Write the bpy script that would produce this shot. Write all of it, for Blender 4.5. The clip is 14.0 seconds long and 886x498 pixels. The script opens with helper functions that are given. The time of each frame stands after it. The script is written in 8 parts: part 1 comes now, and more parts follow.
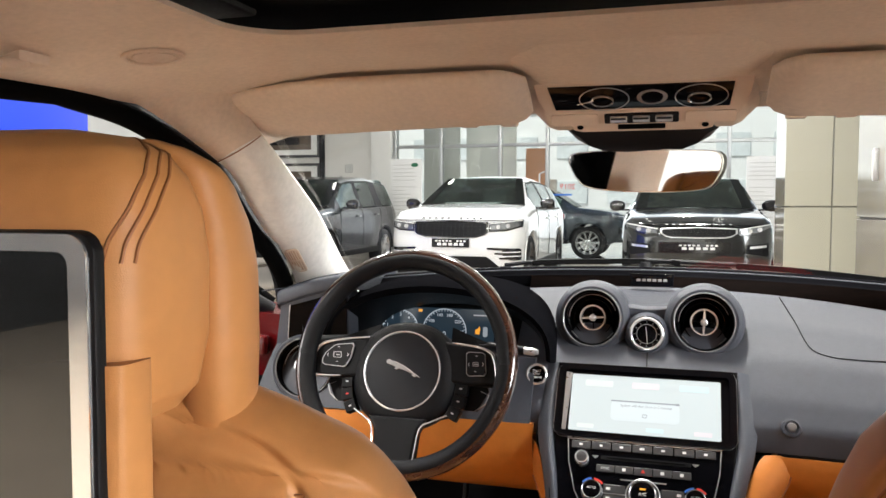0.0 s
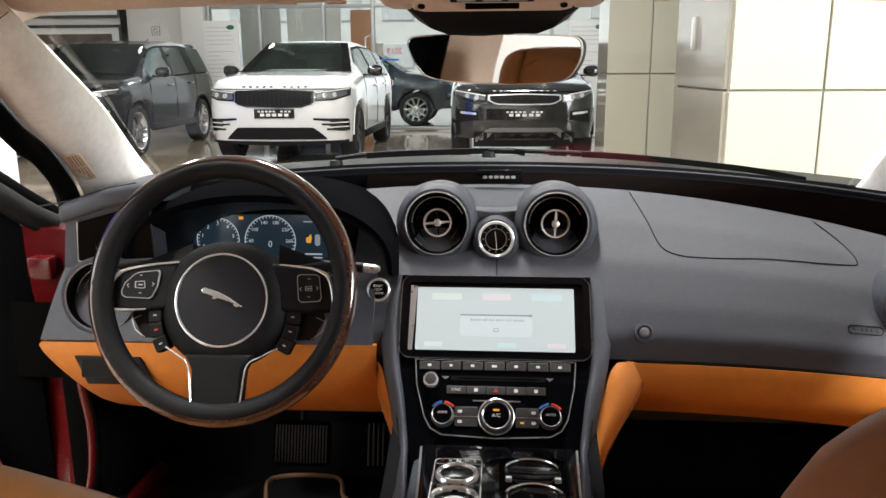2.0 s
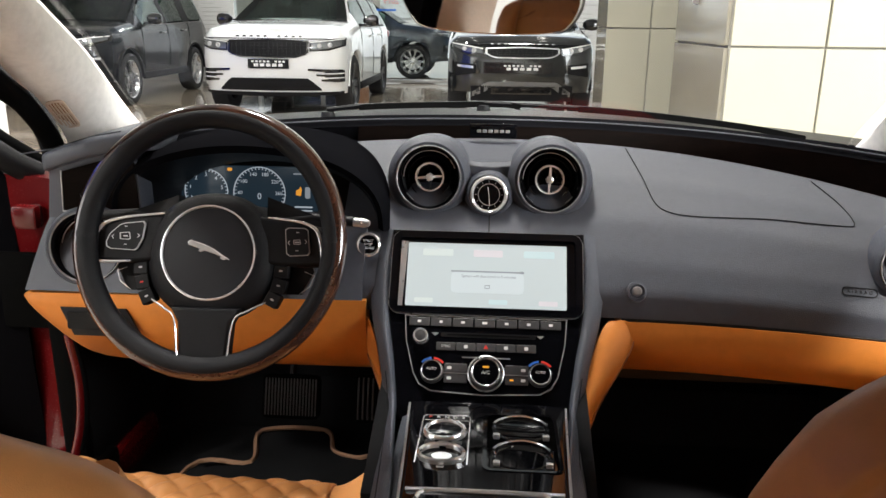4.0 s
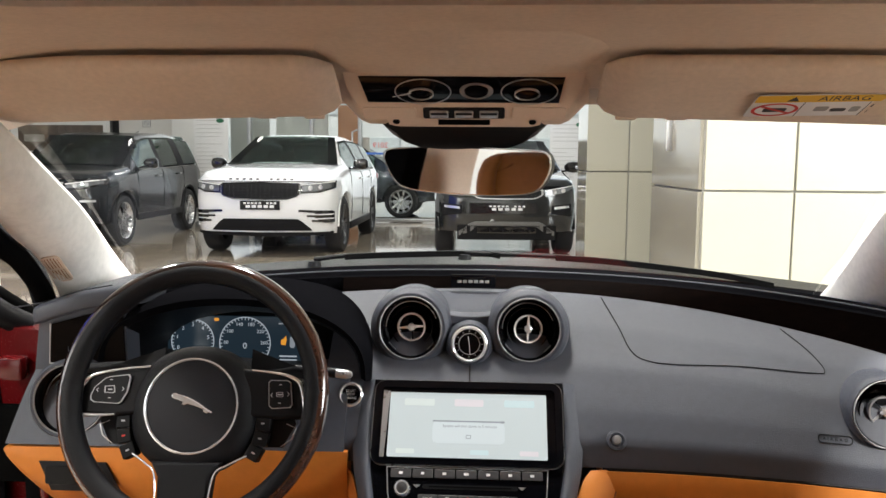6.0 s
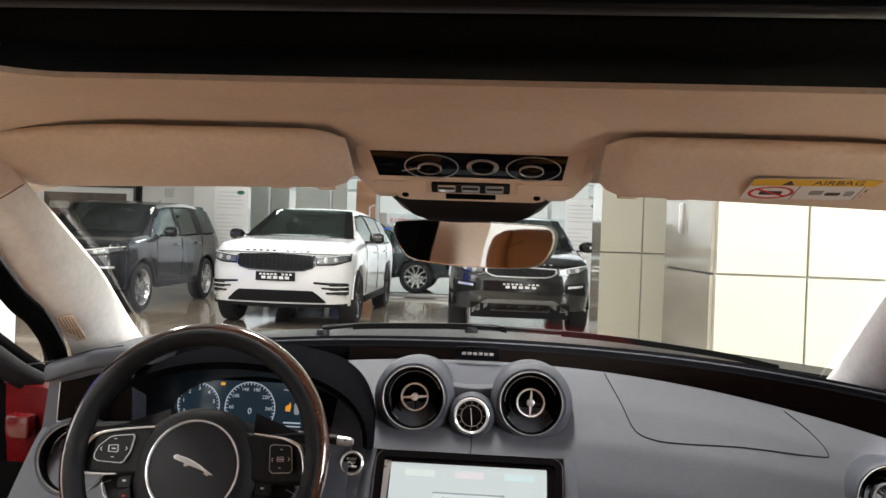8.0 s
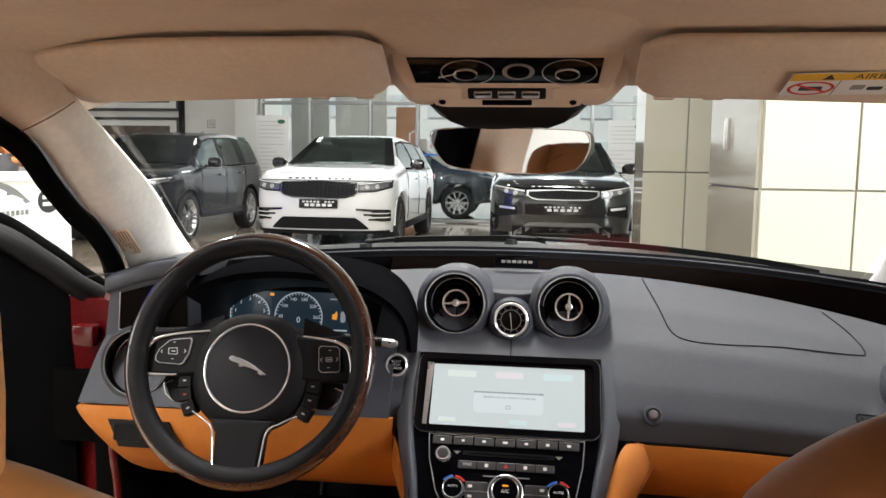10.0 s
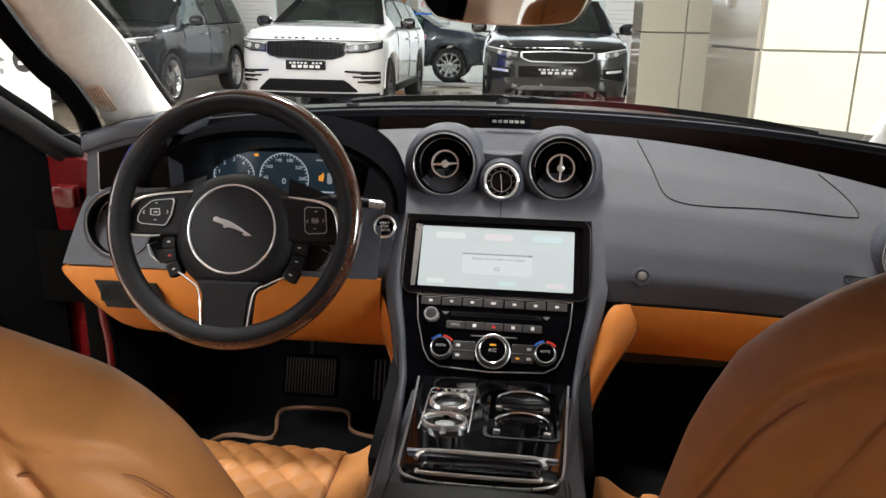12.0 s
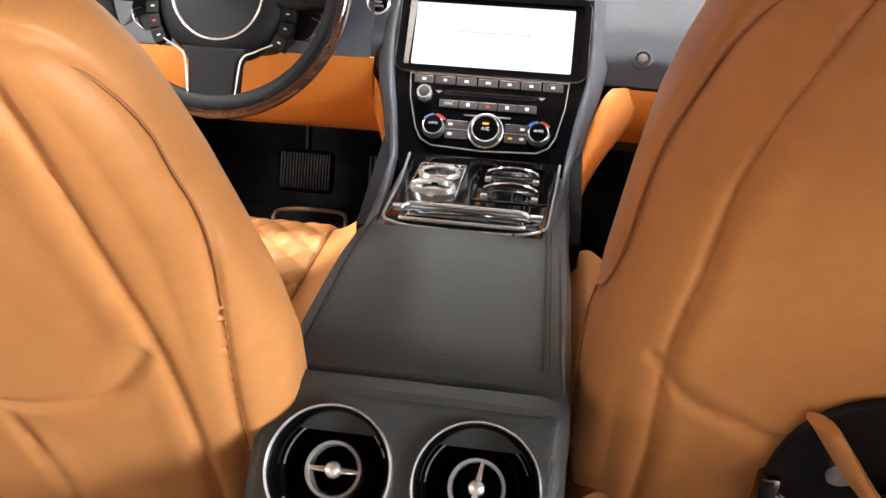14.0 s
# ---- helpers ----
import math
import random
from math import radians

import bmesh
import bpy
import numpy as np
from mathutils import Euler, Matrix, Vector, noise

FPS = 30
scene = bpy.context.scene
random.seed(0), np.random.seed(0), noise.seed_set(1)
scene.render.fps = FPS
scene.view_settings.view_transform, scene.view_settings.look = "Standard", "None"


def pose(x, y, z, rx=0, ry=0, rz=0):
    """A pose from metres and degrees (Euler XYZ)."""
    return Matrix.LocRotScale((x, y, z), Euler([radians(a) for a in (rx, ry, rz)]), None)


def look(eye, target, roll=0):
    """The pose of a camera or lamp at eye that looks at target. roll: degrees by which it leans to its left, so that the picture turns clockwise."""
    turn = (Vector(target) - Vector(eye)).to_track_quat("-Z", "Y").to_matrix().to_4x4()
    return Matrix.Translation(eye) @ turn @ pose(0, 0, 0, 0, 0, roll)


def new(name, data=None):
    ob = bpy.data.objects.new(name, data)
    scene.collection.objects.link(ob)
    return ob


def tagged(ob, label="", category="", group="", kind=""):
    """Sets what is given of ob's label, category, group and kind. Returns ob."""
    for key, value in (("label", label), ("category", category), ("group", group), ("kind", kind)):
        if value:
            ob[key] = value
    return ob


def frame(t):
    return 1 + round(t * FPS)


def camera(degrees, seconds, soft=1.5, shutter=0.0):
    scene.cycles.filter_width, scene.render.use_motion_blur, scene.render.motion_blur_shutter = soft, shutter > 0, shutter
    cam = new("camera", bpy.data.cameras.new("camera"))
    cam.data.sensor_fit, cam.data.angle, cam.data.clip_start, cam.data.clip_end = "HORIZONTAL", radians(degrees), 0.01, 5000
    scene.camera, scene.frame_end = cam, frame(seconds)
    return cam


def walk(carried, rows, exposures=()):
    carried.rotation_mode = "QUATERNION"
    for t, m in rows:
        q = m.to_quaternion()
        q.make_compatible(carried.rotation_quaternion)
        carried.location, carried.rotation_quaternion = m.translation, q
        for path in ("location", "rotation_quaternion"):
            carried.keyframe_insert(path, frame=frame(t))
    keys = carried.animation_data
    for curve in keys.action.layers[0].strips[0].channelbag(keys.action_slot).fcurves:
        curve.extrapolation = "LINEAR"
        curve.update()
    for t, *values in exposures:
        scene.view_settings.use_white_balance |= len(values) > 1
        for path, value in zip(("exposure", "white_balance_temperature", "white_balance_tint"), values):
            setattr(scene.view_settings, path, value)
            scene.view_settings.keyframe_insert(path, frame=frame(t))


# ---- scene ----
cam = camera(59.3, 14.0)
PATH = [
    (0, (0.051, -0.197, 1.172), (-0.524, 1.716, 1.063), 0.1),
    (0.5, (0.065, -0.175, 1.186), (-0.359, 1.777, 1.081), -0.3),
    (1, (0.059, -0.09, 1.206), (-0.108, 1.895, 1.025), -0.4),
    (1.5, (0.038, -0.03, 1.236), (-0.106, 1.939, 0.916), -1.3),
    (2, (0.005, -0.009, 1.218), (-0.138, 1.935, 0.769), -0.3),
    (2.5, (0.003, 0.013, 1.214), (-0.129, 1.927, 0.651), 0.1),
    (2.7, (0.003, 0.016, 1.213), (-0.128, 1.926, 0.635), 0.4),
    (4.8, (0.012, -0.003, 1.216), (-0.116, 1.928, 0.71), 0.7),
    (5, (0.012, -0.007, 1.223), (-0.12, 1.942, 0.797), 0.5),
    (5.5, (0.019, -0.007, 1.23), (-0.113, 1.961, 0.897), 0.1),
    (6, (0.024, -0.021, 1.246), (-0.082, 1.964, 1.025), 0.4),
    (6.5, (0.028, -0.027, 1.244), (-0.08, 1.968, 1.161), 1.1),
    (7, (0.033, -0.038, 1.246), (-0.084, 1.958, 1.194), 1.2),
    (7.5, (0.036, -0.04, 1.237), (-0.094, 1.955, 1.169), 1.3),
    (7.7, (0.038, -0.043, 1.239), (-0.095, 1.953, 1.215), 1.8),
    (9.8, (0.052, -0.081, 1.214), (-0.2, 1.899, 1.092), 0.7),
    (10, (0.05, -0.078, 1.208), (-0.2, 1.895, 0.994), 0.8),
    (10.5, (0.047, -0.07, 1.202), (-0.201, 1.891, 0.898), 0.9),
    (11, (0.044, -0.054, 1.193), (-0.195, 1.886, 0.769), 1.4),
    (11.5, (0.041, -0.048, 1.185), (-0.193, 1.862, 0.64), 1.3),
    (12, (0.051, -0.047, 1.194), (-0.164, 1.864, 0.643), 1.1),
    (12.5, (0.058, -0.044, 1.185), (-0.139, 1.866, 0.626), 1.1),
    (13, (0.064, -0.054, 1.163), (-0.138, 1.841, 0.557), 1.3),
    (13.5, (0.07, -0.062, 1.115), (-0.125, 1.782, 0.366), 2.5),
    (14, (0.082, -0.075, 1.07), (-0.123, 1.705, 0.181), 2.6),
]
EXPOSURES = [(0, 0.05), (0.5, -0.12), (1.0, -0.34), (12.5, -0.36), (13.0, -0.24), (13.5, 0.2), (14.0, 0.8)]
walk(cam, [(t, look(eye, target, roll)) for t, eye, target, roll in PATH], EXPOSURES)

# ---- light ----
world = bpy.data.worlds.new("sky")
scene.world = world
world.use_nodes = True
wn = world.node_tree.nodes
sky = wn.new("ShaderNodeTexSky")
sky.sky_type = "NISHITA"
sky.sun_disc = False
sky.sun_elevation, sky.sun_rotation = radians(50), radians(206)
world.node_tree.links.new(sky.outputs[0], wn["Background"].inputs[0])
wn["Background"].inputs[1].default_value = 0.12
sun = new("sun", bpy.data.lights.new("sun", "SUN"))
sun.data.energy, sun.data.angle, sun.data.color = 5.0, radians(3), (1, 0.96, 0.9)
sun.matrix_world = look((0, 0, 0), (0.3, 0.6, -0.8))


def area(name, at, to, w, h, power, color=(1, 1, 1)):
    la = bpy.data.lights.new(name, "AREA")
    la.shape, la.size, la.size_y, la.energy, la.color = "RECTANGLE", w, h, power, color
    ob = new(name, la)
    ob.matrix_world = look(at, to)
    return ob


# daylight in the shopfront opening and the showroom's ceiling lamps, with added fill lights
area("window_daylight", (-1, 15.6, 2.3), (-1, 0, 1.2), 11, 3.6, 160, (0.93, 0.97, 1))
# fill lights added at both sides, with no window in these walls
area("side_fill_light", (-9.4, -2.5, 2.6), (0, -0.4, 1.0), 6, 4, 220, (0.95, 0.98, 1))
area("side_fill_light", (7.2, -0.6, 2.8), (0.2, 0.9, 0.9), 5.0, 3.6, 1080, (0.95, 0.98, 1))
area("side_fill_light", (6.6, -2.9, 1.9), (-0.4, 0.6, 1.0), 2.0, 2.6, 420, (0.95, 0.98, 1))
# fill light added behind the car for the seat backs and headliner
area("rear_fill_light", (-1.0, -7.7, 1.75), (-0.2, 0, 1.0), 6, 2.6, 70, (0.95, 0.98, 1))
# tilted fill added below the ceiling, aimed into the cabin
area("overhead_fill_light", (-8.0, -4.4, 3.9), (-0.4, 0.2, 0.9), 3.6, 2.0, 120, (1, 0.97, 0.92))
# fills added at ceiling height to light the floor and the dashboard
for lx, ly, pw_ in ((-2.7, -1.8, 120), (-4.2, -2.5, 520), (2.4, -2.0, 1050), (-0.4, 2.3, 420)):
    area("overhead_fill_light", (lx, ly, 5.1), (lx, ly, 0), 0.6, 0.6, pw_, (1, 0.98, 0.94))
# the last two are added over the lobby, which has no ceiling
for lx, ly in ((-3.5, 9.5), (0.5, 9.5), (-3.5, 3.5), (0, -4), (-3.6, 18.6), (0.2, 18.6)):
    area("overhead_fill_light", (lx, ly, 5.1), (lx, ly, 0), 0.4, 0.4, 205, (1, 0.98, 0.94))

# ---- materials ----


def rgb(c):
    return (c[0], c[1], c[2], 1)


def mat(name, col, rough=0.5, metal=0.0, var=0.08, scale=30.0, bump=0.0, bscale=400.0, coat=0.0, spec=0.5,
        big=2.5, cells=False, col2=None, stretch=(1, 1, 1), rvar=0.08, trans=0.0, ior=1.45):
    """A surface whose colour and roughness vary at two scales, with a fine relief."""
    m = bpy.data.materials.new(name)
    m.use_nodes = True
    nt = m.node_tree
    nd, ln = nt.nodes, nt.links
    b = nd["Principled BSDF"]
    tc = nd.new("ShaderNodeTexCoord")
    mp = nd.new("ShaderNodeMapping")
    mp.inputs["Scale"].default_value = stretch
    ln.new(tc.outputs["Object"], mp.inputs[0])
    n1 = nd.new("ShaderNodeTexNoise")
    n1.inputs["Scale"].default_value, n1.inputs["Detail"].default_value = scale, 5
    n2 = nd.new("ShaderNodeTexNoise")
    n2.inputs["Scale"].default_value, n2.inputs["Detail"].default_value = big, 3
    for n in (n1, n2):
        ln.new(mp.outputs[0], n.inputs["Vector"])
    add = nd.new("ShaderNodeMath")
    add.operation = "MULTIPLY_ADD"
    add.inputs[1].default_value = 0.5
    half = nd.new("ShaderNodeMath")
    half.operation = "MULTIPLY"
    half.inputs[1].default_value = 0.5
    ln.new(n2.outputs["Fac"], half.inputs[0])
    ln.new(n1.outputs["Fac"], add.inputs[0])
    ln.new(half.outputs[0], add.inputs[2])
    ramp = nd.new("ShaderNodeMapRange")
    ramp.inputs["From Min"].default_value, ramp.inputs["From Max"].default_value = 0.3, 0.7
    ln.new(add.outputs[0], ramp.inputs["Value"])
    mix = nd.new("ShaderNodeMix")
    mix.data_type = "RGBA"
    lo = [max(0, v * (1 - var)) for v in col]
    hi = list(col2) if col2 else [min(1, v * (1 + var)) for v in col]
    mix.inputs["A"].default_value, mix.inputs["B"].default_value = rgb(lo), rgb(hi)
    ln.new(ramp.outputs[0], mix.inputs["Factor"])
    ln.new(mix.outputs["Result"], b.inputs["Base Color"])
    rr = nd.new("ShaderNodeMapRange")
    rr.inputs["To Min"].default_value, rr.inputs["To Max"].default_value = max(0.02, rough - rvar), min(1, rough + rvar)
    ln.new(n1.outputs["Fac"], rr.inputs["Value"])
    ln.new(rr.outputs[0], b.inputs["Roughness"])
    b.inputs["Metallic"].default_value = metal
    b.inputs["Coat Weight"].default_value = coat
    b.inputs["Coat Roughness"].default_value = 0.05
    b.inputs["Specular IOR Level"].default_value = spec
    b.inputs["Transmission Weight"].default_value = trans
    b.inputs["IOR"].default_value = ior
    if bump:
        if cells:
            t = nd.new("ShaderNodeTexVoronoi")
            t.inputs["Scale"].default_value = bscale
            out = t.outputs["Distance"]
        else:
            t = nd.new("ShaderNodeTexNoise")
            t.inputs["Scale"].default_value, t.inputs["Detail"].default_value = bscale, 3
            out = t.outputs["Fac"]
        ln.new(mp.outputs[0], t.inputs["Vector"])
        bp = nd.new("ShaderNodeBump")
        bp.inputs["Strength"].default_value, bp.inputs["Distance"].default_value = bump, 0.002
        ln.new(out, bp.inputs["Height"])
        ln.new(bp.outputs[0], b.inputs["Normal"])
    return m


def glow(name, col, strength):
    m = bpy.data.materials.new(name)
    m.use_nodes = True
    b = m.node_tree.nodes["Principled BSDF"]
    b.inputs["Base Color"].default_value = rgb([c * 0.2 for c in col])
    b.inputs["Roughness"].default_value = 0.15
    b.inputs["Emission Color"].default_value, b.inputs["Emission Strength"].default_value = rgb(col), strength
    return m


def pane(name, tint=(0.95, 0.97, 0.96), gloss=1.0):
    """Clear glass: lets light straight through, with a mirror gloss by Fresnel."""
    m = bpy.data.materials.new(name)
    m.use_nodes = True
    nd, ln = m.node_tree.nodes, m.node_tree.links
    nd.remove(nd["Principled BSDF"])
    tr, gl, fr, mx = (nd.new("ShaderNode" + k) for k in ("BsdfTransparent", "BsdfGlossy", "Fresnel", "MixShader"))
    mul = nd.new("ShaderNodeMath")
    mul.operation = "MULTIPLY"
    mul.inputs[1].default_value = gloss
    tr.inputs[0].default_value = rgb(tint)
    gl.inputs["Roughness"].default_value = 0.01
    fr.inputs[0].default_value = 1.45
    ln.new(fr.outputs[0], mul.inputs[0])
    ln.new(mul.outputs[0], mx.inputs[0])
    ln.new(tr.outputs[0], mx.inputs[1])
    ln.new(gl.outputs[0], mx.inputs[2])
    ln.new(mx.outputs[0], nd["Material Output"].inputs[0])
    return m


TAN = mat("tan_leather", (0.50, 0.222, 0.076), 0.45, spec=0.35, var=0.10, scale=60, bump=0.10, bscale=1300, cells=True, big=4)
TAN_DARK = mat("tan_stitching", (0.30, 0.115, 0.038), 0.6, scale=200)
ORANGE = mat("orange_leather", (0.60, 0.20, 0.032), 0.45, spec=0.35, var=0.10, scale=60, bump=0.25, bscale=900, cells=True, big=4)
NAVY = mat("blue_grey_leather", (0.054, 0.059, 0.075), 0.45, spec=0.55, var=0.12, scale=80, bump=0.3, bscale=900, cells=True, big=5)
CONSOLELEATHER = mat("black_green_leather", (0.036, 0.040, 0.041), 0.45, spec=0.4, var=0.12, scale=80, bump=0.3, bscale=900, cells=True, big=5)
BLACKLEATHER = mat("black_leather", (0.0048, 0.0048, 0.006), 0.5, spec=0.22, var=0.15, scale=80, bump=0.3, bscale=900, cells=True)
SUEDE = mat("beige_suede", (0.73, 0.60, 0.485), 0.95, var=0.10, scale=120, bump=0.4, bscale=700, spec=0.1, big=6)
CREAM = mat("cream_suede", (0.84, 0.82, 0.78), 0.95, var=0.10, scale=90, bump=0.4, bscale=600, spec=0.1, big=9)
BEIGEPL = mat("beige_plastic", (0.70, 0.55, 0.43), 0.55, var=0.04, scale=200, bump=0.1, bscale=1500)
PIANO = mat("piano_black", (0.003, 0.003, 0.004), 0.07, var=0.1, spec=0.22, rvar=0.02)
BLACK = mat("black_plastic", (0.005, 0.005, 0.006), 0.45, spec=0.25, var=0.2, scale=150, bump=0.15, bscale=1500)
RUBBER = mat("black_rubber", (0.003, 0.003, 0.003), 0.9, spec=0.03, var=0.2, scale=100)
CARPET = mat("black_carpet", (0.012, 0.012, 0.013), 1.0, var=0.4, scale=500, bump=1.0, bscale=1200, spec=0.1)
DASHTOP = mat("black_dash_leather", (0.005, 0.005, 0.006), 0.95, spec=0.0, var=0.15, scale=80, bump=0.3, bscale=900, cells=True)
CHROME = mat("chrome", (0.90, 0.90, 0.91), 0.12, metal=0.72, var=0.04, scale=60, rvar=0.04)
SATIN = mat("satin_metal", (0.55, 0.55, 0.56), 0.3, metal=0.75, var=0.06, scale=80)
WOOD = mat("dark_veneer", (0.0022, 0.0016, 0.0014), 0.30, var=0.6, scale=14, spec=0.03, stretch=(3, 40, 40), col2=(0.0055, 0.0032, 0.0026), rvar=0.05)
RED = mat("red_car_paint", (0.085, 0.003, 0.004), 0.25, var=0.05, coat=0.45, spec=0.3, scale=300)
BUTTON = mat("grey_button_plastic", (0.05, 0.048, 0.05), 0.4, var=0.1, scale=200)
WHITEMARK = mat("white_print", (0.75, 0.75, 0.75), 0.5, var=0.03)
REDMARK = mat("red_print", (0.6, 0.03, 0.02), 0.5, var=0.03)
BLUEMARK = mat("blue_print", (0.03, 0.15, 0.6), 0.5, var=0.03)
YELLOW = mat("yellow_print", (0.75, 0.45, 0.03), 0.6, var=0.04)
DARKMARK = mat("black_print", (0.03, 0.03, 0.03), 0.6, var=0.04)
VENTBLACK = mat("vent_gloss_black", (0.002, 0.002, 0.0025), 0.16, spec=0.22, var=0.1, rvar=0.03)
MIRROR = mat("mirror_silver", (0.9, 0.9, 0.9), 0.02, metal=1.0, var=0.01, rvar=0.01)
SCREEN = glow("lit_screen", (0.82, 0.91, 0.92), 0.68)
GREYGLOW = glow("lit_screen_grey", (0.45, 0.5, 0.55), 0.6)
PINKGLOW = glow("lit_screen_pink", (0.90, 0.86, 0.89), 0.8)
CYANGLOW = glow("lit_screen_cyan", (0.74, 0.90, 0.92), 0.8)
LIMEGLOW = glow("lit_screen_green", (0.85, 0.93, 0.90), 0.8)
CLUSTER = glow("dim_blue_display", (0.04, 0.07, 0.10), 0.4)
MARKGLOW = glow("lit_gauge_marks", (0.8, 0.9, 1.0), 0.55)
AMBER = glow("amber_indicator", (1.0, 0.42, 0.05), 0.9)
GLASS = pane("clear_glass", gloss=0.12)
TINT = pane("dark_roof_glass", (0.02, 0.022, 0.025), 0.2)
CARGLASS = pane("tinted_car_glass", (0.58, 0.66, 0.63), 0.75)

# ---- geometry ----


def mesh_from(name, bm, material, sharp=38):
    for f in bm.faces:
        f.smooth = len(f.verts) < 5
    bm.normal_update()
    lim = radians(sharp)
    for e in bm.edges:
        if len(e.link_faces) == 2 and e.calc_face_angle(0) > lim:
            e.smooth = False
    me = bpy.data.meshes.new(name)
    bm.to_mesh(me)
    bm.free()
    me.materials.append(material)
    return me


ORIGIN = {}


def thing(name, label, category, at=(0, 0, 0), group="", local=False, kind=""):
    """A top-level thing: an Empty at its base. Its parts are given in world places, or in its own if local."""
    ob = new(name)
    ob.empty_display_size = 0.1
    ob.matrix_basis = at if isinstance(at, Matrix) else Matrix.Translation(at)
    ORIGIN[ob.name] = Vector((0, 0, 0)) if local else Vector(at)
    return tagged(ob, label, category, group, kind)


def part(name, bm, material, parent, label="", sharp=38):
    o = ORIGIN[parent.name]
    if o.length:
        bmesh.ops.translate(bm, verts=bm.verts, vec=-o)
    ob = new(name, mesh_from(name, bm, material, sharp))
    ob.parent = parent
    ORIGIN[ob.name] = o
    if label:
        ob["label"] = label
    return ob


def solid(name, bm, material, label, category, kind="", group="", sharp=38):
    """A top-level thing of one mesh, with its origin at its base."""
    lo = [min(v.co[i] for v in bm.verts) for i in range(3)]
    hi = [max(v.co[i] for v in bm.verts) for i in range(3)]
    o = Vector(((lo[0] + hi[0]) / 2, (lo[1] + hi[1]) / 2, lo[2]))
    bmesh.ops.translate(bm, verts=bm.verts, vec=-o)
    ob = new(name, mesh_from(name, bm, material, sharp))
    ob.location = o
    ORIGIN[ob.name] = o
    return tagged(ob, label, category, group, kind)


def box(c, s, bevel=0.003, seg=2, m=None, bm=None):
    """A bevelled box of size s at c, turned by m about its middle."""
    b = bmesh.new()
    bmesh.ops.create_cube(b, size=1)
    for v in b.verts:
        v.co = Vector((v.co.x * s[0], v.co.y * s[1], v.co.z * s[2]))
    if bevel:
        bmesh.ops.bevel(b, geom=b.edges[:], offset=min(bevel, min(s) * 0.45), segments=seg, affect="EDGES", profile=0.5)
    t = Matrix.Translation(c) @ (m.to_4x4() if m else Matrix())
    bmesh.ops.transform(b, matrix=t, verts=b.verts)
    return merge(bm, b) if bm else b


def merge(a, b):
    """Adds the faces of b to a."""
    vs = {v: a.verts.new(v.co) for v in b.verts}
    for f in b.faces:
        try:
            a.faces.new([vs[v] for v in f.verts])
        except ValueError:
            pass
    b.free()
    return a


def loft(rings, closed=True, caps=True, bm=None):
    b = bm or bmesh.new()
    rows = [[b.verts.new(p) for p in r] for r in rings]
    n = len(rows[0])
    for r, q in zip(rows, rows[1:]):
        for i in range(n if closed else n - 1):
            k = (i + 1) % n
            b.faces.new((r[i], r[k], q[k], q[i]))
    if caps and closed:
        b.faces.new(list(reversed(rows[0])))
        b.faces.new(rows[-1])
    bmesh.ops.recalc_face_normals(b, faces=b.faces[:])
    return b


def sheet(fn, nu, nv, thick=None, hole=None):
    """A grid of places fn(u, v), u and v from 0 to 1, made a slab by the vector thick."""
    pts = [[Vector(fn(i / nu, j / nv)) for j in range(nv + 1)] for i in range(nu + 1)]
    b = bmesh.new()
    top = [[b.verts.new(p) for p in r] for r in pts]
    keep = [(i, j) for i in range(nu) for j in range(nv) if not (hole and hole((i + 0.5) / nu, (j + 0.5) / nv))]
    for i, j in keep:
        b.faces.new((top[i][j], top[i + 1][j], top[i + 1][j + 1], top[i][j + 1]))
    loose = [v for v in b.verts if not v.link_faces]
    for v in loose:
        b.verts.remove(v)
    if thick is not None:
        ret = bmesh.ops.extrude_face_region(b, geom=b.faces[:])
        vs = [g for g in ret["geom"] if isinstance(g, bmesh.types.BMVert)]
        bmesh.ops.translate(b, verts=vs, vec=Vector(thick))
    bmesh.ops.recalc_face_normals(b, faces=b.faces[:])
    return b


def frame_of(at, normal, up=(0, 0, 1)):
    """A matrix whose z is normal and whose y leans to up, at a place."""
    z = Vector(normal).normalized()
    x = Vector(up).cross(z).normalized()
    y = z.cross(x)
    return Matrix.Translation(at) @ Matrix((x, y, z)).transposed().to_4x4()


def lathe(profile, m=None, n=48, start=0.0, turn=360.0, bm=None):
    """Turns (radius, height) pairs round z, then moves them by m."""
    full = abs(turn - 360) < 1e-6
    k = n if full else n + 1
    b = bmesh.new()
    rows = []
    for r, h in profile:
        if r < 1e-6:
            rows.append([b.verts.new((0, 0, h))] * k)
        else:
            rows.append([b.verts.new((r * math.cos(radians(start + turn * i / n)), r * math.sin(radians(start + turn * i / n)), h)) for i in range(k)])
    for r, q in zip(rows, rows[1:]):
        for i in range(n if full else n):
            j = (i + 1) % k
            vs = []
            for v in (r[i], r[j], q[j], q[i]):
                if v not in vs:
                    vs.append(v)
            if len(vs) > 2:
                b.faces.new(vs)
    bmesh.ops.recalc_face_normals(b, faces=b.faces[:])
    if m:
        bmesh.ops.transform(b, matrix=m, verts=b.verts)
    return merge(bm, b) if bm else b


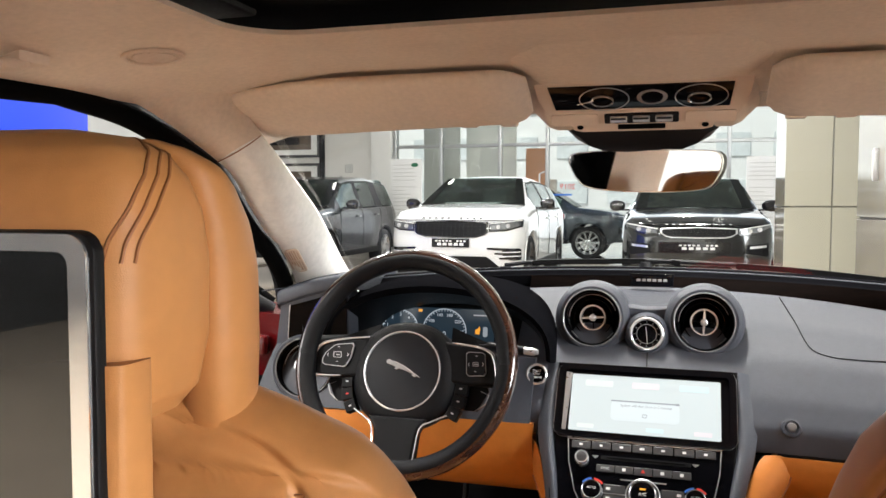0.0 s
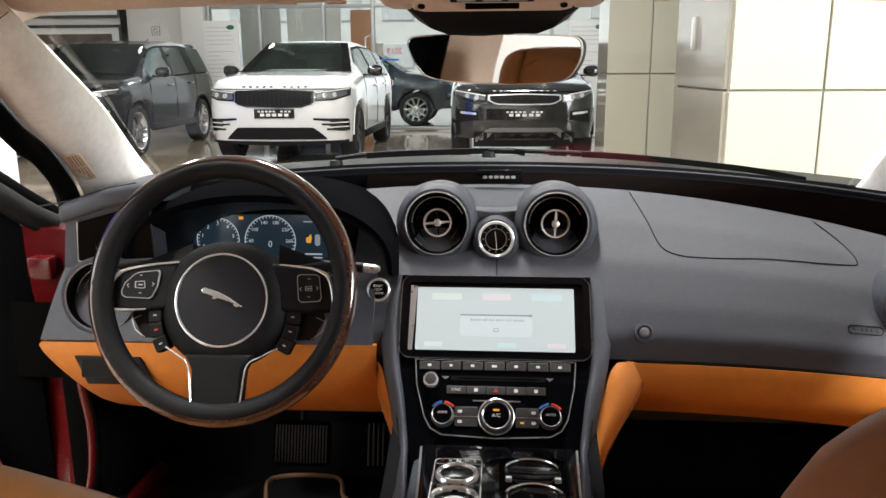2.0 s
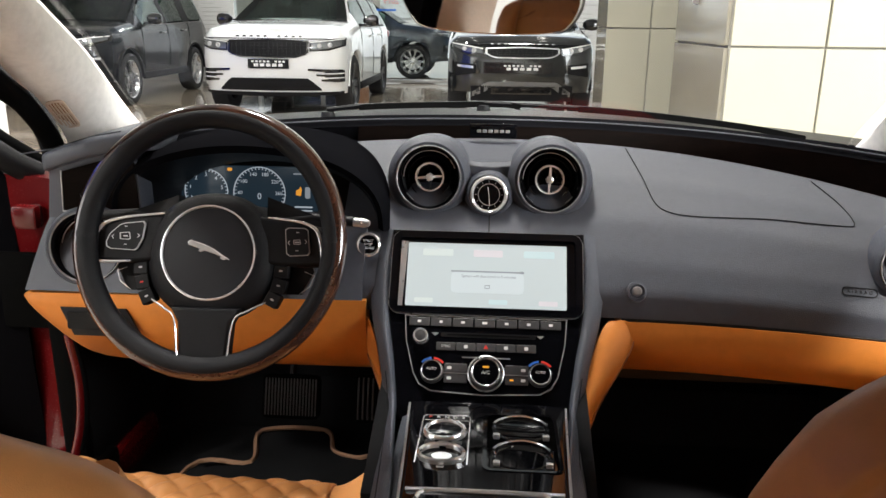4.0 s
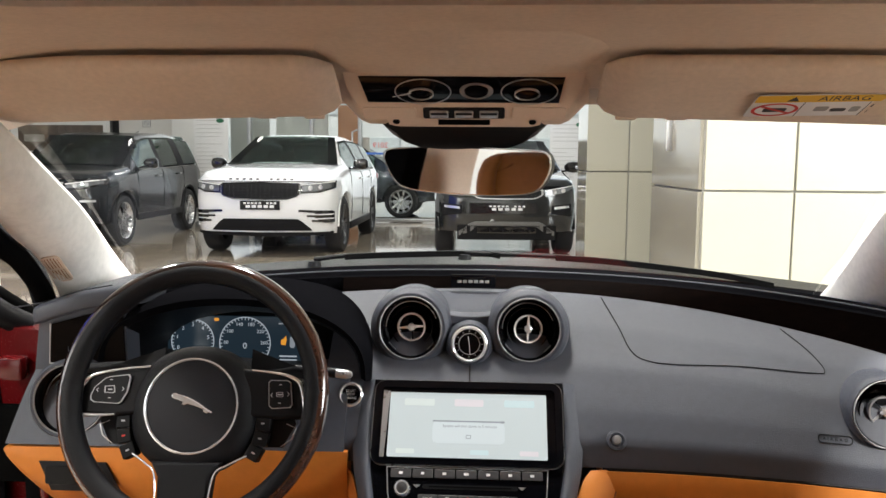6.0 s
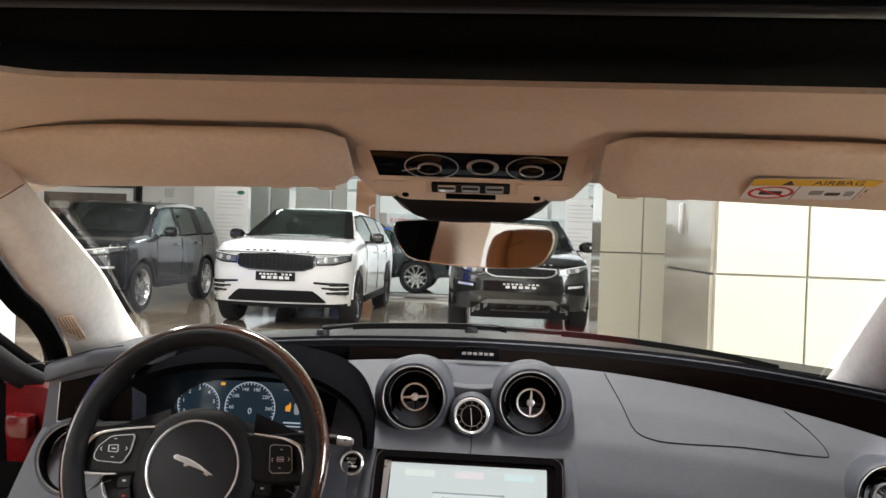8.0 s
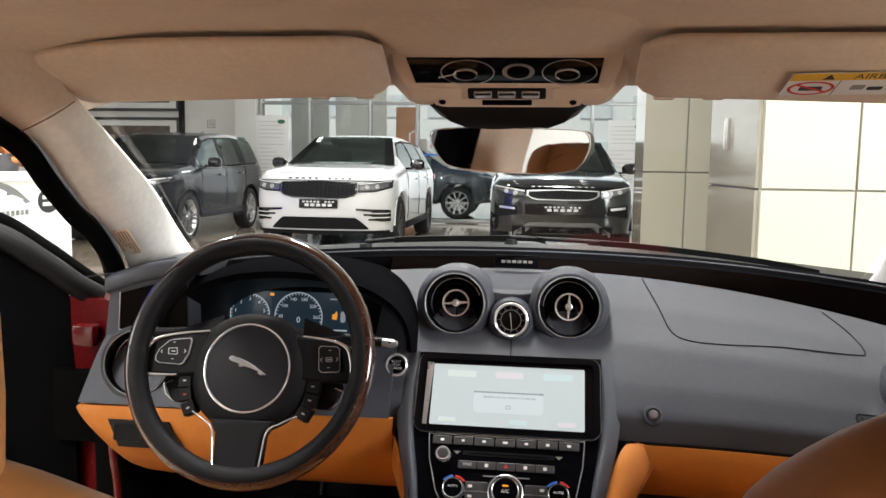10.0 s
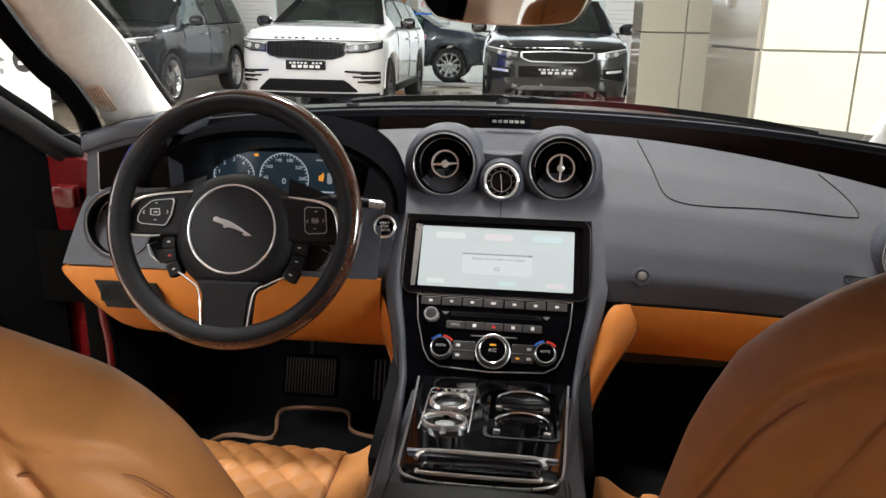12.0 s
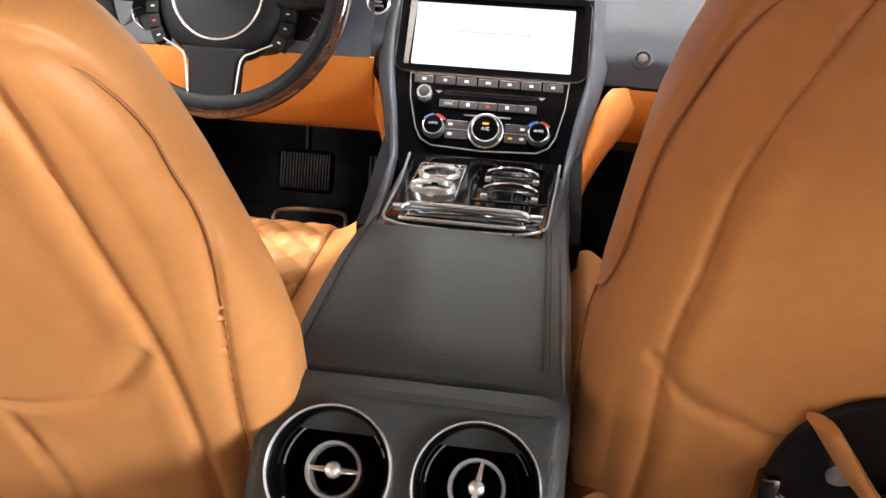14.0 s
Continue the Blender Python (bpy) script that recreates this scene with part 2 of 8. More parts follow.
def tube(points, radius, n=10, closed=False, bm=None, flat=1.0):
    """A pipe along points; radius may be a list."""
    pts = [Vector(p) for p in points]
    k = len(pts)
    rad = radius if isinstance(radius, (list, tuple)) else [radius] * k
    rings = []
    side = None
    for i, p in enumerate(pts):
        a = pts[(i - 1) % k] if closed or i else p
        c = pts[(i + 1) % k] if closed or i < k - 1 else p
        t = (c - a).normalized()
        if side is None:
            side = t.cross(Vector((0.13, 0.21, 1))).normalized()
        side = (side - t * side.dot(t)).normalized()
        up = t.cross(side)
        rings.append([p + rad[i] * (side * math.cos(2 * math.pi * j / n) + up * flat * math.sin(2 * math.pi * j / n)) for j in range(n)])
    if closed:
        rings.append(rings[0])
    b = loft(rings, True, not closed)
    if closed:
        bmesh.ops.remove_doubles(b, verts=b.verts[:], dist=1e-6)
    return merge(bm, b) if bm else b


def prism(poly, depth, m=None, bevel=0.0, seg=2, bm=None):
    """A flat outline in x and y, made thick from z = 0 to depth, bevelled on top, moved by m."""
    b = bmesh.new()
    f = b.faces.new([b.verts.new((x, y, 0)) for x, y in poly])
    ret = bmesh.ops.extrude_face_region(b, geom=[f])
    top = [g for g in ret["geom"] if isinstance(g, bmesh.types.BMVert)]
    bmesh.ops.translate(b, verts=top, vec=(0, 0, depth))
    bmesh.ops.recalc_face_normals(b, faces=b.faces[:])
    if bevel:
        es = [e for e in b.edges if all(v in top for v in e.verts)]
        bmesh.ops.bevel(b, geom=es, offset=bevel, segments=seg, affect="EDGES", profile=0.5)
    if m:
        bmesh.ops.transform(b, matrix=m, verts=b.verts)
    return merge(bm, b) if bm else b


def rounded(w, h, r, n=5, cx=0.0, cy=0.0):
    """The outline of a rectangle with round corners."""
    out = []
    for sx, sy, a0 in ((1, 1, 0), (-1, 1, 90), (-1, -1, 180), (1, -1, 270)):
        for i in range(n + 1):
            a = radians(a0 + 90 * i / n)
            out.append((cx + sx * (w / 2 - r) + r * math.cos(a), cy + sy * (h / 2 - r) + r * math.sin(a)))
    return out


def frame_ring(outer, inner, depth, m=None, bevel=0.0):
    """A flat frame between two outlines of as many points each."""
    b = bmesh.new()
    k = len(outer)
    lay = [[b.verts.new((x, y, z)) for x, y in o] for o, z in ((outer, 0), (outer, depth), (inner, depth), (inner, 0))]
    for a, c in zip(lay, lay[1:] + lay[:1]):
        for i in range(k):
            b.faces.new((a[i], a[(i + 1) % k], c[(i + 1) % k], c[i]))
    bmesh.ops.recalc_face_normals(b, faces=b.faces[:])
    if m:
        bmesh.ops.transform(b, matrix=m, verts=b.verts)
    return b


def oval(c, w, d, ax, ay, power=3.0, n=36):
    """A ring of superellipse points round c, with half sizes w and d along ax and ay."""
    out = []
    for i in range(n):
        a = 2 * math.pi * i / n
        ca, sa = math.cos(a), math.sin(a)
        x = math.copysign(abs(ca) ** (2 / power), ca) * w
        y = math.copysign(abs(sa) ** (2 / power), sa) * d
        out.append(Vector(c) + Vector(ax) * x + Vector(ay) * y)
    return out


def lettering(text, size, m, depth=0.0004, bm=None):
    """Raised letters, centred, lying in m's x-y plane."""
    cu = bpy.data.curves.new("letters", "FONT")
    cu.body, cu.size, cu.align_x, cu.align_y, cu.extrude, cu.resolution_u = text, size, "CENTER", "CENTER", depth, 2
    ob = new("letters", cu)
    me = bpy.data.meshes.new_from_object(ob.evaluated_get(bpy.context.evaluated_depsgraph_get()))
    bpy.data.objects.remove(ob)
    b = bmesh.new()
    b.from_mesh(me)
    bpy.data.meshes.remove(me)
    bpy.data.curves.remove(cu)
    bmesh.ops.transform(b, matrix=m, verts=b.verts)
    return merge(bm, b) if bm else b


def lerp(table, x):
    """Reads a table of (x, value) by straight lines."""
    return float(np.interp(x, [t[0] for t in table], [t[1] for t in table]))


def smooth_points(pts, n):
    """A Catmull-Rom line through pts, n steps between each two."""
    p = [Vector(q) for q in pts]
    p = [2 * p[0] - p[1]] + p + [2 * p[-1] - p[-2]]
    out = []
    for i in range(1, len(p) - 2):
        for k in range(n):
            t = k / n
            a, b, c, d = p[i - 1:i + 3]
            out.append(0.5 * (2 * b + (c - a) * t + (2 * a - 5 * b + 4 * c - d) * t * t + (3 * b - a - 3 * c + d) * t ** 3))
    out.append(p[-2])
    return out

# ---- cabin shell ----


def hoop_y(x):
    return 1.45 - 0.24 * (abs(x) / 0.78) ** 3


def hoop_top(x):
    return 1.040 - 0.075 * x * x


def hoop_low(x):
    return 1.011 - 0.153 * x * x


RX, RY0, RY1 = 0.475, -0.9, 0.700


def roof_z(x, y):
    z = 1.387 - 0.052 * max(0, (abs(x) - 0.44) / 0.3) ** 2
    if y > 0.95:
        z -= 0.055 * ((y - 0.95) / 0.2) ** 2
    if y < -0.9:
        z -= 0.25 * ((-0.9 - y) / 0.6) ** 2
    return z


def roof_fn(u, v):
    x, y = -0.755 + 1.51 * u, -1.5 + 2.65 * v
    return (x, y, roof_z(x, y))


def in_roof_hole(u, v):
    x, y = -0.755 + 1.51 * u, -1.5 + 2.65 * v
    if abs(x) > RX or y > RY1 or y < RY0:
        return False
    cx, cy = max(0, abs(x) - (RX - 0.08)), max(0, y - (RY1 - 0.08), (RY0 + 0.08) - y)
    return math.hypot(cx, cy) < 0.08


def opening_gap(x, y):
    """Distance from the rounded edge of the roof opening, negative inside it."""
    qx, qy = abs(x) - (RX - 0.08), abs(y - (RY0 + RY1) / 2) - ((RY1 - RY0) / 2 - 0.08)
    return math.hypot(max(qx, 0), max(qy, 0)) + min(max(qx, qy), 0) - 0.08


lining = sheet(roof_fn, 120, 160, None, in_roof_hole)
for v in lining.verts:
    if v.is_boundary and abs(opening_gap(v.co.x, v.co.y)) < 0.03:
        for _ in range(3):
            g, e = opening_gap(v.co.x, v.co.y), 1e-4
            gx = (opening_gap(v.co.x + e, v.co.y) - g) / e
            gy = (opening_gap(v.co.x, v.co.y + e) - g) / e
            v.co.x -= g * gx
            v.co.y -= g * gy
        v.co.z = roof_z(v.co.x, v.co.y)
grown = bmesh.ops.extrude_face_region(lining, geom=lining.faces[:])
bmesh.ops.translate(lining, verts=[g for g in grown["geom"] if isinstance(g, bmesh.types.BMVert)], vec=(0, 0, 0.006))
bmesh.ops.recalc_face_normals(lining, faces=lining.faces[:])
solid("headliner", lining, SUEDE, "beige suede headliner with a large dark sunroof opening", "headliner", "structure")
sun_roof = thing("sunroof", "closed dark tinted glass sunroof in a black surround", "sunroof", (0, 0, 1.43))
part("glass_panel", sheet(lambda u, v: (-0.56 + 1.12 * u, -1.0 + 1.9 * v, 1.455 - 0.03 * (2 * u - 1) ** 2), 12, 4, (0, 0, 0.006)), TINT, sun_roof)
part("front_frame", box((0, 0.72, 1.432), (1.14, 0.26, 0.022), 0.006), RUBBER, sun_roof)
for sx in (-1, 1):
    part("side_rail", box((sx * 0.525, -0.1, 1.424), (0.12, 1.6, 0.022), 0.006), BLACK, sun_roof)
    part("guide_channel", box((sx * 0.455, -0.1, 1.428), (0.012, 1.5, 0.012), 0.003), SATIN, sun_roof)
part("blind_bar", box((0, 0.565, 1.424), (0.86, 0.02, 0.010), 0.004), BLACK, sun_roof)

# speaker grille in the lining above the driver's door
gr = thing("roof_grille", "small oval beige slotted grille set in the headliner", "grille", (-0.62, 0.77, 1.35))
gm = frame_of((-0.612, 0.685, roof_z(-0.612, 0.685) - 0.0015), (0.20, 0, -1), (0.35, 1, 0))
part("frame", lathe([(0.040, 0), (0.040, 0.003), (0.036, 0.004), (0.034, 0.002), (0.034, 0)], gm @ Matrix.Diagonal((0.78, 1.1, 1, 1))), BEIGEPL, gr)
for i in range(8):
    w = 0.030 * math.sqrt(1 - ((i - 3.5) / 4.2) ** 2)
    part("slat", box((0, 0, 0), (0.0028, w * 2, 0.003), 0.001, m=None), BEIGEPL, gr).matrix_local = Matrix.Translation(-Vector((-0.62, 0.77, 1.35))) @ gm @ Matrix.Translation((-0.0175 + i * 0.005, 0, 0.0015)) @ Matrix.Translation(Vector((-0.62, 0.77, 1.35)))

# windscreen pillars: inner trim between a windscreen edge and a door edge
INNER = smooth_points([(-0.70, 1.60, 0.955), (-0.688, 1.50, 1.01), (-0.675, 1.40, 1.07), (-0.663, 1.28, 1.155), (-0.660, 1.20, 1.205), (-0.663, 1.10, 1.27), (-0.667, 1.04, 1.308), (-0.655, 0.94, 1.36), (-0.645, 0.80, 1.380)], 8)
OUTER = smooth_points([(-0.748, 1.36, 0.94), (-0.736, 1.31, 1.02), (-0.738, 1.25, 1.085), (-0.739, 1.195, 1.12), (-0.732, 1.12, 1.174), (-0.729, 1.06, 1.226), (-0.736, 1.0, 1.26), (-0.750, 0.85, 1.315), (-0.752, 0.70, 1.335)], 8)


def pillar_fn(sx):
    def fn(u, v):
        k = v * (len(INNER) - 1)
        i = min(int(k), len(INNER) - 2)
        a = INNER[i].lerp(INNER[i + 1], k - i)
        b = OUTER[i].lerp(OUTER[i + 1], k - i)
        p = a.lerp(b, u) + Vector((0.02, -0.035, 0.0)) * math.sin(math.pi * u) * min(1, max(0, (0.92 - v) / 0.3)) + Vector((0, 0, 0.02)) * max(0, (v - 0.66) / 0.34) ** 2
        return (sx * -p.x, p.y, p.z)
    return fn


for sx, nm in ((-1, "pillar_left"), (1, "pillar_right")):
    p = thing(nm, "cream suede covered windscreen pillar trim with a joint near the top", "pillar", (sx * 0.72, 1.35, 0.95), kind="structure")
    fp = pillar_fn(sx)
    part("trim", sheet(lambda u, v: fp(u, 0.72 * v), 14, 32, (sx * 0.012, 0.03, 0)), CREAM, p)
    part("upper_trim", sheet(lambda u, v: fp(u, 0.72 + 0.28 * v), 14, 20, (sx * 0.012, 0.03, 0)), SUEDE, p, "beige suede upper trim")
    f = pillar_fn(sx)
    part("joint", tube([Vector(f(u, 0.72 - 0.012 * math.sin(3.1 * u))) + Vector((0, -0.002, -0.001)) for u in [k / 12 for k in range(13)]], 0.0009, 6), TAN_DARK, p)
    # defroster vent near the base
    c = Vector(f(0.84, 0.20))
    q = Vector(f(0.82, 0.27)) - c
    nrm = q.cross(Vector(f(0.95, 0.20)) - c).normalized()
    if nrm.y > 0:
        nrm = -nrm
    vm = frame_of(c + nrm * 0.001, nrm, q)
    o = thing("demister_vent", "narrow beige demister vent with brown slots", "vent", c)
    part("frame", frame_ring(rounded(0.030, 0.075, 0.008), rounded(0.022, 0.067, 0.006), 0.003, vm), BEIGEPL, o)
    part("backing", prism(rounded(0.022, 0.067, 0.006), 0.0008, vm), TAN_DARK, o)
    for i in range(4):
        part("slat", prism(rounded(0.0022, 0.064, 0.001, 1, -0.0075 + i * 0.005), 0.003, vm), BEIGEPL, o)
    part("bar", prism(rounded(0.022, 0.003, 0.001, 1), 0.003, vm), BEIGEPL, o)
    # black door seal and outer frame
    part("door_seal", tube([Vector((sx * -q2.x, q2.y, q2.z)) + Vector((sx * 0.014, -0.018, -0.008)) for q2 in OUTER] + [Vector((sx * 0.775, y, 1.320 - 0.03 * y * y)) for y in (0.4, 0.1, -0.3, -0.7, -1.1)], 0.017, 10), RUBBER, p, "black rubber door seal")

# body shell behind the lining
roof_shell = thing("car_body_shell", "red painted car body shell seen from inside", "car body", (0, 0, 0.15), kind="structure")
part("roof_skin", sheet(lambda u, v: (-0.76 + 1.52 * u, -1.7 + 2.7 * v, 1.475 - 0.09 * (2 * u - 1) ** 2 - 0.2 * max(0, 0.25 - v) ** 1.5), 16, 16, (0, 0, 0.01),
     lambda u, v: abs(-0.76 + 1.52 * u) < 0.45 and -1.0 < -1.7 + 2.7 * v < 0.72), RED, roof_shell)
for sx in (-1, 1):
    part("rocker", box((sx * 0.83, 0.1, 0.27), (0.16, 3.0, 0.16), 0.03, 3), RED, roof_shell)
    part("hinge_pillar", loft([[(sx * 0.80, 1.36, z), (sx * 0.92, 1.40, z), (sx * 0.92, 1.75, z), (sx * 0.80, 1.75, z)] for z in (0.25, 0.5, 0.75, 0.93)]), RED, roof_shell)
    part("fender", sheet(lambda u, v: (sx * (0.78 + 0.15 * u - 0.25 * max(0, v - 0.6) ** 2), 1.70 + 1.35 * v, 0.89 - 0.2 * u ** 2 - 0.16 * v ** 1.6), 10, 14, (0, 0, -0.02)), RED, roof_shell)
    part("pillar_skin", tube([(sx * (abs(q2.x) + 0.040), q2.y + 0.01, q2.z + 0.01) for q2 in OUTER], 0.020, 8), BLACK, roof_shell)
    part("jamb_trim", box((sx * 0.800, 1.345, 0.52), (0.05, 0.05, 0.54), 0.012), RUBBER, roof_shell)
    part("jamb_cover", box((sx * 0.862, 1.352, 0.715), (0.12, 0.014, 0.15), 0.004), RUBBER, roof_shell)
    part("door_flange", tube(smooth_points([(sx * 0.778, 1.31, 0.70), (sx * 0.768, 1.30, 0.637), (sx * 0.761, 1.30, 0.58), (sx * 0.761, 1.30, 0.522), (sx * 0.769, 1.30, 0.463), (sx * 0.784, 1.30, 0.41), (sx * 0.80, 1.29, 0.36)], 6), 0.010, 10), RED, roof_shell)
    part("flange_seal", tube(smooth_points([(sx * 0.770, 1.31, 0.70), (sx * 0.759, 1.30, 0.637), (sx * 0.752, 1.30, 0.58), (sx * 0.752, 1.30, 0.522), (sx * 0.760, 1.30, 0.463), (sx * 0.775, 1.30, 0.41)], 6), 0.006, 8), RUBBER, roof_shell)
    part("kick_panel", box((sx * 0.780, 1.56, 0.55), (0.02, 0.44, 0.60), 0.006), CARPET, roof_shell, "black carpet kick panel")
    part("sill_trim", box((sx * 0.775, 0.85, 0.30), (0.05, 1.10, 0.13), 0.012), RUBBER, roof_shell, "black sill trim")
    part("hinge", box((sx * 0.850, 1.352, 0.86), (0.05, 0.03, 0.045), 0.008), RED, roof_shell)
    part("rear_quarter", loft([[(sx * 0.70, y0, z), (sx * 0.80, y0, z), (sx * 0.80, y1, z), (sx * 0.70, y1, z)] for y0, y1, z in ((-1.0, -1.9, 0.3), (-1.0, -1.9, 0.9), (-1.15, -1.9, 1.1), (-1.3, -1.7, 1.33))]), SUEDE, roof_shell)
    # centre pillar between the doors
    part("centre_pillar", loft([[(sx * a, 0.10 + d, z), (sx * (a + 0.09), 0.10 + d, z), (sx * (a + 0.09), 0.39 + d, z), (sx * a, 0.39 + d, z)] for a, d, z in ((0.74, 0, 0.3), (0.74, 0, 0.85), (0.70, -0.04, 1.15), (0.655, -0.08, 1.36))]), SUEDE, roof_shell)
    part("pillar_seal", loft([[(sx * a, 0.392 + d, z), (sx * (a + 0.11), 0.392 + d, z), (sx * (a + 0.11), 0.46 + d, z), (sx * (a + 0.03), 0.44 + d, z)] for a, d, z in ((0.735, 0, 0.3), (0.735, 0, 0.85), (0.695, -0.04, 1.15), (0.655, -0.08, 1.36))]), RUBBER, roof_shell, "black door seal beside the centre pillar")
part("bonnet", sheet(lambda u, v: ((2 * u - 1) * (0.78 - 0.12 * v), 1.66 + 1.38 * v, 0.9435 + 0.0355 * (1 - (2 * u - 1) ** 2) + 0.020 * math.exp(-((2 * u - 1.25) / 0.25) ** 2) - 0.15 * v ** 2), 30, 20, (0, 0, -0.02)), RED, roof_shell)
part("nose", loft([[((2 * k / 20 - 1) * w, y - 0.12 * (2 * k / 20 - 1) ** 2, z) for k in range(21)] + [((1 - 2 * k / 20) * w, y - 0.35, z) for k in range(21)] for w, y, z in ((0.7, 2.95, 0.80), (0.75, 3.10, 0.70), (0.78, 3.12, 0.45), (0.74, 3.05, 0.22))]), RED, roof_shell)
part("bulkhead", box((0, 1.72, 0.62), (1.6, 0.05, 0.68), 0.01), BLACK, roof_shell)
part("rear_shelf", box((0, -1.65, 0.85), (1.5, 0.5, 0.04), 0.01), BLACKLEATHER, roof_shell)
part("rear_bulkhead", box((0, -1.5, 0.55), (1.5, 0.05, 0.6), 0.01), BLACK, roof_shell)
part("boot_lid", box((0, -2.2, 0.9), (1.5, 0.7, 0.08), 0.03), RED, roof_shell)
floor_pan = thing("cabin_floor", "black carpeted car floor", "car floor", (0, 0, 0.2), kind="structure")
part("carpet", sheet(lambda u, v: (-0.80 + 1.6 * u, -1.5 + 3.3 * v, 0.285 + 0.10 * math.exp(-((-0.8 + 1.6 * u) / 0.16) ** 4) + 0.30 * max(0, v - 0.95) / 0.05), 24, 40, (0, 0, -0.04)), CARPET, floor_pan)
mat_l = thing("floor_mat", "black carpet floor mat with a pale stitched border", "floor mat", (-0.45, 1.2, 0.29))
mo = [(-0.62, 1.02), (-0.20, 1.02), (-0.20, 1.47), (-0.275, 1.49), (-0.327, 1.515), (-0.365, 1.60), (-0.51, 1.585), (-0.495, 1.453), (-0.62, 1.42)]
part("carpet_pad", prism(mo, 0.012, Matrix.Translation((0, 0, 0.29)), 0.004), CARPET, mat_l)
part("border", tube(smooth_points([(x, y, 0.303) for x, y in mo + mo[:1]], 6), 0.0055, 6), mat("tan_edging", (0.30, 0.17, 0.10), 0.8), mat_l, "tan stitched edging")

# windscreen
ws = thing("windscreen", "clear raked car windscreen", "windscreen", (0, 1.6, 0.98))


def ws_fn(u, v):
    k = v * 50
    i = min(int(k), len(INNER) - 2)
    a = INNER[i].lerp(INNER[i + 1], k - i)
    s = 1 - (2 * u - 1) ** 2
    return (-a.x * (2 * u - 1), a.y + 0.015 + 0.16 * s * (1 - 0.5 * v), a.z + 0.012 + 0.02 * s)


gl = part("glass", sheet(ws_fn, 24, 16), GLASS, ws)
gl.visible_shadow = False
part("lower_band", sheet(lambda u, v: Vector(ws_fn(u, v * 0.03)) + Vector((0, 0.004, -0.004)), 24, 1, (0, 0.002, -0.012)), BLACK, ws, "black ceramic edge band")
part("cowl", sheet(lambda u, v: ((2 * u - 1) * 0.76, 1.80 - 0.17 * (2 * u - 1) ** 2 + 0.10 * v - 0.06, 0.985 + 0.030 * (1 - (2 * u - 1) ** 2) + 0.006 * v), 24, 4, (0, 0, -0.02)), BLACK, ws)


def wiper(pts, name_label):
    w = thing("windscreen_wiper", name_label, "wiper", pts[0])
    line = smooth_points(pts, 8)
    part("arm", tube([p + Vector((0, 0.01, 0.008)) for p in line], [0.008 - 0.004 * i / len(line) for i in range(len(line))], 8, flat=0.7), BLACK, w)
    blade = line[len(line) // 4:]
    part("blade", loft([[p + Vector((0, -0.006, 0)), p + Vector((0, 0.006, 0)), p + Vector((0, 0.003, 0.012)), p + Vector((0, -0.003, 0.012))] for p in blade]), RUBBER, w)
    part("pivot", lathe([(0, 0), (0.016, 0), (0.014, 0.012), (0, 0.014)], Matrix.Translation(line[0] - Vector((0, -0.01, 0.008))), 20), BLACK, w)


wiper([(-0.36, 1.70, 1.018), (-0.25, 1.70, 1.030), (0.0, 1.73, 1.036), (0.06, 1.72, 1.032)], "black wiper parked along the windscreen base")
wiper([(-0.02, 1.72, 1.036), (0.25, 1.72, 1.026), (0.50, 1.66, 1.008), (0.62, 1.60, 0.992)], "long black wiper parked along the windscreen base")

# grab handle over the driver's door
gh = thing("grab_handle", "folded beige grab handle above the door", "grab handle", (-0.70, 0.44, 1.32))
part("bar", tube(smooth_points([(-0.70, 0.56, 1.352), (-0.695, 0.53, 1.335), (-0.695, 0.44, 1.330), (-0.695, 0.35, 1.335), (-0.70, 0.32, 1.352)], 6), 0.013, 12, flat=0.7), BEIGEPL, gh)
for yy in (0.56, 0.32):
    part("mount", box((-0.702, yy, 1.350), (0.04, 0.05, 0.02), 0.006), BEIGEPL, gh)

# ---- dashboard ----
dash = thing("dashboard", "blue-grey leather dashboard with dark veneer band and orange lower panels", "dashboard", (0, 1.3, 0.66))
PROFILE = [(0.0, 0.0), (0.2, 0.34), (0.42, 0.62), (0.66, 0.84), (0.84, 0.97), (1.0, 1.0)]


def fascia(x, v):
    """The upholstered front: v runs from the veneer band (0) to its lower edge (1)."""
    back = 0.09 * max(0, (abs(x) - 0.2) / 0.55) ** 2
    y0, z0 = hoop_y(x) - 0.006, hoop_low(x)
    y1, z1 = 1.203 - back, 0.757
    f = lerp(PROFILE, v)
    return Vector((x, y0 + (y1 - y0) * f, z0 + (z1 - z0) * v))


part("fascia", sheet(lambda u, v: fascia(-0.245 + 1.005 * u, v), 60, 30, (0, 0.03, -0.01)), NAVY, dash, "blue-grey leather covering")
part("veneer_band", sheet(lambda u, v: (lambda x: (x, hoop_y(x) - 0.010 + 0.014 * v, hoop_low(x) - 0.002 + (hoop_top(x) - hoop_low(x) - 0.008) * v))(-0.245 + 1.02 * u), 60, 3, (0, 0.02, 0.0)), WOOD, dash, "dark glossy wood veneer band")
part("top_roll", sheet(lambda u, v: (lambda x: (x, hoop_y(x) + 0.004 + 0.11 * v, hoop_top(x) - 0.010 + 0.016 * math.sin(math.pi * min(1, v * 1.6)) - 0.03 * max(0, v - 0.5)))(-0.60 + 1.375 * u), 70, 10, (0, 0, -0.02)), DASHTOP, dash, "black leather top roll")
part("top_seam", tube([(x, hoop_y(x) + 0.012, hoop_top(x) + 0.0015) for x in [-0.77 + 1.54 * k / 60 for k in range(61)]], 0.0014, 6), NAVY, dash)
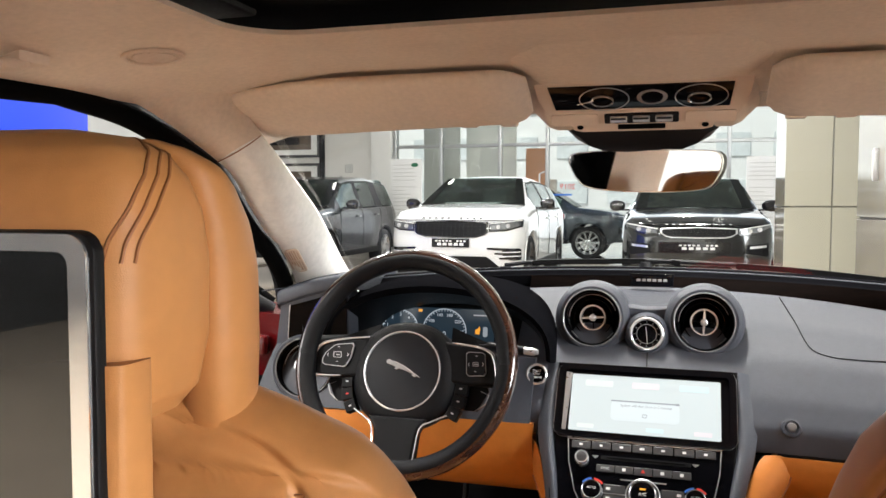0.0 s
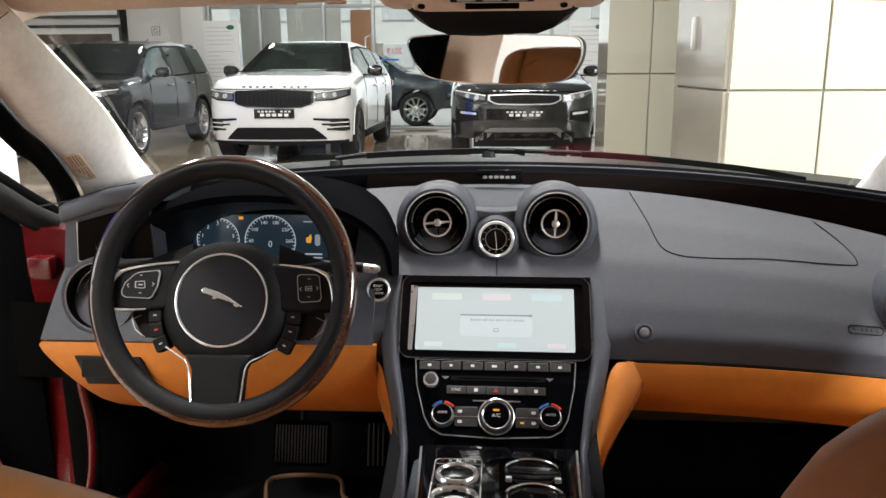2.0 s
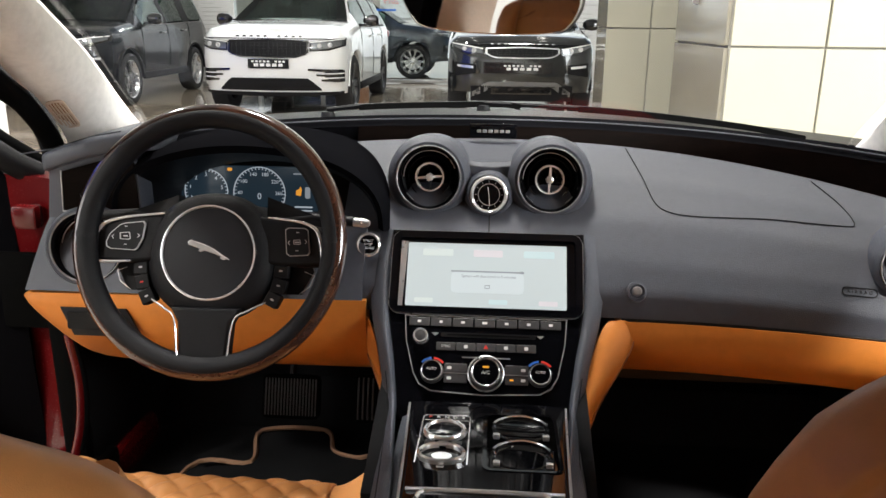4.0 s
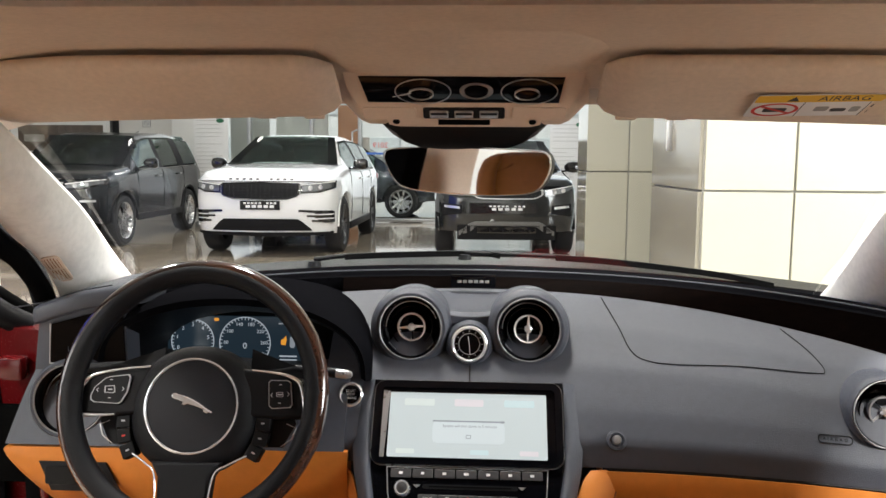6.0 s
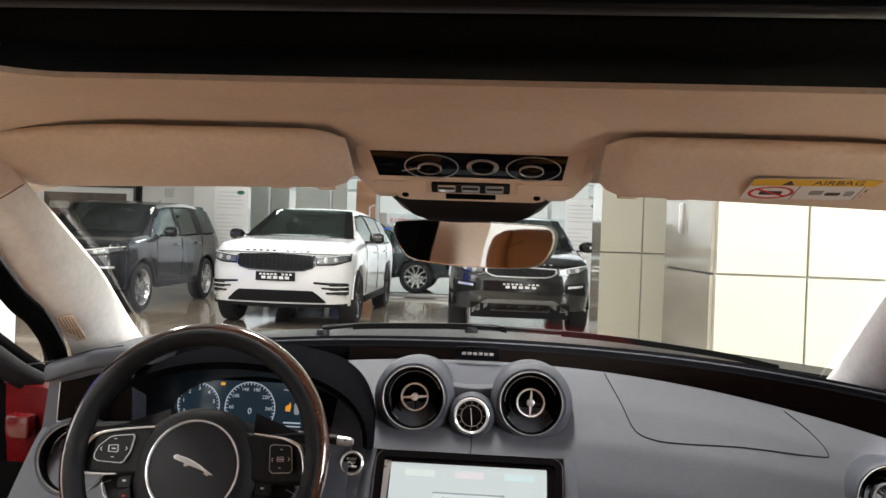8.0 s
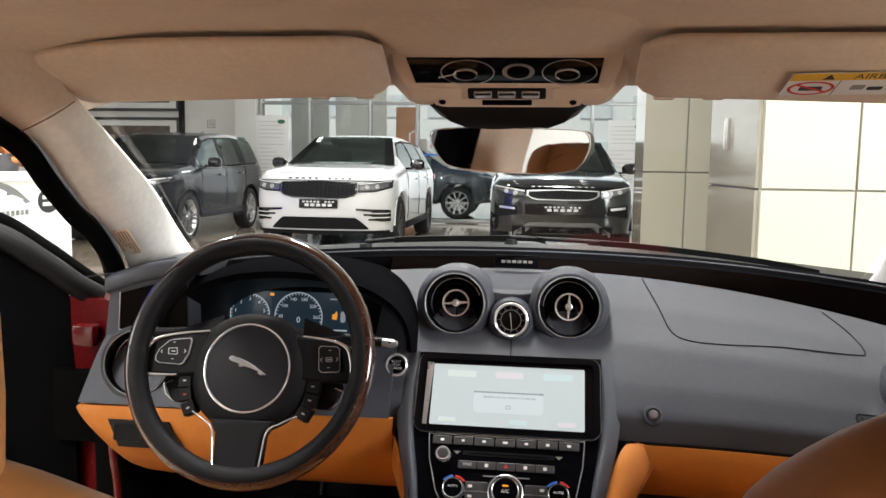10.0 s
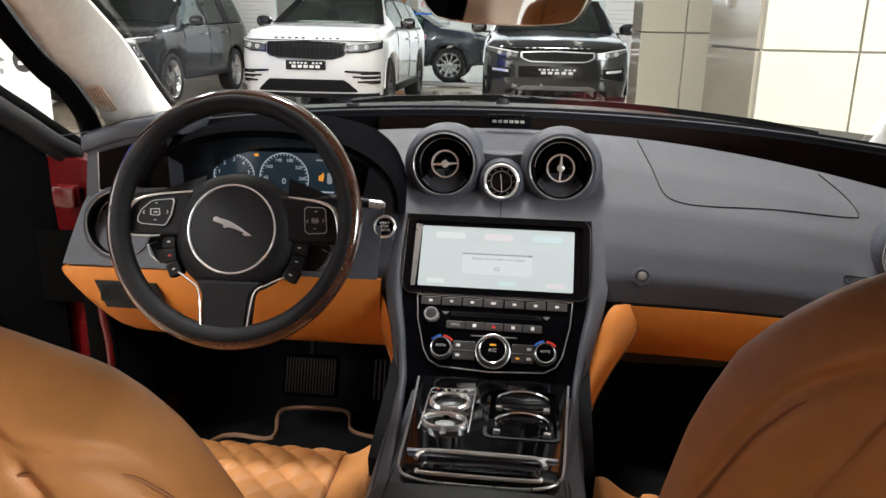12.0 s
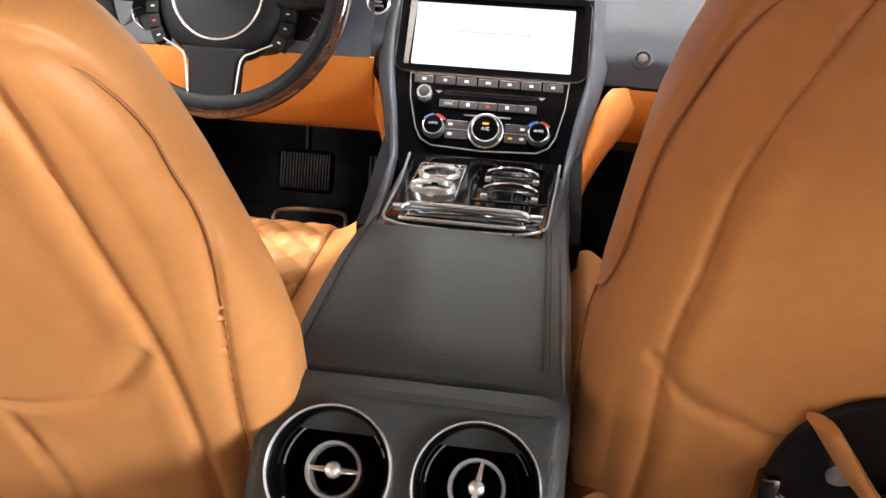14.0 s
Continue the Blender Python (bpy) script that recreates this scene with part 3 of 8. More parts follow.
part("scuttle_pad", sheet(lambda u, v: (lambda x: (x * (1 - 0.02 * v), hoop_y(x) + 0.10 + (1.74 - 0.16 * (x / 0.75) ** 2 - hoop_y(x) - 0.10) * v, hoop_top(x) - 0.03 - 0.02 * v))(-0.75 + 1.5 * u), 40, 6, (0, 0, -0.02)), DASHTOP, dash)
# airbag outline in the leather
seam = smooth_points([fascia(0.243, 0.02), fascia(0.265, 0.18), fascia(0.282, 0.32), fascia(0.31, 0.365), fascia(0.36, 0.365), fascia(0.46, 0.325), fascia(0.565, 0.285), fascia(0.588, 0.25), fascia(0.575, 0.14), fascia(0.545, 0.03)], 6)
part("airbag_seam", tube([p + Vector((0, -0.0005, 0.0005)) for p in seam], 0.0009, 6), BLACKLEATHER, dash, "fine stitched seam of the airbag lid")
part("centre_seam", tube([fascia(0.002, v) + Vector((0, -0.001, 0)) for v in (0.40, 0.46, 0.53)], 0.001, 6), BLACKLEATHER, dash)


def face_at(x, v, lift=0.0):
    """A frame lying on the fascia at x, v, its z pointing out of it."""
    p = fascia(x, v)
    du, dv = fascia(x + 0.01, v) - p, p - fascia(x, v + 0.02)
    n = du.cross(dv).normalized()
    if n.y > 0:
        n = -n
    return frame_of(p + n * lift, n, dv)


plate = part("name_plate", box((0.004, 1.4325, 1.0235), (0.085, 0.006, 0.026), 0.002), PIANO, dash)
for i in range(6):
    part("letter_bar", box((0.004 - 0.026 + 0.0104 * i, 1.4290, 1.0235), (0.0078, 0.0012, 0.0052), 0.0005), SATIN, plate, "pale bar in place of a letter")
gb = part("glove_button", lathe([(0.017, -0.004), (0.016, 0.004), (0.012, 0.005), (0.011, 0.002), (0, 0.002)], face_at(0.242, 0.825, 0.0)), NAVY, dash)
part("button_cap", lathe([(0.008, 0.001), (0.008, 0.005), (0.006, 0.008), (0, 0.009)], face_at(0.242, 0.825, 0.0)), mat("bright_satin_cap", (0.55, 0.56, 0.58), 0.3, metal=0.9), gb)
am = frame_of((0.5755, 1.1868, 0.8195), (-0.182, -0.820, 0.543))
ab = part("airbag_badge", frame_ring(rounded(0.050, 0.0145, 0.006), rounded(0.047, 0.0115, 0.005), 0.0015, am), BLACKLEATHER, dash)
part("badge_text", lettering("A I R B A G", 0.0075, am @ Matrix.Translation((0, 0, 0.0006))), BLACKLEATHER, ab)


def fan_vent(parent, m, r, turn, ring=True):
    """A round air vent with a chrome edge, glossy black bowl and a chrome ring with bar and knob."""
    v = part("vent", lathe([(r, 0.0), (r * 0.97, 0.002), (r * 0.925, -0.004), (r * 0.90, -0.026), (r * 0.62, -0.040), (0, -0.043)], m), VENTBLACK, parent, "glossy black round air vent")
    part("chrome_edge", lathe([(r * 1.03, -0.003), (r * 1.03, 0.003), (r * 1.01, 0.005), (r * 0.985, 0.003), (r * 0.98, -0.004)], m), CHROME, v)
    part("guide_arc", lathe([(r * 0.905, -0.020), (r * 0.905, -0.016), (r * 0.885, -0.015), (r * 0.875, -0.018)], m, 40, 215, 110), SATIN, v)
    part("bowl_ring", lathe([(r * 0.855, -0.026), (r * 0.855, -0.0225), (r * 0.84, -0.0225), (r * 0.84, -0.026)], m, 44, 20, 160), SATIN, v)
    part("throat_ring", lathe([(r * 0.70, -0.030), (r * 0.69, -0.026), (r * 0.67, -0.026), (r * 0.66, -0.032)], m, 44), PIANO, v)
    dm = m @ Matrix.Translation((0, 0, -0.024))
    part("inner_ring", lathe([(r * 0.48, -0.010), (r * 0.48, 0.003), (r * 0.465, 0.005), (r * 0.415, 0.005), (r * 0.40, 0.003), (r * 0.40, -0.012)], dm), CHROME, v)
    mm = dm @ Matrix.Rotation(radians(turn), 4, "Z")
    part("cross_bar", prism([(-r * 0.41, -r * 0.028), (-r * 0.12, -r * 0.05), (r * 0.12, -r * 0.05), (r * 0.41, -r * 0.028), (r * 0.41, r * 0.028), (r * 0.12, r * 0.05), (-r * 0.12, r * 0.05), (-r * 0.41, r * 0.028)], 0.004, mm, 0.001), CHROME, v)
    part("fin", box((0, 0, -0.002), (r * 0.03, r * 0.80, 0.003), 0), PIANO, v).matrix_local = Matrix.Translation(-ORIGIN[v.name]) @ mm @ Matrix.Translation(ORIGIN[v.name])
    part("knob", lathe([(r * 0.14, 0.0), (r * 0.14, 0.006), (r * 0.11, 0.010), (r * 0.05, 0.0118), (0, 0.012)], dm, 28), CHROME, v)
    return v


for vx, turn in ((-0.1025, 5), (0.1025, 88)):
    vm = frame_of((vx, 1.304, 0.9600), (0, -1, 0.14))
    part("vent_pod", lathe([(0.0545, -0.004), (0.0560, 0.0), (0.060, 0.001), (0.0665, -0.005), (0.0715, -0.016), (0.074, -0.04), (0.075, -0.10)], vm), NAVY, dash, "leather-wrapped vent hood")
    fan_vent(dash, vm, 0.0535, turn)
cm = frame_of((0.0, 1.298, 0.9345), (0, -1, 0.20))


def saddle(u, v):
    x = -0.112 + 0.224 * u
    zt = 0.984 + 0.040 * (abs(x) / 0.112) ** 2.2
    y, z = (lerp(q, v) for q in (((0, 1.330), (0.3, 1.322), (0.42, 1.324), (0.5, 1.334), (0.6, 1.350), (1, 1.445)), ((0, 0.905), (0.3, zt - 0.022), (0.42, zt - 0.007), (0.5, zt - 0.001), (0.6, zt), (1, max(zt, 1.006)))))
    return (x, y, z)


def in_hood(u, v):
    x, y, z = saddle(u, v)
    return math.hypot(abs(x) - 0.1025, z - 0.96) < 0.0605 or abs(x) > 0.098


part("vent_saddle", sheet(saddle, 90, 60, (0, 0.006, -0.004), in_hood), NAVY, dash, "smooth leather saddle joining the two vent hoods", 60)
part("clock_pod", lathe([(0.0315, 0.000), (0.034, 0.003), (0.038, -0.004), (0.045, -0.03), (0.055, -0.07)], cm), NAVY, dash)
clock = part("clock", lathe([(0.0315, -0.002), (0.0315, 0.004), (0.029, 0.006), (0.026, 0.003), (0.0255, -0.003), (0, -0.003)], cm), CHROME, dash, "small round chrome analogue clock")
part("dial", lathe([(0.0255, -0.002), (0, -0.002)], cm), PIANO, clock)
part("dial_ring", lathe([(0.0185, -0.0018), (0.0185, -0.001), (0.0175, -0.001), (0.0175, -0.0018)], cm), SATIN, clock)
for k in range(12):
    part("hour_mark", box((0, 0.022, -0.0012), (0.0009, 0.003, 0.0008), 0), SATIN, clock).matrix_local = Matrix.Translation(-ORIGIN[clock.name]) @ cm @ Matrix.Rotation(radians(30 * k), 4, "Z") @ Matrix.Translation(ORIGIN[clock.name])
for ln_, a in ((0.013, 8), (0.019, 185)):
    part("clock_hand", box((0, ln_ / 2, -0.0006), (0.0011, ln_, 0.0006), 0), WHITEMARK, clock).matrix_local = Matrix.Translation(-ORIGIN[clock.name]) @ cm @ Matrix.Rotation(radians(a), 4, "Z") @ Matrix.Translation(ORIGIN[clock.name])
# outboard vents
fan_vent(dash, frame_of((0.650, 1.175, 0.866), (-0.12, -1, 0.15)), 0.052, 40)
part("vent_pod", lathe([(0.0535, 0.000), (0.055, 0.002), (0.058, -0.002), (0.060, -0.02), (0.062, -0.08)], frame_of((0.650, 1.175, 0.866), (-0.12, -1, 0.15))), NAVY, dash)

# orange lower panels
part("lower_panel", sheet(lambda u, v: (lambda x: (x, 1.20 - 0.09 * max(0, (x - 0.2) / 0.55) ** 2 - 0.012 * math.sin(math.pi * v) + 0.04 * v * v, 0.752 - 0.100 * v))(0.215 + 0.545 * u), 30, 8, (0, 0.04, 0)), ORANGE, dash, "orange leather glovebox panel")
part("panel_gap", tube([fascia(x, 1.0) + Vector((0, 0.002, -0.003)) for x in [0.22 + 0.53 * k / 20 for k in range(21)]], 0.003, 6), BLACK, dash)
part("under_tray", sheet(lambda u, v: (0.2 + 0.56 * u, 1.24 + 0.45 * v, 0.655 - 0.05 * v), 4, 6, (0, 0, -0.02)), BLACK, dash)
# driver's knee panel
KNEE = [(-0.772, 0.012), (-0.768, 0.038), (-0.762, 0.055), (-0.755, 0.070), (-0.745, 0.086), (-0.733, 0.101), (-0.72, 0.113), (-0.70, 0.125), (-0.67, 0.134), (-0.62, 0.139), (-0.2, 0.141)]
kn = part("knee_panel", sheet(lambda u, v: (lambda x: (x, 1.195 + 0.05 * v * v - 0.012 * math.sin(math.pi * v),
     (0.772 + 0.01 * (x + 0.5)) - lerp(KNEE, x) * v))(-0.772 + 0.577 * u ** 1.6), 60, 10, (0, 0.04, 0)), ORANGE, dash, "orange leather knee panel", 60)
sm = frame_of((-0.648, 1.186, 0.727), (0.0, -1, 0.12))
part("switch_panel", prism([(-0.062, 0.022), (0.052, 0.022), (0.078, -0.026), (-0.040, -0.026)], 0.004, sm, 0.002), BLACK, kn, "black light-switch panel")
part("rotary_switch", lathe([(0.011, 0), (0.010, 0.012), (0, 0.013)], sm @ Matrix.Translation((0.035, 0, 0.004)), 20), PIANO, kn)
part("switch_lid", prism(rounded(0.055, 0.03, 0.004, 3, -0.022, 0), 0.0055, sm, 0.001), PIANO, kn)
# driver's side pod with veneer and vent
pod = part("side_pod", sheet(lambda u, v: (-0.738 + 0.15 * u - 0.016 * v * (1 - u), 1.256 + 0.006 * v, 0.972 - 0.092 * v + 0.04 * u * (1 - v)), 10, 8, (0, 0.05, 0)), NAVY, dash, "blue-grey leather end pod")
part("lower_fascia", sheet(lambda u, v: (-0.772 + 0.57 * u + 0.02 * (1 - u) * (1 - v), 1.262 - 0.067 * v ** 0.8, 0.884 - 0.110 * v), 30, 8, (0, 0.04, 0)), NAVY, dash, "blue-grey leather lower fascia")
part("pod_top", loft([oval((x, 1.355, z - 0.018), 0.112 * k, 0.019 * k, (0, 1, 0), (0, 0, 1), 5.0, 32) for x, z, k in ((-0.748, 0.996, 0.90), (-0.744, 0.998, 0.96), (-0.735, 1.001, 1.0), (-0.70, 1.013, 1.0), (-0.66, 1.025, 1.0), (-0.61, 1.034, 1.0), (-0.56, 1.038, 1.0))]), NAVY, pod, "", 60)
part("pod_seam", tube([(x, 1.262, z + 0.0006) for x, z in ((-0.735, 1.000), (-0.70, 1.0118), (-0.66, 1.0238), (-0.61, 1.033))], 0.0012, 6), BLACKLEATHER, pod)
part("pod_veneer", sheet(lambda u, v: (-0.716 + 0.125 * u - 0.008 * v * (1 - u), 1.2525 + 0.006 * v, 0.966 - 0.070 * v + 0.035 * u * (1 - v)), 8, 4, (0, 0.006, 0)), WOOD, pod, "dark wood veneer")
part("veneer_edge", tube([(-0.7165, 1.252, 0.967), (-0.7245, 1.258, 0.896), (-0.60, 1.258, 0.898)], 0.0014, 6), SATIN, pod)
fan_vent(dash, frame_of((-0.668, 1.215, 0.846), (0.12, -1, 0.2)), 0.058, 20)
part("vent_pod", lathe([(0.0595, 0.000), (0.063, 0.003), (0.068, -0.004), (0.072, -0.06)], frame_of((-0.668, 1.215, 0.846), (0.12, -1, 0.2))), NAVY, dash)

# ---- centre stack ----
TOPS = Vector((0, 1.26, 0.876))
DOWN = Vector((0, -0.584, -0.811)).normalized()
OUT = Vector((0, -0.811, 0.584)).normalized()


def on_stack(x, s, lift=0.0):
    """A frame on the sloping stack, s metres below its top edge; y points up the slope."""
    return frame_of(TOPS + Vector((x, 0, 0)) + DOWN * s + OUT * lift, OUT, -DOWN)


stack = thing("centre_stack", "glossy black centre stack with lit touchscreen, radio and climate controls", "control panel", tuple(TOPS + DOWN * 0.28))
edge = [(0.158, 0.004), (0.158, -0.13), (0.150, -0.18), (0.138, -0.275), (0.130, -0.31)]
part("surround", prism([(-x, y) for x, y in edge] + [(x, y) for x, y in reversed(edge)], 0.012, on_stack(0, 0, -0.010), 0.004), PIANO, stack)
part("screen_bezel", frame_ring(rounded(0.310, 0.140, 0.018, 6, 0, -0.070), rounded(0.288, 0.120, 0.008, 6, 0, -0.0715), 0.007, on_stack(0, 0, 0.001)), PIANO, stack, "glossy black screen frame")
part("bezel_edge", frame_ring(rounded(0.290, 0.122, 0.009, 5, 0, -0.0715), rounded(0.2865, 0.1185, 0.007, 5, 0, -0.0715), 0.006, on_stack(0, 0, 0.0025)), PIANO, stack)
part("outer_edge", frame_ring(rounded(0.3125, 0.1425, 0.019, 6, 0, -0.070), rounded(0.311, 0.141, 0.018, 6, 0, -0.070), 0.004, on_stack(0, 0, 0.001)), SATIN, stack, "thin bright screen edge")
touch = part("touchscreen", prism(rounded(0.286, 0.118, 0.006, 4, 0, -0.0715), 0.003, on_stack(0, 0, 0.0)), PIANO, stack, "lit pale touchscreen showing a shutdown notice")
part("side_strip", prism([(-0.141, -0.017), (-0.130, -0.018), (-0.134, -0.128), (-0.141, -0.128)], 0.0045, on_stack(0, 0, 0.001)), SATIN, touch)
part("lit_area", prism(rounded(0.259, 0.108, 0.002, 2, 0, -0.0735), 0.001, on_stack(0, 0, 0.003)), SCREEN, touch)


def mark(parent, name, w, h, x, y, material, lift, m, r=0.0):
    return part(name, prism(rounded(w, h, r or min(w, h) * 0.2, 2, x, y), 0.0004, m @ Matrix.Translation((0, 0, lift))), material, parent)


S0 = on_stack(0, 0, 0)
for nm, w, h, x, y, ma in (("menu_tile", 0.050, 0.012, -0.080, -0.036, LIMEGLOW), ("menu_tile", 0.048, 0.012, 0.002, -0.036, PINKGLOW), ("menu_tile", 0.050, 0.012, 0.085, -0.036, CYANGLOW),
                           ("menu_tile", 0.03, 0.008, -0.10, -0.118, LIMEGLOW), ("menu_tile", 0.03, 0.008, 0.02, -0.118, CYANGLOW), ("menu_tile", 0.03, 0.008, 0.10, -0.118, PINKGLOW),
                           ("notice", 0.118, 0.036, 0.002, -0.086, glow("lit_notice", (0.80, 0.88, 0.90), 0.8))):
    mark(touch, nm, w, h, x, y, ma, 0.0041, S0)
mark(touch, "title_bar", 0.118, 0.0022, 0.002, -0.0675, GREYGLOW, 0.0046, S0)
part("notice_text", lettering("System will shut down in 5 minutes", 0.0062, S0 @ Matrix.Translation((0.004, -0.0755, 0.0047)), 0.0001), GREYGLOW, touch)
part("notice_icon", frame_ring(rounded(0.008, 0.006, 0.001, 2, 0.002, -0.093), rounded(0.0064, 0.0044, 0.0006, 2, 0.002, -0.093), 0.0004, S0 @ Matrix.Translation((0, 0, 0.0046))), GREYGLOW, touch)
part("close_box", frame_ring(rounded(0.005, 0.004, 0.0006, 2, 0.057, -0.0675), rounded(0.004, 0.003, 0.0004, 2, 0.057, -0.0675), 0.0004, S0 @ Matrix.Translation((0, 0, 0.005))), GREYGLOW, touch)

# radio and climate panel
ro = [(-0.128, -0.143), (0.130, -0.143), (0.127, -0.185), (0.116, -0.236), (0.106, -0.254), (0.088, -0.264), (0.0, -0.268), (-0.082, -0.264), (-0.100, -0.254), (-0.110, -0.236), (-0.124, -0.185)]
ro = list(reversed(ro))
inner = [(x * 0.986, -0.203 + (y + 0.203) * 0.970) for x, y in ro]
radio = part("radio_panel", prism(inner, 0.004, S0, 0.001), PIANO, stack, "black radio and climate panel edged in chrome")
part("chrome_outline", frame_ring(ro, inner, 0.0055, S0), CHROME, radio)
for k in range(7):
    w = 0.0335
    x = -0.104 + k * 0.0347
    b = part("button", prism(rounded(w - 0.0012, 0.0135, 0.001, 2, x, -0.1535), 0.0065, S0, 0.0008), BUTTON, radio)
    mark(b, "symbol", (0.006, 0.005, 0.006, 0.008, 0.006, 0.006, 0.006)[k], 0.004, x, -0.1535, WHITEMARK, 0.0066, S0)
vk = part("volume_knob", lathe([(0.0125, 0), (0.012, 0.012), (0.0108, 0.0138), (0.0092, 0.0135), (0.0085, 0.0125), (0, 0.0125)], on_stack(-0.1005, 0.1785, 0.004)), CHROME, radio)
part("knob_face", lathe([(0.0086, 0.0127), (0.006, 0.0136), (0, 0.0138)], on_stack(-0.1005, 0.1785, 0.004)), BUTTON, vk)
part("disc_slot", prism(rounded(0.150, 0.007, 0.002, 3, 0.006, -0.1735), 0.0046, S0), BLACK, radio)
part("slot_mouth", prism(rounded(0.130, 0.0022, 0.001, 2, 0.006, -0.1735), 0.0050, S0), RUBBER, radio)
for sx in (-0.078, 0.088):
    part("arrow_mark", prism([(sx - 0.006, -0.171), (sx + 0.006, -0.171), (sx, -0.176)], 0.0052, S0), SATIN, radio)
for k in range(5):
    x = -0.060 + k * 0.0315
    b = part("button", prism(rounded(0.0302, 0.0125, 0.001, 2, x, -0.1925), 0.0065, S0, 0.0008), BUTTON, radio)
    if k == 2:
        part("symbol", prism([(x - 0.004, -0.195), (x + 0.004, -0.195), (x, -0.1885)], 0.0068, S0), REDMARK, b)
    elif k == 0:
        part("symbol", lettering("SYNC", 0.0058, S0 @ Matrix.Translation((x, -0.1925, 0.0067)), 0.0002), WHITEMARK, b)
    else:
        mark(b, "symbol", 0.006, 0.0055, x, -0.1925, WHITEMARK, 0.0066, S0)
for kx, r in ((-0.0797, 0.0165), (0.004, 0.0225), (0.0876, 0.0165)):
    km = on_stack(kx, 0.2335, 0.004)
    kb = part("climate_knob", lathe([(r * 1.12, 0), (r * 1.1, 0.004), (r, 0.005), (r * 0.985, 0.014), (r * 0.95, 0.0160), (r * 0.87, 0.0150)], km), BUTTON, radio, "dark climate knob with a chrome ring")
    part("knob_ring", lathe([(r * 0.99, 0.0135), (r * 0.985, 0.0162), (r * 0.955, 0.0175), (r * 0.915, 0.0170), (r * 0.90, 0.0150)], km), CHROME, kb)
    part("knob_face", lathe([(r * 0.87, 0.0152), (r * 0.6, 0.0160), (0, 0.0163)], km), PIANO, kb)
    if r < 0.02:
        part("knob_text", lettering("AUTO", 0.0056, km @ Matrix.Translation((0, 0.002, 0.0166)), 0.0002), WHITEMARK, kb)
        for a0, ma in ((95, BLUEMARK), (40, REDMARK)):
            part("heat_arc", lathe([(r * 1.22, 0.0006), (r * 1.42, 0.0006), (r * 1.42, 0.0012), (r * 1.22, 0.0012), (r * 1.22, 0.0006)], km, 14, a0, 45), ma, radio)
    else:
        part("knob_text", lettering("A/C", 0.008, km @ Matrix.Translation((0, -0.001, 0.0166)), 0.0002), WHITEMARK, kb)
        part("indicator", prism(rounded(0.010, 0.003, 0.001, 2, 0, 0.0075), 0.0004, km @ Matrix.Translation((0, 0, 0.0166))), AMBER, kb)
        part("collar", lathe([(r * 1.27, 0), (r * 1.27, 0.004), (r * 1.19, 0.005), (r * 1.16, 0)], km), SATIN, radio)
for x in (-0.043, 0.052):
    for s in (0.2265, 0.2425):
        b = part("button", prism(rounded(0.036, 0.0145, 0.0015, 2, x, -s), 0.006, S0, 0.0008), BUTTON, radio)
        mark(b, "symbol", 0.007, 0.0045, x + (0.010 if x > 0 else -0.010), -s, WHITEMARK, 0.0062, S0)
    part("divider", prism(rounded(0.038, 0.0012, 0.0004, 1, x, -0.2345), 0.0066, S0), SATIN, radio)
mark(radio, "amber_light", 0.006, 0.0028, 0.044, -0.2425, AMBER, 0.0062, S0)
part("slider_rail", prism(rounded(0.075, 0.0016, 0.0005, 1, 0.004, -0.209), 0.0052, S0), SATIN, radio)
mark(stack, "paper_tag", 0.026, 0.008, -0.008, -0.285, mat("pale_tag", (0.45, 0.55, 0.6), 0.5), 0.0025, S0)

# leather flanks beside the stack that sweep out of the dashboard and run on into the console
FLANK_IN = [(0.158, 1.262, 0.880), (0.160, 1.228, 0.833), (0.154, 1.176, 0.760), (0.142, 1.137, 0.707), (0.134, 1.100, 0.662), (0.130, 1.045, 0.652), (0.120, 0.95, 0.652), (0.108, 0.84, 0.662), (0.100, 0.745, 0.674)]
FLANK_OUT = [(0.185, 1.272, 0.872), (0.192, 1.236, 0.820), (0.184, 1.188, 0.757), (0.166, 1.140, 0.700), (0.153, 1.098, 0.642), (0.149, 1.045, 0.618), (0.145, 0.95, 0.610), (0.139, 0.84, 0.618), (0.132, 0.745, 0.630)]
CHEEK_OUT = [(0.238, 1.206, 0.753), (0.240, 1.200, 0.738), (0.236, 1.188, 0.713), (0.217, 1.166, 0.684), (0.194, 1.144, 0.654), (0.173, 1.120, 0.620), (0.159, 1.096, 0.585), (0.150, 1.075, 0.545)]
CHEEK_IN = [(0.200, 1.200, 0.753), (0.188, 1.187, 0.742), (0.176, 1.166, 0.722), (0.166, 1.143, 0.692), (0.157, 1.112, 0.655), (0.151, 1.088, 0.618), (0.147, 1.070, 0.582), (0.146, 1.055, 0.545)]


def along(line, v):
    k = v * (len(line) - 1)
    i = min(int(k), len(line) - 2)
    return line[i].lerp(line[i + 1], k - i)


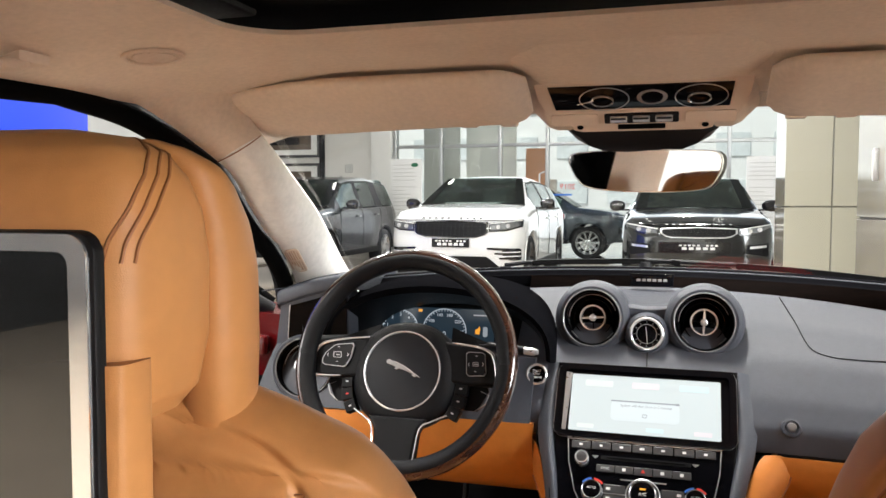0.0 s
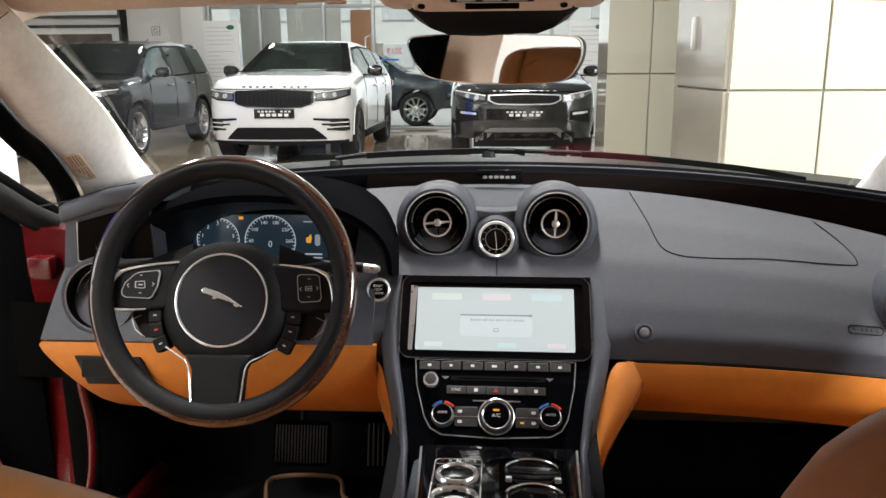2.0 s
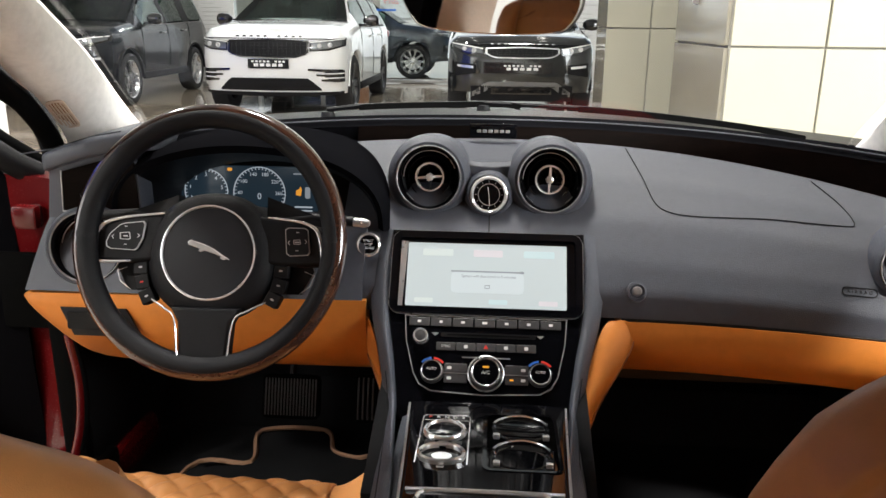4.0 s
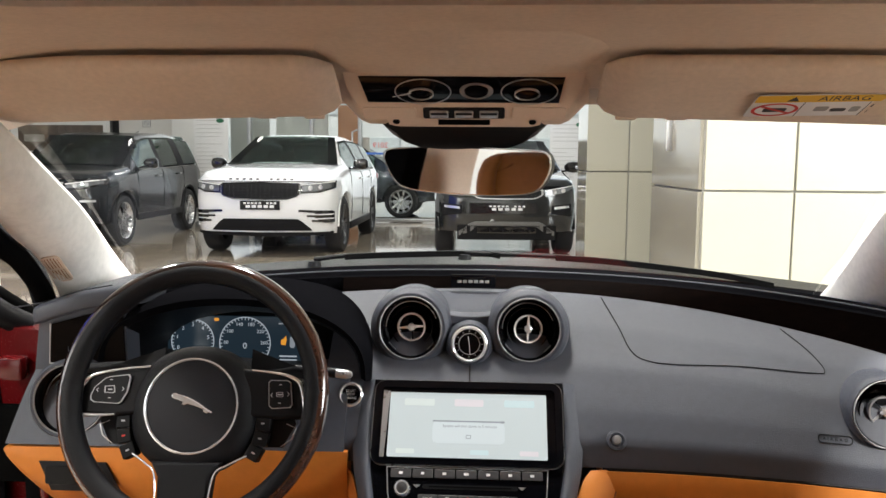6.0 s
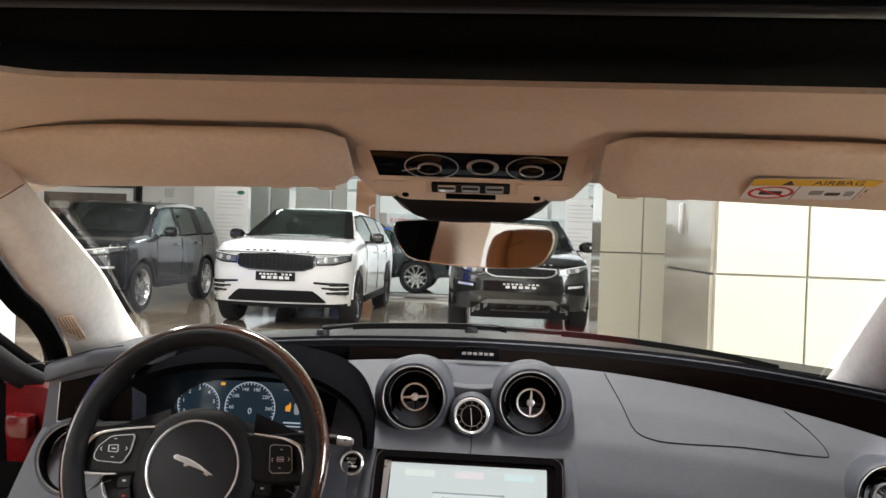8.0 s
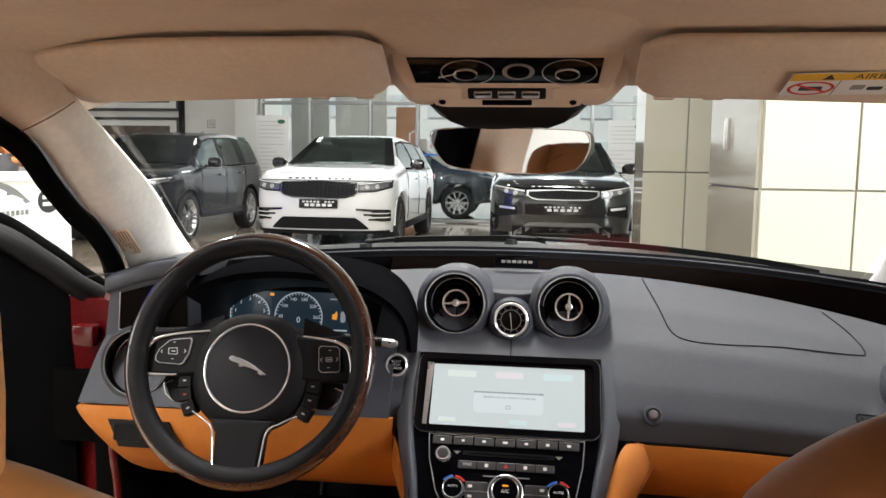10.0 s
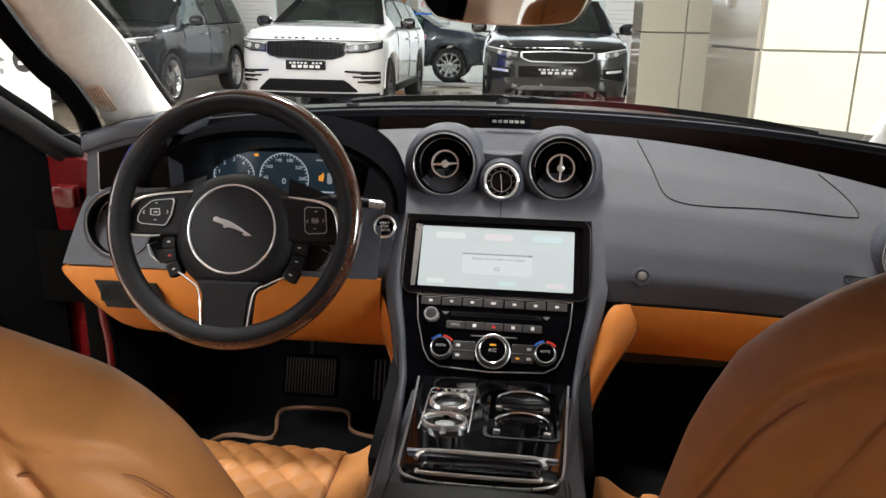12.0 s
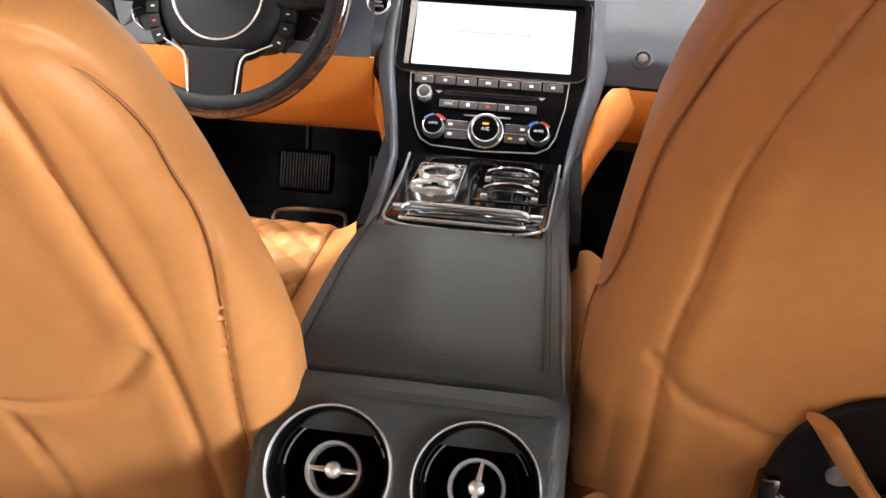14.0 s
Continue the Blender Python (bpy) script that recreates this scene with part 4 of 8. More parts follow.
for sx in (-1, 1):
    fin, fout = (smooth_points([(sx * x, y, z) for x, y, z in q], 8) for q in (FLANK_IN, FLANK_OUT))
    cin, cout = (smooth_points([(sx * x, y, z) for x, y, z in q], 8) for q in (CHEEK_IN, CHEEK_OUT))
    if sx < 0:
        # the driver's side cheek turns away towards the pedals
        cout = [a.lerp(b, 0.72) + Vector((0.004, 0.055, -0.006)) for a, b in zip(cin, cout)]

    def flank(u, v):
        crown = math.sin(math.pi * u ** 0.7)
        return along(fin, v).lerp(along(fout, v), u) + Vector((0, -0.010, 0.008)) * crown * min(1, v * 3)

    part("leather_flank", sheet(flank, 12, 72, (0, 0.02, -0.012)), NAVY, stack, "smooth blue-grey leather flank", 60)
    part("flank_stitch", tube([Vector(flank(0.62, 0.42 + 0.56 * k / 30)) + Vector((0, -0.0004, 0.0006)) for k in range(31)], 0.0011, 5), BLACKLEATHER, stack)
    part("side_cheek", sheet(lambda u, v: along(cin, v).lerp(along(cout, v), u) + Vector((0, -0.006, 0.004)) * math.sin(math.pi * u) * math.sin(math.pi * (0.12 + 0.8 * v)), 10, 40, (0, 0.02, -0.01)), ORANGE, stack, "orange leather cheek panel", 60)
    # thin dark tan line drawn for the shade along the cheek's outer edge
    part("cheek_shade_line", tube([p + Vector((sx * 0.002, 0.002, 0)) for p in cout], 0.0013, 6), TAN_DARK, stack)
    part("cheek_lower", sheet(lambda u, v: (sx * (0.148 + 0.012 * (1 - v)), 1.22 - 0.30 * u, 0.70 - 0.10 * u - (0.36 - 0.05 * u) * v), 8, 8, (-sx * 0.02, 0, 0)), CARPET, stack)

# start button and stalk
sb = thing("start_button", "round black engine start button in a chrome ring", "button", (-0.197, 1.246, 0.84))
bm_ = frame_of((-0.197, 1.243, 0.857), (0, -1, 0.42))
part("ring", lathe([(0.0205, -0.010), (0.0205, 0.003), (0.018, 0.005), (0.0155, 0.002), (0.0155, -0.004)], bm_), CHROME, sb)
part("cap", lathe([(0.0155, -0.004), (0.0155, 0.001), (0.014, 0.002), (0, 0.0022)], bm_), PIANO, sb)
for i, w in enumerate(("START", "STOP", "ENGINE")):
    part("cap_text", lettering(w, 0.0058, bm_ @ Matrix.Translation((0, 0.006 - 0.006 * i, 0.0024)), 0.0002), WHITEMARK, sb)

# ---- instrument binnacle ----
bin_ = thing("instrument_binnacle", "hooded black binnacle with a lit blue digital gauge display", "instrument cluster", (-0.41, 1.35, 0.84))
HX = -0.405


def hood_ring(y, w, h, z0, n=28):
    return [Vector((HX - w * math.cos(math.pi * i / n), y, z0 + h * math.sin(math.pi * i / n) ** 0.75)) for i in range(n + 1)]


lip = [hood_ring(1.262, 0.222, 0.122, 0.880), hood_ring(1.250, 0.232, 0.138, 0.878), hood_ring(1.265, 0.240, 0.150, 0.876), hood_ring(1.33, 0.238, 0.150, 0.882), hood_ring(1.46, 0.235, 0.135, 0.89)]
part("hood", loft(lip, False, False), DASHTOP, bin_, "black leather hood")
part("hood_lining", loft([hood_ring(1.262, 0.222, 0.122, 0.880), hood_ring(1.34, 0.20, 0.105, 0.872), hood_ring(1.43, 0.180, 0.092, 0.868)], False, False), BLACK, bin_)
part("back_panel", box((HX, 1.445, 0.905), (0.40, 0.01, 0.14), 0.003), BLACK, bin_)
part("shelf", sheet(lambda u, v: (HX - 0.235 + 0.47 * u, 1.27 + 0.16 * v, 0.868), 6, 4, (0, 0, -0.03)), BLACK, bin_)
part("side_cheek", sheet(lambda u, v: (-0.690 + 0.075 * u, 1.256 + 0.05 * u, 0.968 - 0.055 * v + 0.008 * u), 6, 6, (0, 0.02, 0)), NAVY, bin_, "grey leather cheek beside the gauges")
CY = 1.425
DM = frame_of((-0.452, CY, 0.905), (0, -1, 0.12))
disp = part("display", prism(rounded(0.262, 0.090, 0.008, 4), 0.004, DM, 0.001), CLUSTER, bin_, "dim blue digital gauge display")
DM = DM @ Matrix.Translation((0, 0, 0.0042))


def gauge(cx, cy, r, n, a0, a1, numbers, size, skip=0):
    g = part("gauge", lathe([(r, 0), (r, 0.0006), (r * 0.965, 0.0006), (r * 0.965, 0)], DM @ Matrix.Translation((cx, cy, 0)), 40, a1, a0 - a1), MARKGLOW, disp, "round lit gauge")
    for i in range(n + 1):
        a = a0 + (a1 - a0) * i / n
        q = DM @ Matrix.Translation((cx, cy, 0)) @ Matrix.Rotation(radians(a), 4, "Z")
        part("tick", prism([(r * 0.88, -0.0006), (r * 0.97, -0.0006), (r * 0.97, 0.0006), (r * 0.88, 0.0006)], 0.0008, q), MARKGLOW, g)
    for i, tx in enumerate(numbers):
        a = radians(a0 + (a1 - a0) * i / (len(numbers) - 1))
        part("number", lettering(tx, size, DM @ Matrix.Translation((cx + r * 0.74 * math.cos(a), cy + r * 0.74 * math.sin(a), 0.0004)), 0.0002), MARKGLOW, g)
    return g


g1 = gauge(-0.082, -0.004, 0.042, 24, 205, -25, ["0", "1", "2", "3", "4", "5", "6"], 0.010)
g2 = gauge(0.020, -0.006, 0.050, 30, 215, -35, ["20", "60", "100", "140", "180", "220", "260", "300"], 0.0095)
part("digit", lettering("0", 0.017, DM @ Matrix.Translation((0.020, -0.012, 0.0006)), 0.0002), MARKGLOW, g2)
part("digit", lettering("P", 0.012, DM @ Matrix.Translation((-0.076, -0.028, 0.0006)), 0.0002), MARKGLOW, g1)
part("warning_light", prism(rounded(0.009, 0.006, 0.002, 3, -0.036, 0.038), 0.0006, DM), AMBER, disp)
part("warning_symbol", prism([(0.090, -0.008), (0.099, -0.009), (0.101, 0.002), (0.099, 0.009), (0.096, 0.004), (0.090, 0.001)], 0.0006, DM), AMBER, disp)
part("car_symbol", prism(rounded(0.010, 0.022, 0.004, 3, 0.112, -0.003), 0.0006, DM), GREYGLOW, disp)
for i in range(2):
    part("message_bar", prism(rounded(0.034, 0.0028, 0.001, 2, 0.104, -0.030 - 0.007 * i), 0.0006, DM), MARKGLOW, disp)
part("message_bar", prism(rounded(0.030, 0.0025, 0.001, 2, 0.100, 0.032), 0.0006, DM), GREYGLOW, disp)

# ---- steering wheel ----
WC = Vector((-0.410, 1.093, 0.898))
WM = frame_of(WC, (0.01, -math.cos(radians(20)), math.sin(radians(20))))
wheel = thing("steering_wheel", "black leather and wood rimmed steering wheel with chrome-edged spokes", "steering wheel", tuple(WC - Vector((0, 0, 0.2))))
R = 0.1855
HM = WM @ Matrix.Translation((0, -0.017, 0))


def wpath(a0, a1, n, r=R):
    return [WM @ Vector((r * math.cos(radians(a0 + (a1 - a0) * i / n)), r * math.sin(radians(a0 + (a1 - a0) * i / n)), 0)) for i in range(n + 1)]


part("leather_rim", tube(wpath(0, 360, 96)[:-1], 0.0165, 16, True), BLACKLEATHER, wheel, "black leather rim")
part("wood_rim", tube(wpath(-178, 88, 90, R + 0.006), 0.0145, 14), mat("glossy_wood", (0.022, 0.008, 0.006), 0.16, coat=1.0, var=0.5, scale=18, col2=(0.075, 0.030, 0.018), stretch=(12, 12, 12), rvar=0.04), wheel, "glossy dark wood outer rim")
part("wood_rim", tube(wpath(88, 182, 30, R + 0.006), 0.0143, 14), mat("glossy_dark_wood", (0.014, 0.006, 0.005), 0.18, coat=1.0, var=0.5, scale=18, rvar=0.04), wheel, "dark wood outer rim")
for a in (178, 2):
    q = wpath(a - 1.2, a + 1.2, 2)
    part("rim_joint", tube(q, 0.0169, 16), BLACK, wheel)
hub = part("hub", loft([[WM @ Vector((p.x, p.y, z - 0.034)) for p in oval((0, -0.022, 0), w, h, (1, 0, 0), (0, 1, 0), 2.2, 48)] for w, h, z in ((0.082, 0.082, -0.03), (0.096, 0.094, -0.012), (0.099, 0.097, 0.008), (0.096, 0.094, 0.020), (0.088, 0.086, 0.029), (0.077, 0.075, 0.034), (0.064, 0.062, 0.035))]), BLACKLEATHER, wheel, "black leather airbag hub")
part("hub_ring", lathe([(0.0715, -0.003), (0.0710, 0.003), (0.0690, 0.004), (0.0675, 0.002), (0.0675, -0.003)], HM, 64), CHROME, hub)
part("hub_pad", lathe([(0.0668, -0.001), (0.066, 0.001), (0.03, 0.0035), (0, 0.0045)], HM, 48), mat("dark_hub_plastic", (0.013, 0.013, 0.016), 0.55, spec=0.3, var=0.1, scale=120, bump=0.2, bscale=1500), hub)
# plain chrome shape in place of the emblem
em = [(-0.031, 0.0125), (-0.029, 0.0155), (-0.025, 0.0165), (-0.021, 0.0145), (-0.014, 0.0130), (-0.005, 0.0100), (0.005, 0.0055), (0.014, 0.0005), (0.021, -0.0045), (0.031, -0.0105), (0.032, -0.0125), (0.026, -0.0115), (0.024, -0.0130), (0.018, -0.0105), (0.019, -0.0075), (0.010, -0.0040), (0.003, -0.0020), (-0.006, 0.0005), (-0.010, -0.0015), (-0.015, -0.0005), (-0.013, 0.0030), (-0.019, 0.0055), (-0.026, 0.0075), (-0.030, 0.0090)]
part("emblem_shape", prism(list(reversed(em)), 0.005, HM @ Matrix.Translation((0.002, 0.002, 0.003)), 0.0014), CHROME, hub, "slanting chrome shape")
for sx in (-1, 1):
    so = [(0.072, 0.040), (0.120, 0.036), (0.160, 0.027), (0.180, 0.006), (0.185, -0.018), (0.172, -0.033), (0.120, -0.034), (0.072, -0.030)]
    so = [(sx * x, y) for x, y in so]
    if sx > 0:
        so.reverse()
    sp = part("spoke", prism(so, 0.024, WM @ Matrix.Translation((0, 0, -0.030)), 0.006, 3), BLACKLEATHER, wheel, "padded side spoke")
    if sx < 0:
        loop = [(0.070, 0.041), (0.120, 0.035), (0.152, 0.028), (0.168, 0.018), (0.180, -0.004), (0.184, -0.020), (0.178, -0.029), (0.165, -0.033), (0.140, -0.033), (0.118, -0.0315)]
        wd = [0.0016, 0.0020, 0.0026, 0.0034, 0.0040, 0.0044, 0.0040, 0.0032, 0.0022, 0.0014]
        po = [(-0.157, -0.004), (-0.152, 0.008), (-0.137, 0.022), (-0.130, 0.0245), (-0.101, 0.028), (-0.098, 0.024), (-0.101, 0.002), (-0.109, -0.0135), (-0.114, -0.016), (-0.150, -0.0145), (-0.156, -0.011)]
        pc = (-0.127, 0.005)
    else:
        loop = [(0.086, 0.038), (0.130, 0.033), (0.152, 0.026), (0.162, 0.016), (0.168, -0.008), (0.168, -0.032)]
        wd = [0.0012, 0.0020, 0.0028, 0.0032, 0.0028, 0.0016]
        po = [(0.113, 0.020), (0.117, 0.0235), (0.142, 0.0235), (0.147, 0.020), (0.151, -0.012), (0.148, -0.017), (0.121, -0.019), (0.116, -0.015)]
        pc = (0.132, 0.002)
    lpts = smooth_points([WM @ Vector((sx * x, y, -0.005)) for x, y in loop], 6)
    part("chrome_trim", tube(lpts, [lerp([(6.0 * i, w) for i, w in enumerate(wd)], j) for j in range(len(lpts))], 10), CHROME, sp, "bright chrome spoke edge")
    if sx < 0:
        po = po[::-1]
    po = po[::-1]
    ctr = Vector((sum(p[0] for p in po) / len(po), sum(p[1] for p in po) / len(po)))
    inn = [(ctr.x + (x - ctr.x) * 0.955, ctr.y + (y - ctr.y) * 0.95) for x, y in po]
    pm = WM @ Matrix.Translation((0, 0, -0.0065))
    part("switch_pad", prism(inn, 0.005, pm, 0.0012), BLACK, sp, "black switch pad")
    part("pad_edge", frame_ring(po, inn, 0.0045, pm), SATIN, sp)
    key = [(-0.014, 0.008), (0.010, 0.010), (0.013, -0.006), (0.008, -0.009), (-0.013, -0.008)]
    ks = 0.62 if sx < 0 else 0.40
    part("pad_key", frame_ring([(pc[0] + x * ks, pc[1] + y * ks) for x, y in key[::-1]], [(pc[0] + x * ks * 0.86, pc[1] + y * ks * 0.82) for x, y in key[::-1]], 0.0064, pm), SATIN, sp)
    q = 0.62 if sx > 0 else 0.95
    for dx, dy, a in ((0.021, 0.001, 0), (-0.021, -0.001, 180)):
        cm2 = pm @ Matrix.Translation((pc[0] + dx * q, pc[1] + dy, 0)) @ Matrix.Rotation(radians(a), 4, "Z")
        part("key_symbol", prism([(-0.0012, 0.0030), (0.0014, 0), (-0.0012, -0.0030), (-0.0022, -0.0030), (0.0002, 0), (-0.0022, 0.0030)][::-1], 0.0056, cm2), SATIN, sp)
    for dx, dy, w, h in ((0, 0.0145, 0.0044, 0.0010), (0, -0.0125, 0.0044, 0.0010), (0, 0, 0.0070, 0.0020)):
        part("key_symbol", prism(rounded(w, h, h * 0.3, 1, pc[0] + dx * q, pc[1] + dy), 0.0057, pm), SATIN, sp)
    # switch keys beside the hub
    for k, (cx, cy, tl) in enumerate(((0.1065, -0.0405, 3), (0.1035, -0.0625, 12), (0.0950, -0.0835, 26))):
        km = WM @ Matrix.Translation((sx * cx, cy, -0.028)) @ Matrix.Rotation(radians(-sx * tl), 4, "Z")
        kb = part("strip_key", prism(rounded(0.0225, 0.0220, 0.003), 0.016, km, 0.002), BLACK, wheel, "black phone and voice key")
        part("key_symbol", prism(rounded(0.0055, 0.0026, 0.001, 2), 0.0003, km @ Matrix.Translation((0, 0, 0.0162))), REDMARK if (k == 1 and sx < 0) else SATIN, kb)
    part("paddle", loft([[WM @ Vector((sx * x, y, -0.034)), WM @ Vector((sx * x, y, -0.040)), WM @ Vector((sx * (x + w), y, -0.040)), WM @ Vector((sx * (x + w), y, -0.034))] for x, y, w in ((0.085, 0.0, 0.05), (0.09, -0.04, 0.062), (0.088, -0.075, 0.045))]), BLACK, wheel, "dark shift paddle")
    part("paddle_edge", tube([WM @ Vector((sx * x, y, -0.035)) for x, y in ((0.137, -0.040), (0.152, -0.046), (0.146, -0.062), (0.130, -0.074))], 0.0013, 6), CHROME, wheel)
low = [(-0.052, -0.098), (0.052, -0.098), (0.040, -0.120), (0.036, -0.178), (0.0, -0.184), (-0.036, -0.178), (-0.040, -0.120)]
lsp = part("lower_spoke", prism(list(reversed(low)), 0.024, WM @ Matrix.Translation((0, 0, -0.018)), 0.006, 3), BLACKLEATHER, wheel)
part("spoke_trim", tube([WM @ p for p in smooth_points([(-0.086, -0.088, -0.010), (-0.062, -0.101, -0.002), (-0.044, -0.116, 0.006), (-0.037, -0.168, 0.007), (-0.030, -0.176, 0.007), (0.0, -0.179, 0.007), (0.030, -0.176, 0.007), (0.037, -0.168, 0.007), (0.044, -0.116, 0.006), (0.062, -0.101, -0.002), (0.086, -0.088, -0.010)], 6)], 0.0015, 8), CHROME, lsp)
part("column", loft([[WM @ Vector((p.x, p.y, z)) for p in oval((0, -0.01, 0), w, h, (1, 0, 0), (0, 1, 0), 3, 28)] for w, h, z in ((0.07, 0.065, -0.02), (0.085, 0.075, -0.06), (0.095, 0.085, -0.20))]), BLACK, wheel, "black column shroud")
for sx in (-1, 1):
    st = part("stalk", tube([WM @ Vector((sx * 0.06, 0.03, -0.06)), WM @ Vector((sx * 0.14, 0.045, -0.062)), WM @ Vector((sx * 0.205, 0.040, -0.058))], [0.007, 0.008, 0.008], 12), BLACK, wheel, "column stalk")
    part("stalk_end", tube([WM @ Vector((sx * 0.203, 0.040, -0.058)), WM @ Vector((sx * 0.222, 0.038, -0.057)), WM @ Vector((sx * 0.230, 0.038, -0.056))], [0.007, 0.0075, 0.004], 12), SATIN, st)
    part("stalk_shroud", loft([[WM @ Vector((sx * (0.07 + 0.055 * k), y, z)) for y, z in ((0.075 - 0.02 * k, -0.055), (0.075 - 0.02 * k, -0.09), (0.03, -0.09), (0.03, -0.055))] for k in range(3)]), BLACK, wheel)

# pedals
pb = thing("brake_pedal", "wide ribbed black rubber brake pedal", "pedal", (-0.40, 1.47, 0.42))
pmx = frame_of((-0.398, 1.455, 0.462), (0, -1, 0.35))
part("pad", prism(rounded(0.122, 0.092, 0.014), 0.012, pmx, 0.004), RUBBER, pb)
for k in range(17):
    part("rib", box((0, 0, 0), (0.0028, 0.076, 0.003), 0.001), BUTTON, pb).matrix_local = Matrix.Translation(-ORIGIN[pb.name]) @ pmx @ Matrix.Translation((-0.052 + 0.0065 * k, 0, 0.0125)) @ Matrix.Translation(ORIGIN[pb.name])
part("arm", tube([(-0.398, 1.47, 0.49), (-0.40, 1.50, 0.58), (-0.41, 1.55, 0.68)], 0.007, 8), BLACK, pb)
pa = thing("accelerator_pedal", "narrow black accelerator pedal with upright ribs", "pedal", (-0.245, 1.47, 0.40))
pmy = frame_of((-0.243, 1.46, 0.462), (0, -1, 0.35))
part("pad", prism(rounded(0.045, 0.10, 0.010), 0.010, pmy, 0.003), RUBBER, pa)
for k in range(4):
    part("rib", box((0, 0, 0), (0.0035, 0.086, 0.003), 0.001), BUTTON, pa).matrix_local = Matrix.Translation(-ORIGIN[pa.name]) @ pmy @ Matrix.Translation((-0.015 + 0.010 * k, 0, 0.0105)) @ Matrix.Translation(ORIGIN[pa.name])
part("arm", tube([(-0.243, 1.48, 0.42), (-0.24, 1.56, 0.36)], 0.008, 8), BLACK, pa)

# ---- centre console ----
con = thing("centre_console", "blue-grey leather centre console with glossy black shifter panel and armrest", "console", (0.01, 0.8, 0.3))


def con_z(y):
    return lerp([(0.42, 0.705), (0.60, 0.708), (0.72, 0.696), (0.80, 0.676), (0.90, 0.660), (1.00, 0.650), (1.10, 0.648)], y)


CXM = 0.008
part("body", loft([[(CXM - w, y, 0.30), (CXM - w - 0.004, y, con_z(y) - 0.05), (CXM - w + 0.004, y, con_z(y) - 0.018), (CXM - w + 0.02, y, con_z(y) - 0.012), (CXM + w - 0.02, y, con_z(y) - 0.012), (CXM + w - 0.004, y, con_z(y) - 0.018), (CXM + w + 0.004, y, con_z(y) - 0.05), (CXM + w, y, 0.30)] for y, w in [(0.43 + 0.067 * k, 0.122 + 0.012 * k / 10) for k in range(11)]]), NAVY, con)
# armrest lid
ARX = 0.1175
arm = part("armrest", loft([[(CXM - w + 0.012, y, z - 0.03), (CXM - w, y, z - 0.016), (CXM - w + 0.004, y, z - 0.004), (CXM - w + 0.018, y, z + 0.002), (CXM, y, z + 0.005), (CXM + w - 0.018, y, z + 0.002), (CXM + w - 0.004, y, z - 0.004), (CXM + w, y, z - 0.016), (CXM + w - 0.012, y, z - 0.03)] for y, w, z in
     [(0.428, ARX, 0.685), (0.433, ARX, 0.698), (0.45, ARX, 0.706)] + [(0.48 + 0.045 * k, ARX - 0.002, con_z(0.48 + 0.045 * k) + 0.004) for k in range(6)]]), CONSOLELEATHER, con, "padded black leather armrest lid")
for dx in (-0.098, 0.098, 0.103):
    part("armrest_stitch", tube([(CXM + dx, 0.44 + 0.03 * k, con_z(0.44 + 0.03 * k) + 0.0085 - (0.001 if abs(dx) > 0.1 else 0)) for k in range(11)], 0.001, 5), BLACKLEATHER, arm)
# rear face with two vents
rm = frame_of((CXM, 0.366, 0.660), (0, -1, 0.95))
part("rear_backing", prism([(-0.120, -0.20), (0.120, -0.20), (0.120, 0.045), (-0.120, 0.045)], 0.02, rm @ Matrix.Translation((0, 0, -0.061)), 0.004, 2), BLACK, con)


def rear_face(u, v):
    x, y = -0.122 + 0.244 * u, -0.20 + 0.268 * v
    return rm @ Vector((x, y, -0.001 - 0.05 * max(0, (abs(x) - 0.108) / 0.014) ** 2 * 0.3 - 0.025 * max(0, (y - 0.050) / 0.018) ** 2))


def vent_hole(u, v):
    x, y = -0.122 + 0.244 * u, -0.20 + 0.268 * v
    return min(math.hypot(x - 0.056, y + 0.004), math.hypot(x + 0.056, y + 0.004)) < 0.0470


part("rear_panel", sheet(rear_face, 122, 134, rm.to_3x3() @ Vector((0, 0, -0.008)), vent_hole), CONSOLELEATHER, con, "black leather rear panel", 60)
part("rear_cap", loft([[(CXM - 0.116, y, z), (CXM - 0.10, y, z + 0.006), (CXM + 0.10, y, z + 0.006), (CXM + 0.116, y, z), (CXM + 0.10, y, z - 0.02), (CXM - 0.10, y, z - 0.02)] for y, z in ((0.398, 0.684), (0.408, 0.696), (0.422, 0.697))]), CONSOLELEATHER, con)
for vx, turn in ((-0.056, 0), (0.056, 82)):
    fan_vent(con, rm @ Matrix.Translation((vx, -0.004, 0.002)), 0.0475, turn)

# shifter panel
pan = part("shifter_panel", loft([[(CXM - w, y, z - 0.012), (CXM - w, y, z), (CXM - w + 0.006, y, z + 0.004), (CXM + w - 0.006, y, z + 0.004), (CXM + w, y, z), (CXM + w, y, z - 0.012)] for y, w, z in
      [(0.724, 0.068, 0.690), (0.731, 0.083, 0.694), (0.75, 0.093, 0.692), (0.79, 0.098, 0.682)] + [(0.83 + 0.045 * k, 0.101 + 0.003 * k, con_z(0.83 + 0.045 * k) + 0.002) for k in range(6)] + [(1.085, 0.116, 0.652)]]), PIANO, con, "glossy black shifter panel")
trim_line = [(0.117, 1.07, 0.660), (0.110, 0.95, 0.662), (0.100, 0.79, 0.684), (0.093, 0.75, 0.694), (0.083, 0.731, 0.698), (0.05, 0.722, 0.697)]
part("panel_trim", tube(smooth_points([(CXM - x, y, z) for x, y, z in trim_line] + [(CXM + x, y, z) for x, y, z in reversed(trim_line)], 6), 0.0018, 8), SATIN, pan)


def on_con(x, y, lift=0.0):
    return frame_of((x, y, con_z(y) + 0.006 + lift), (0, 0.06, 1), (0, 1, 0))


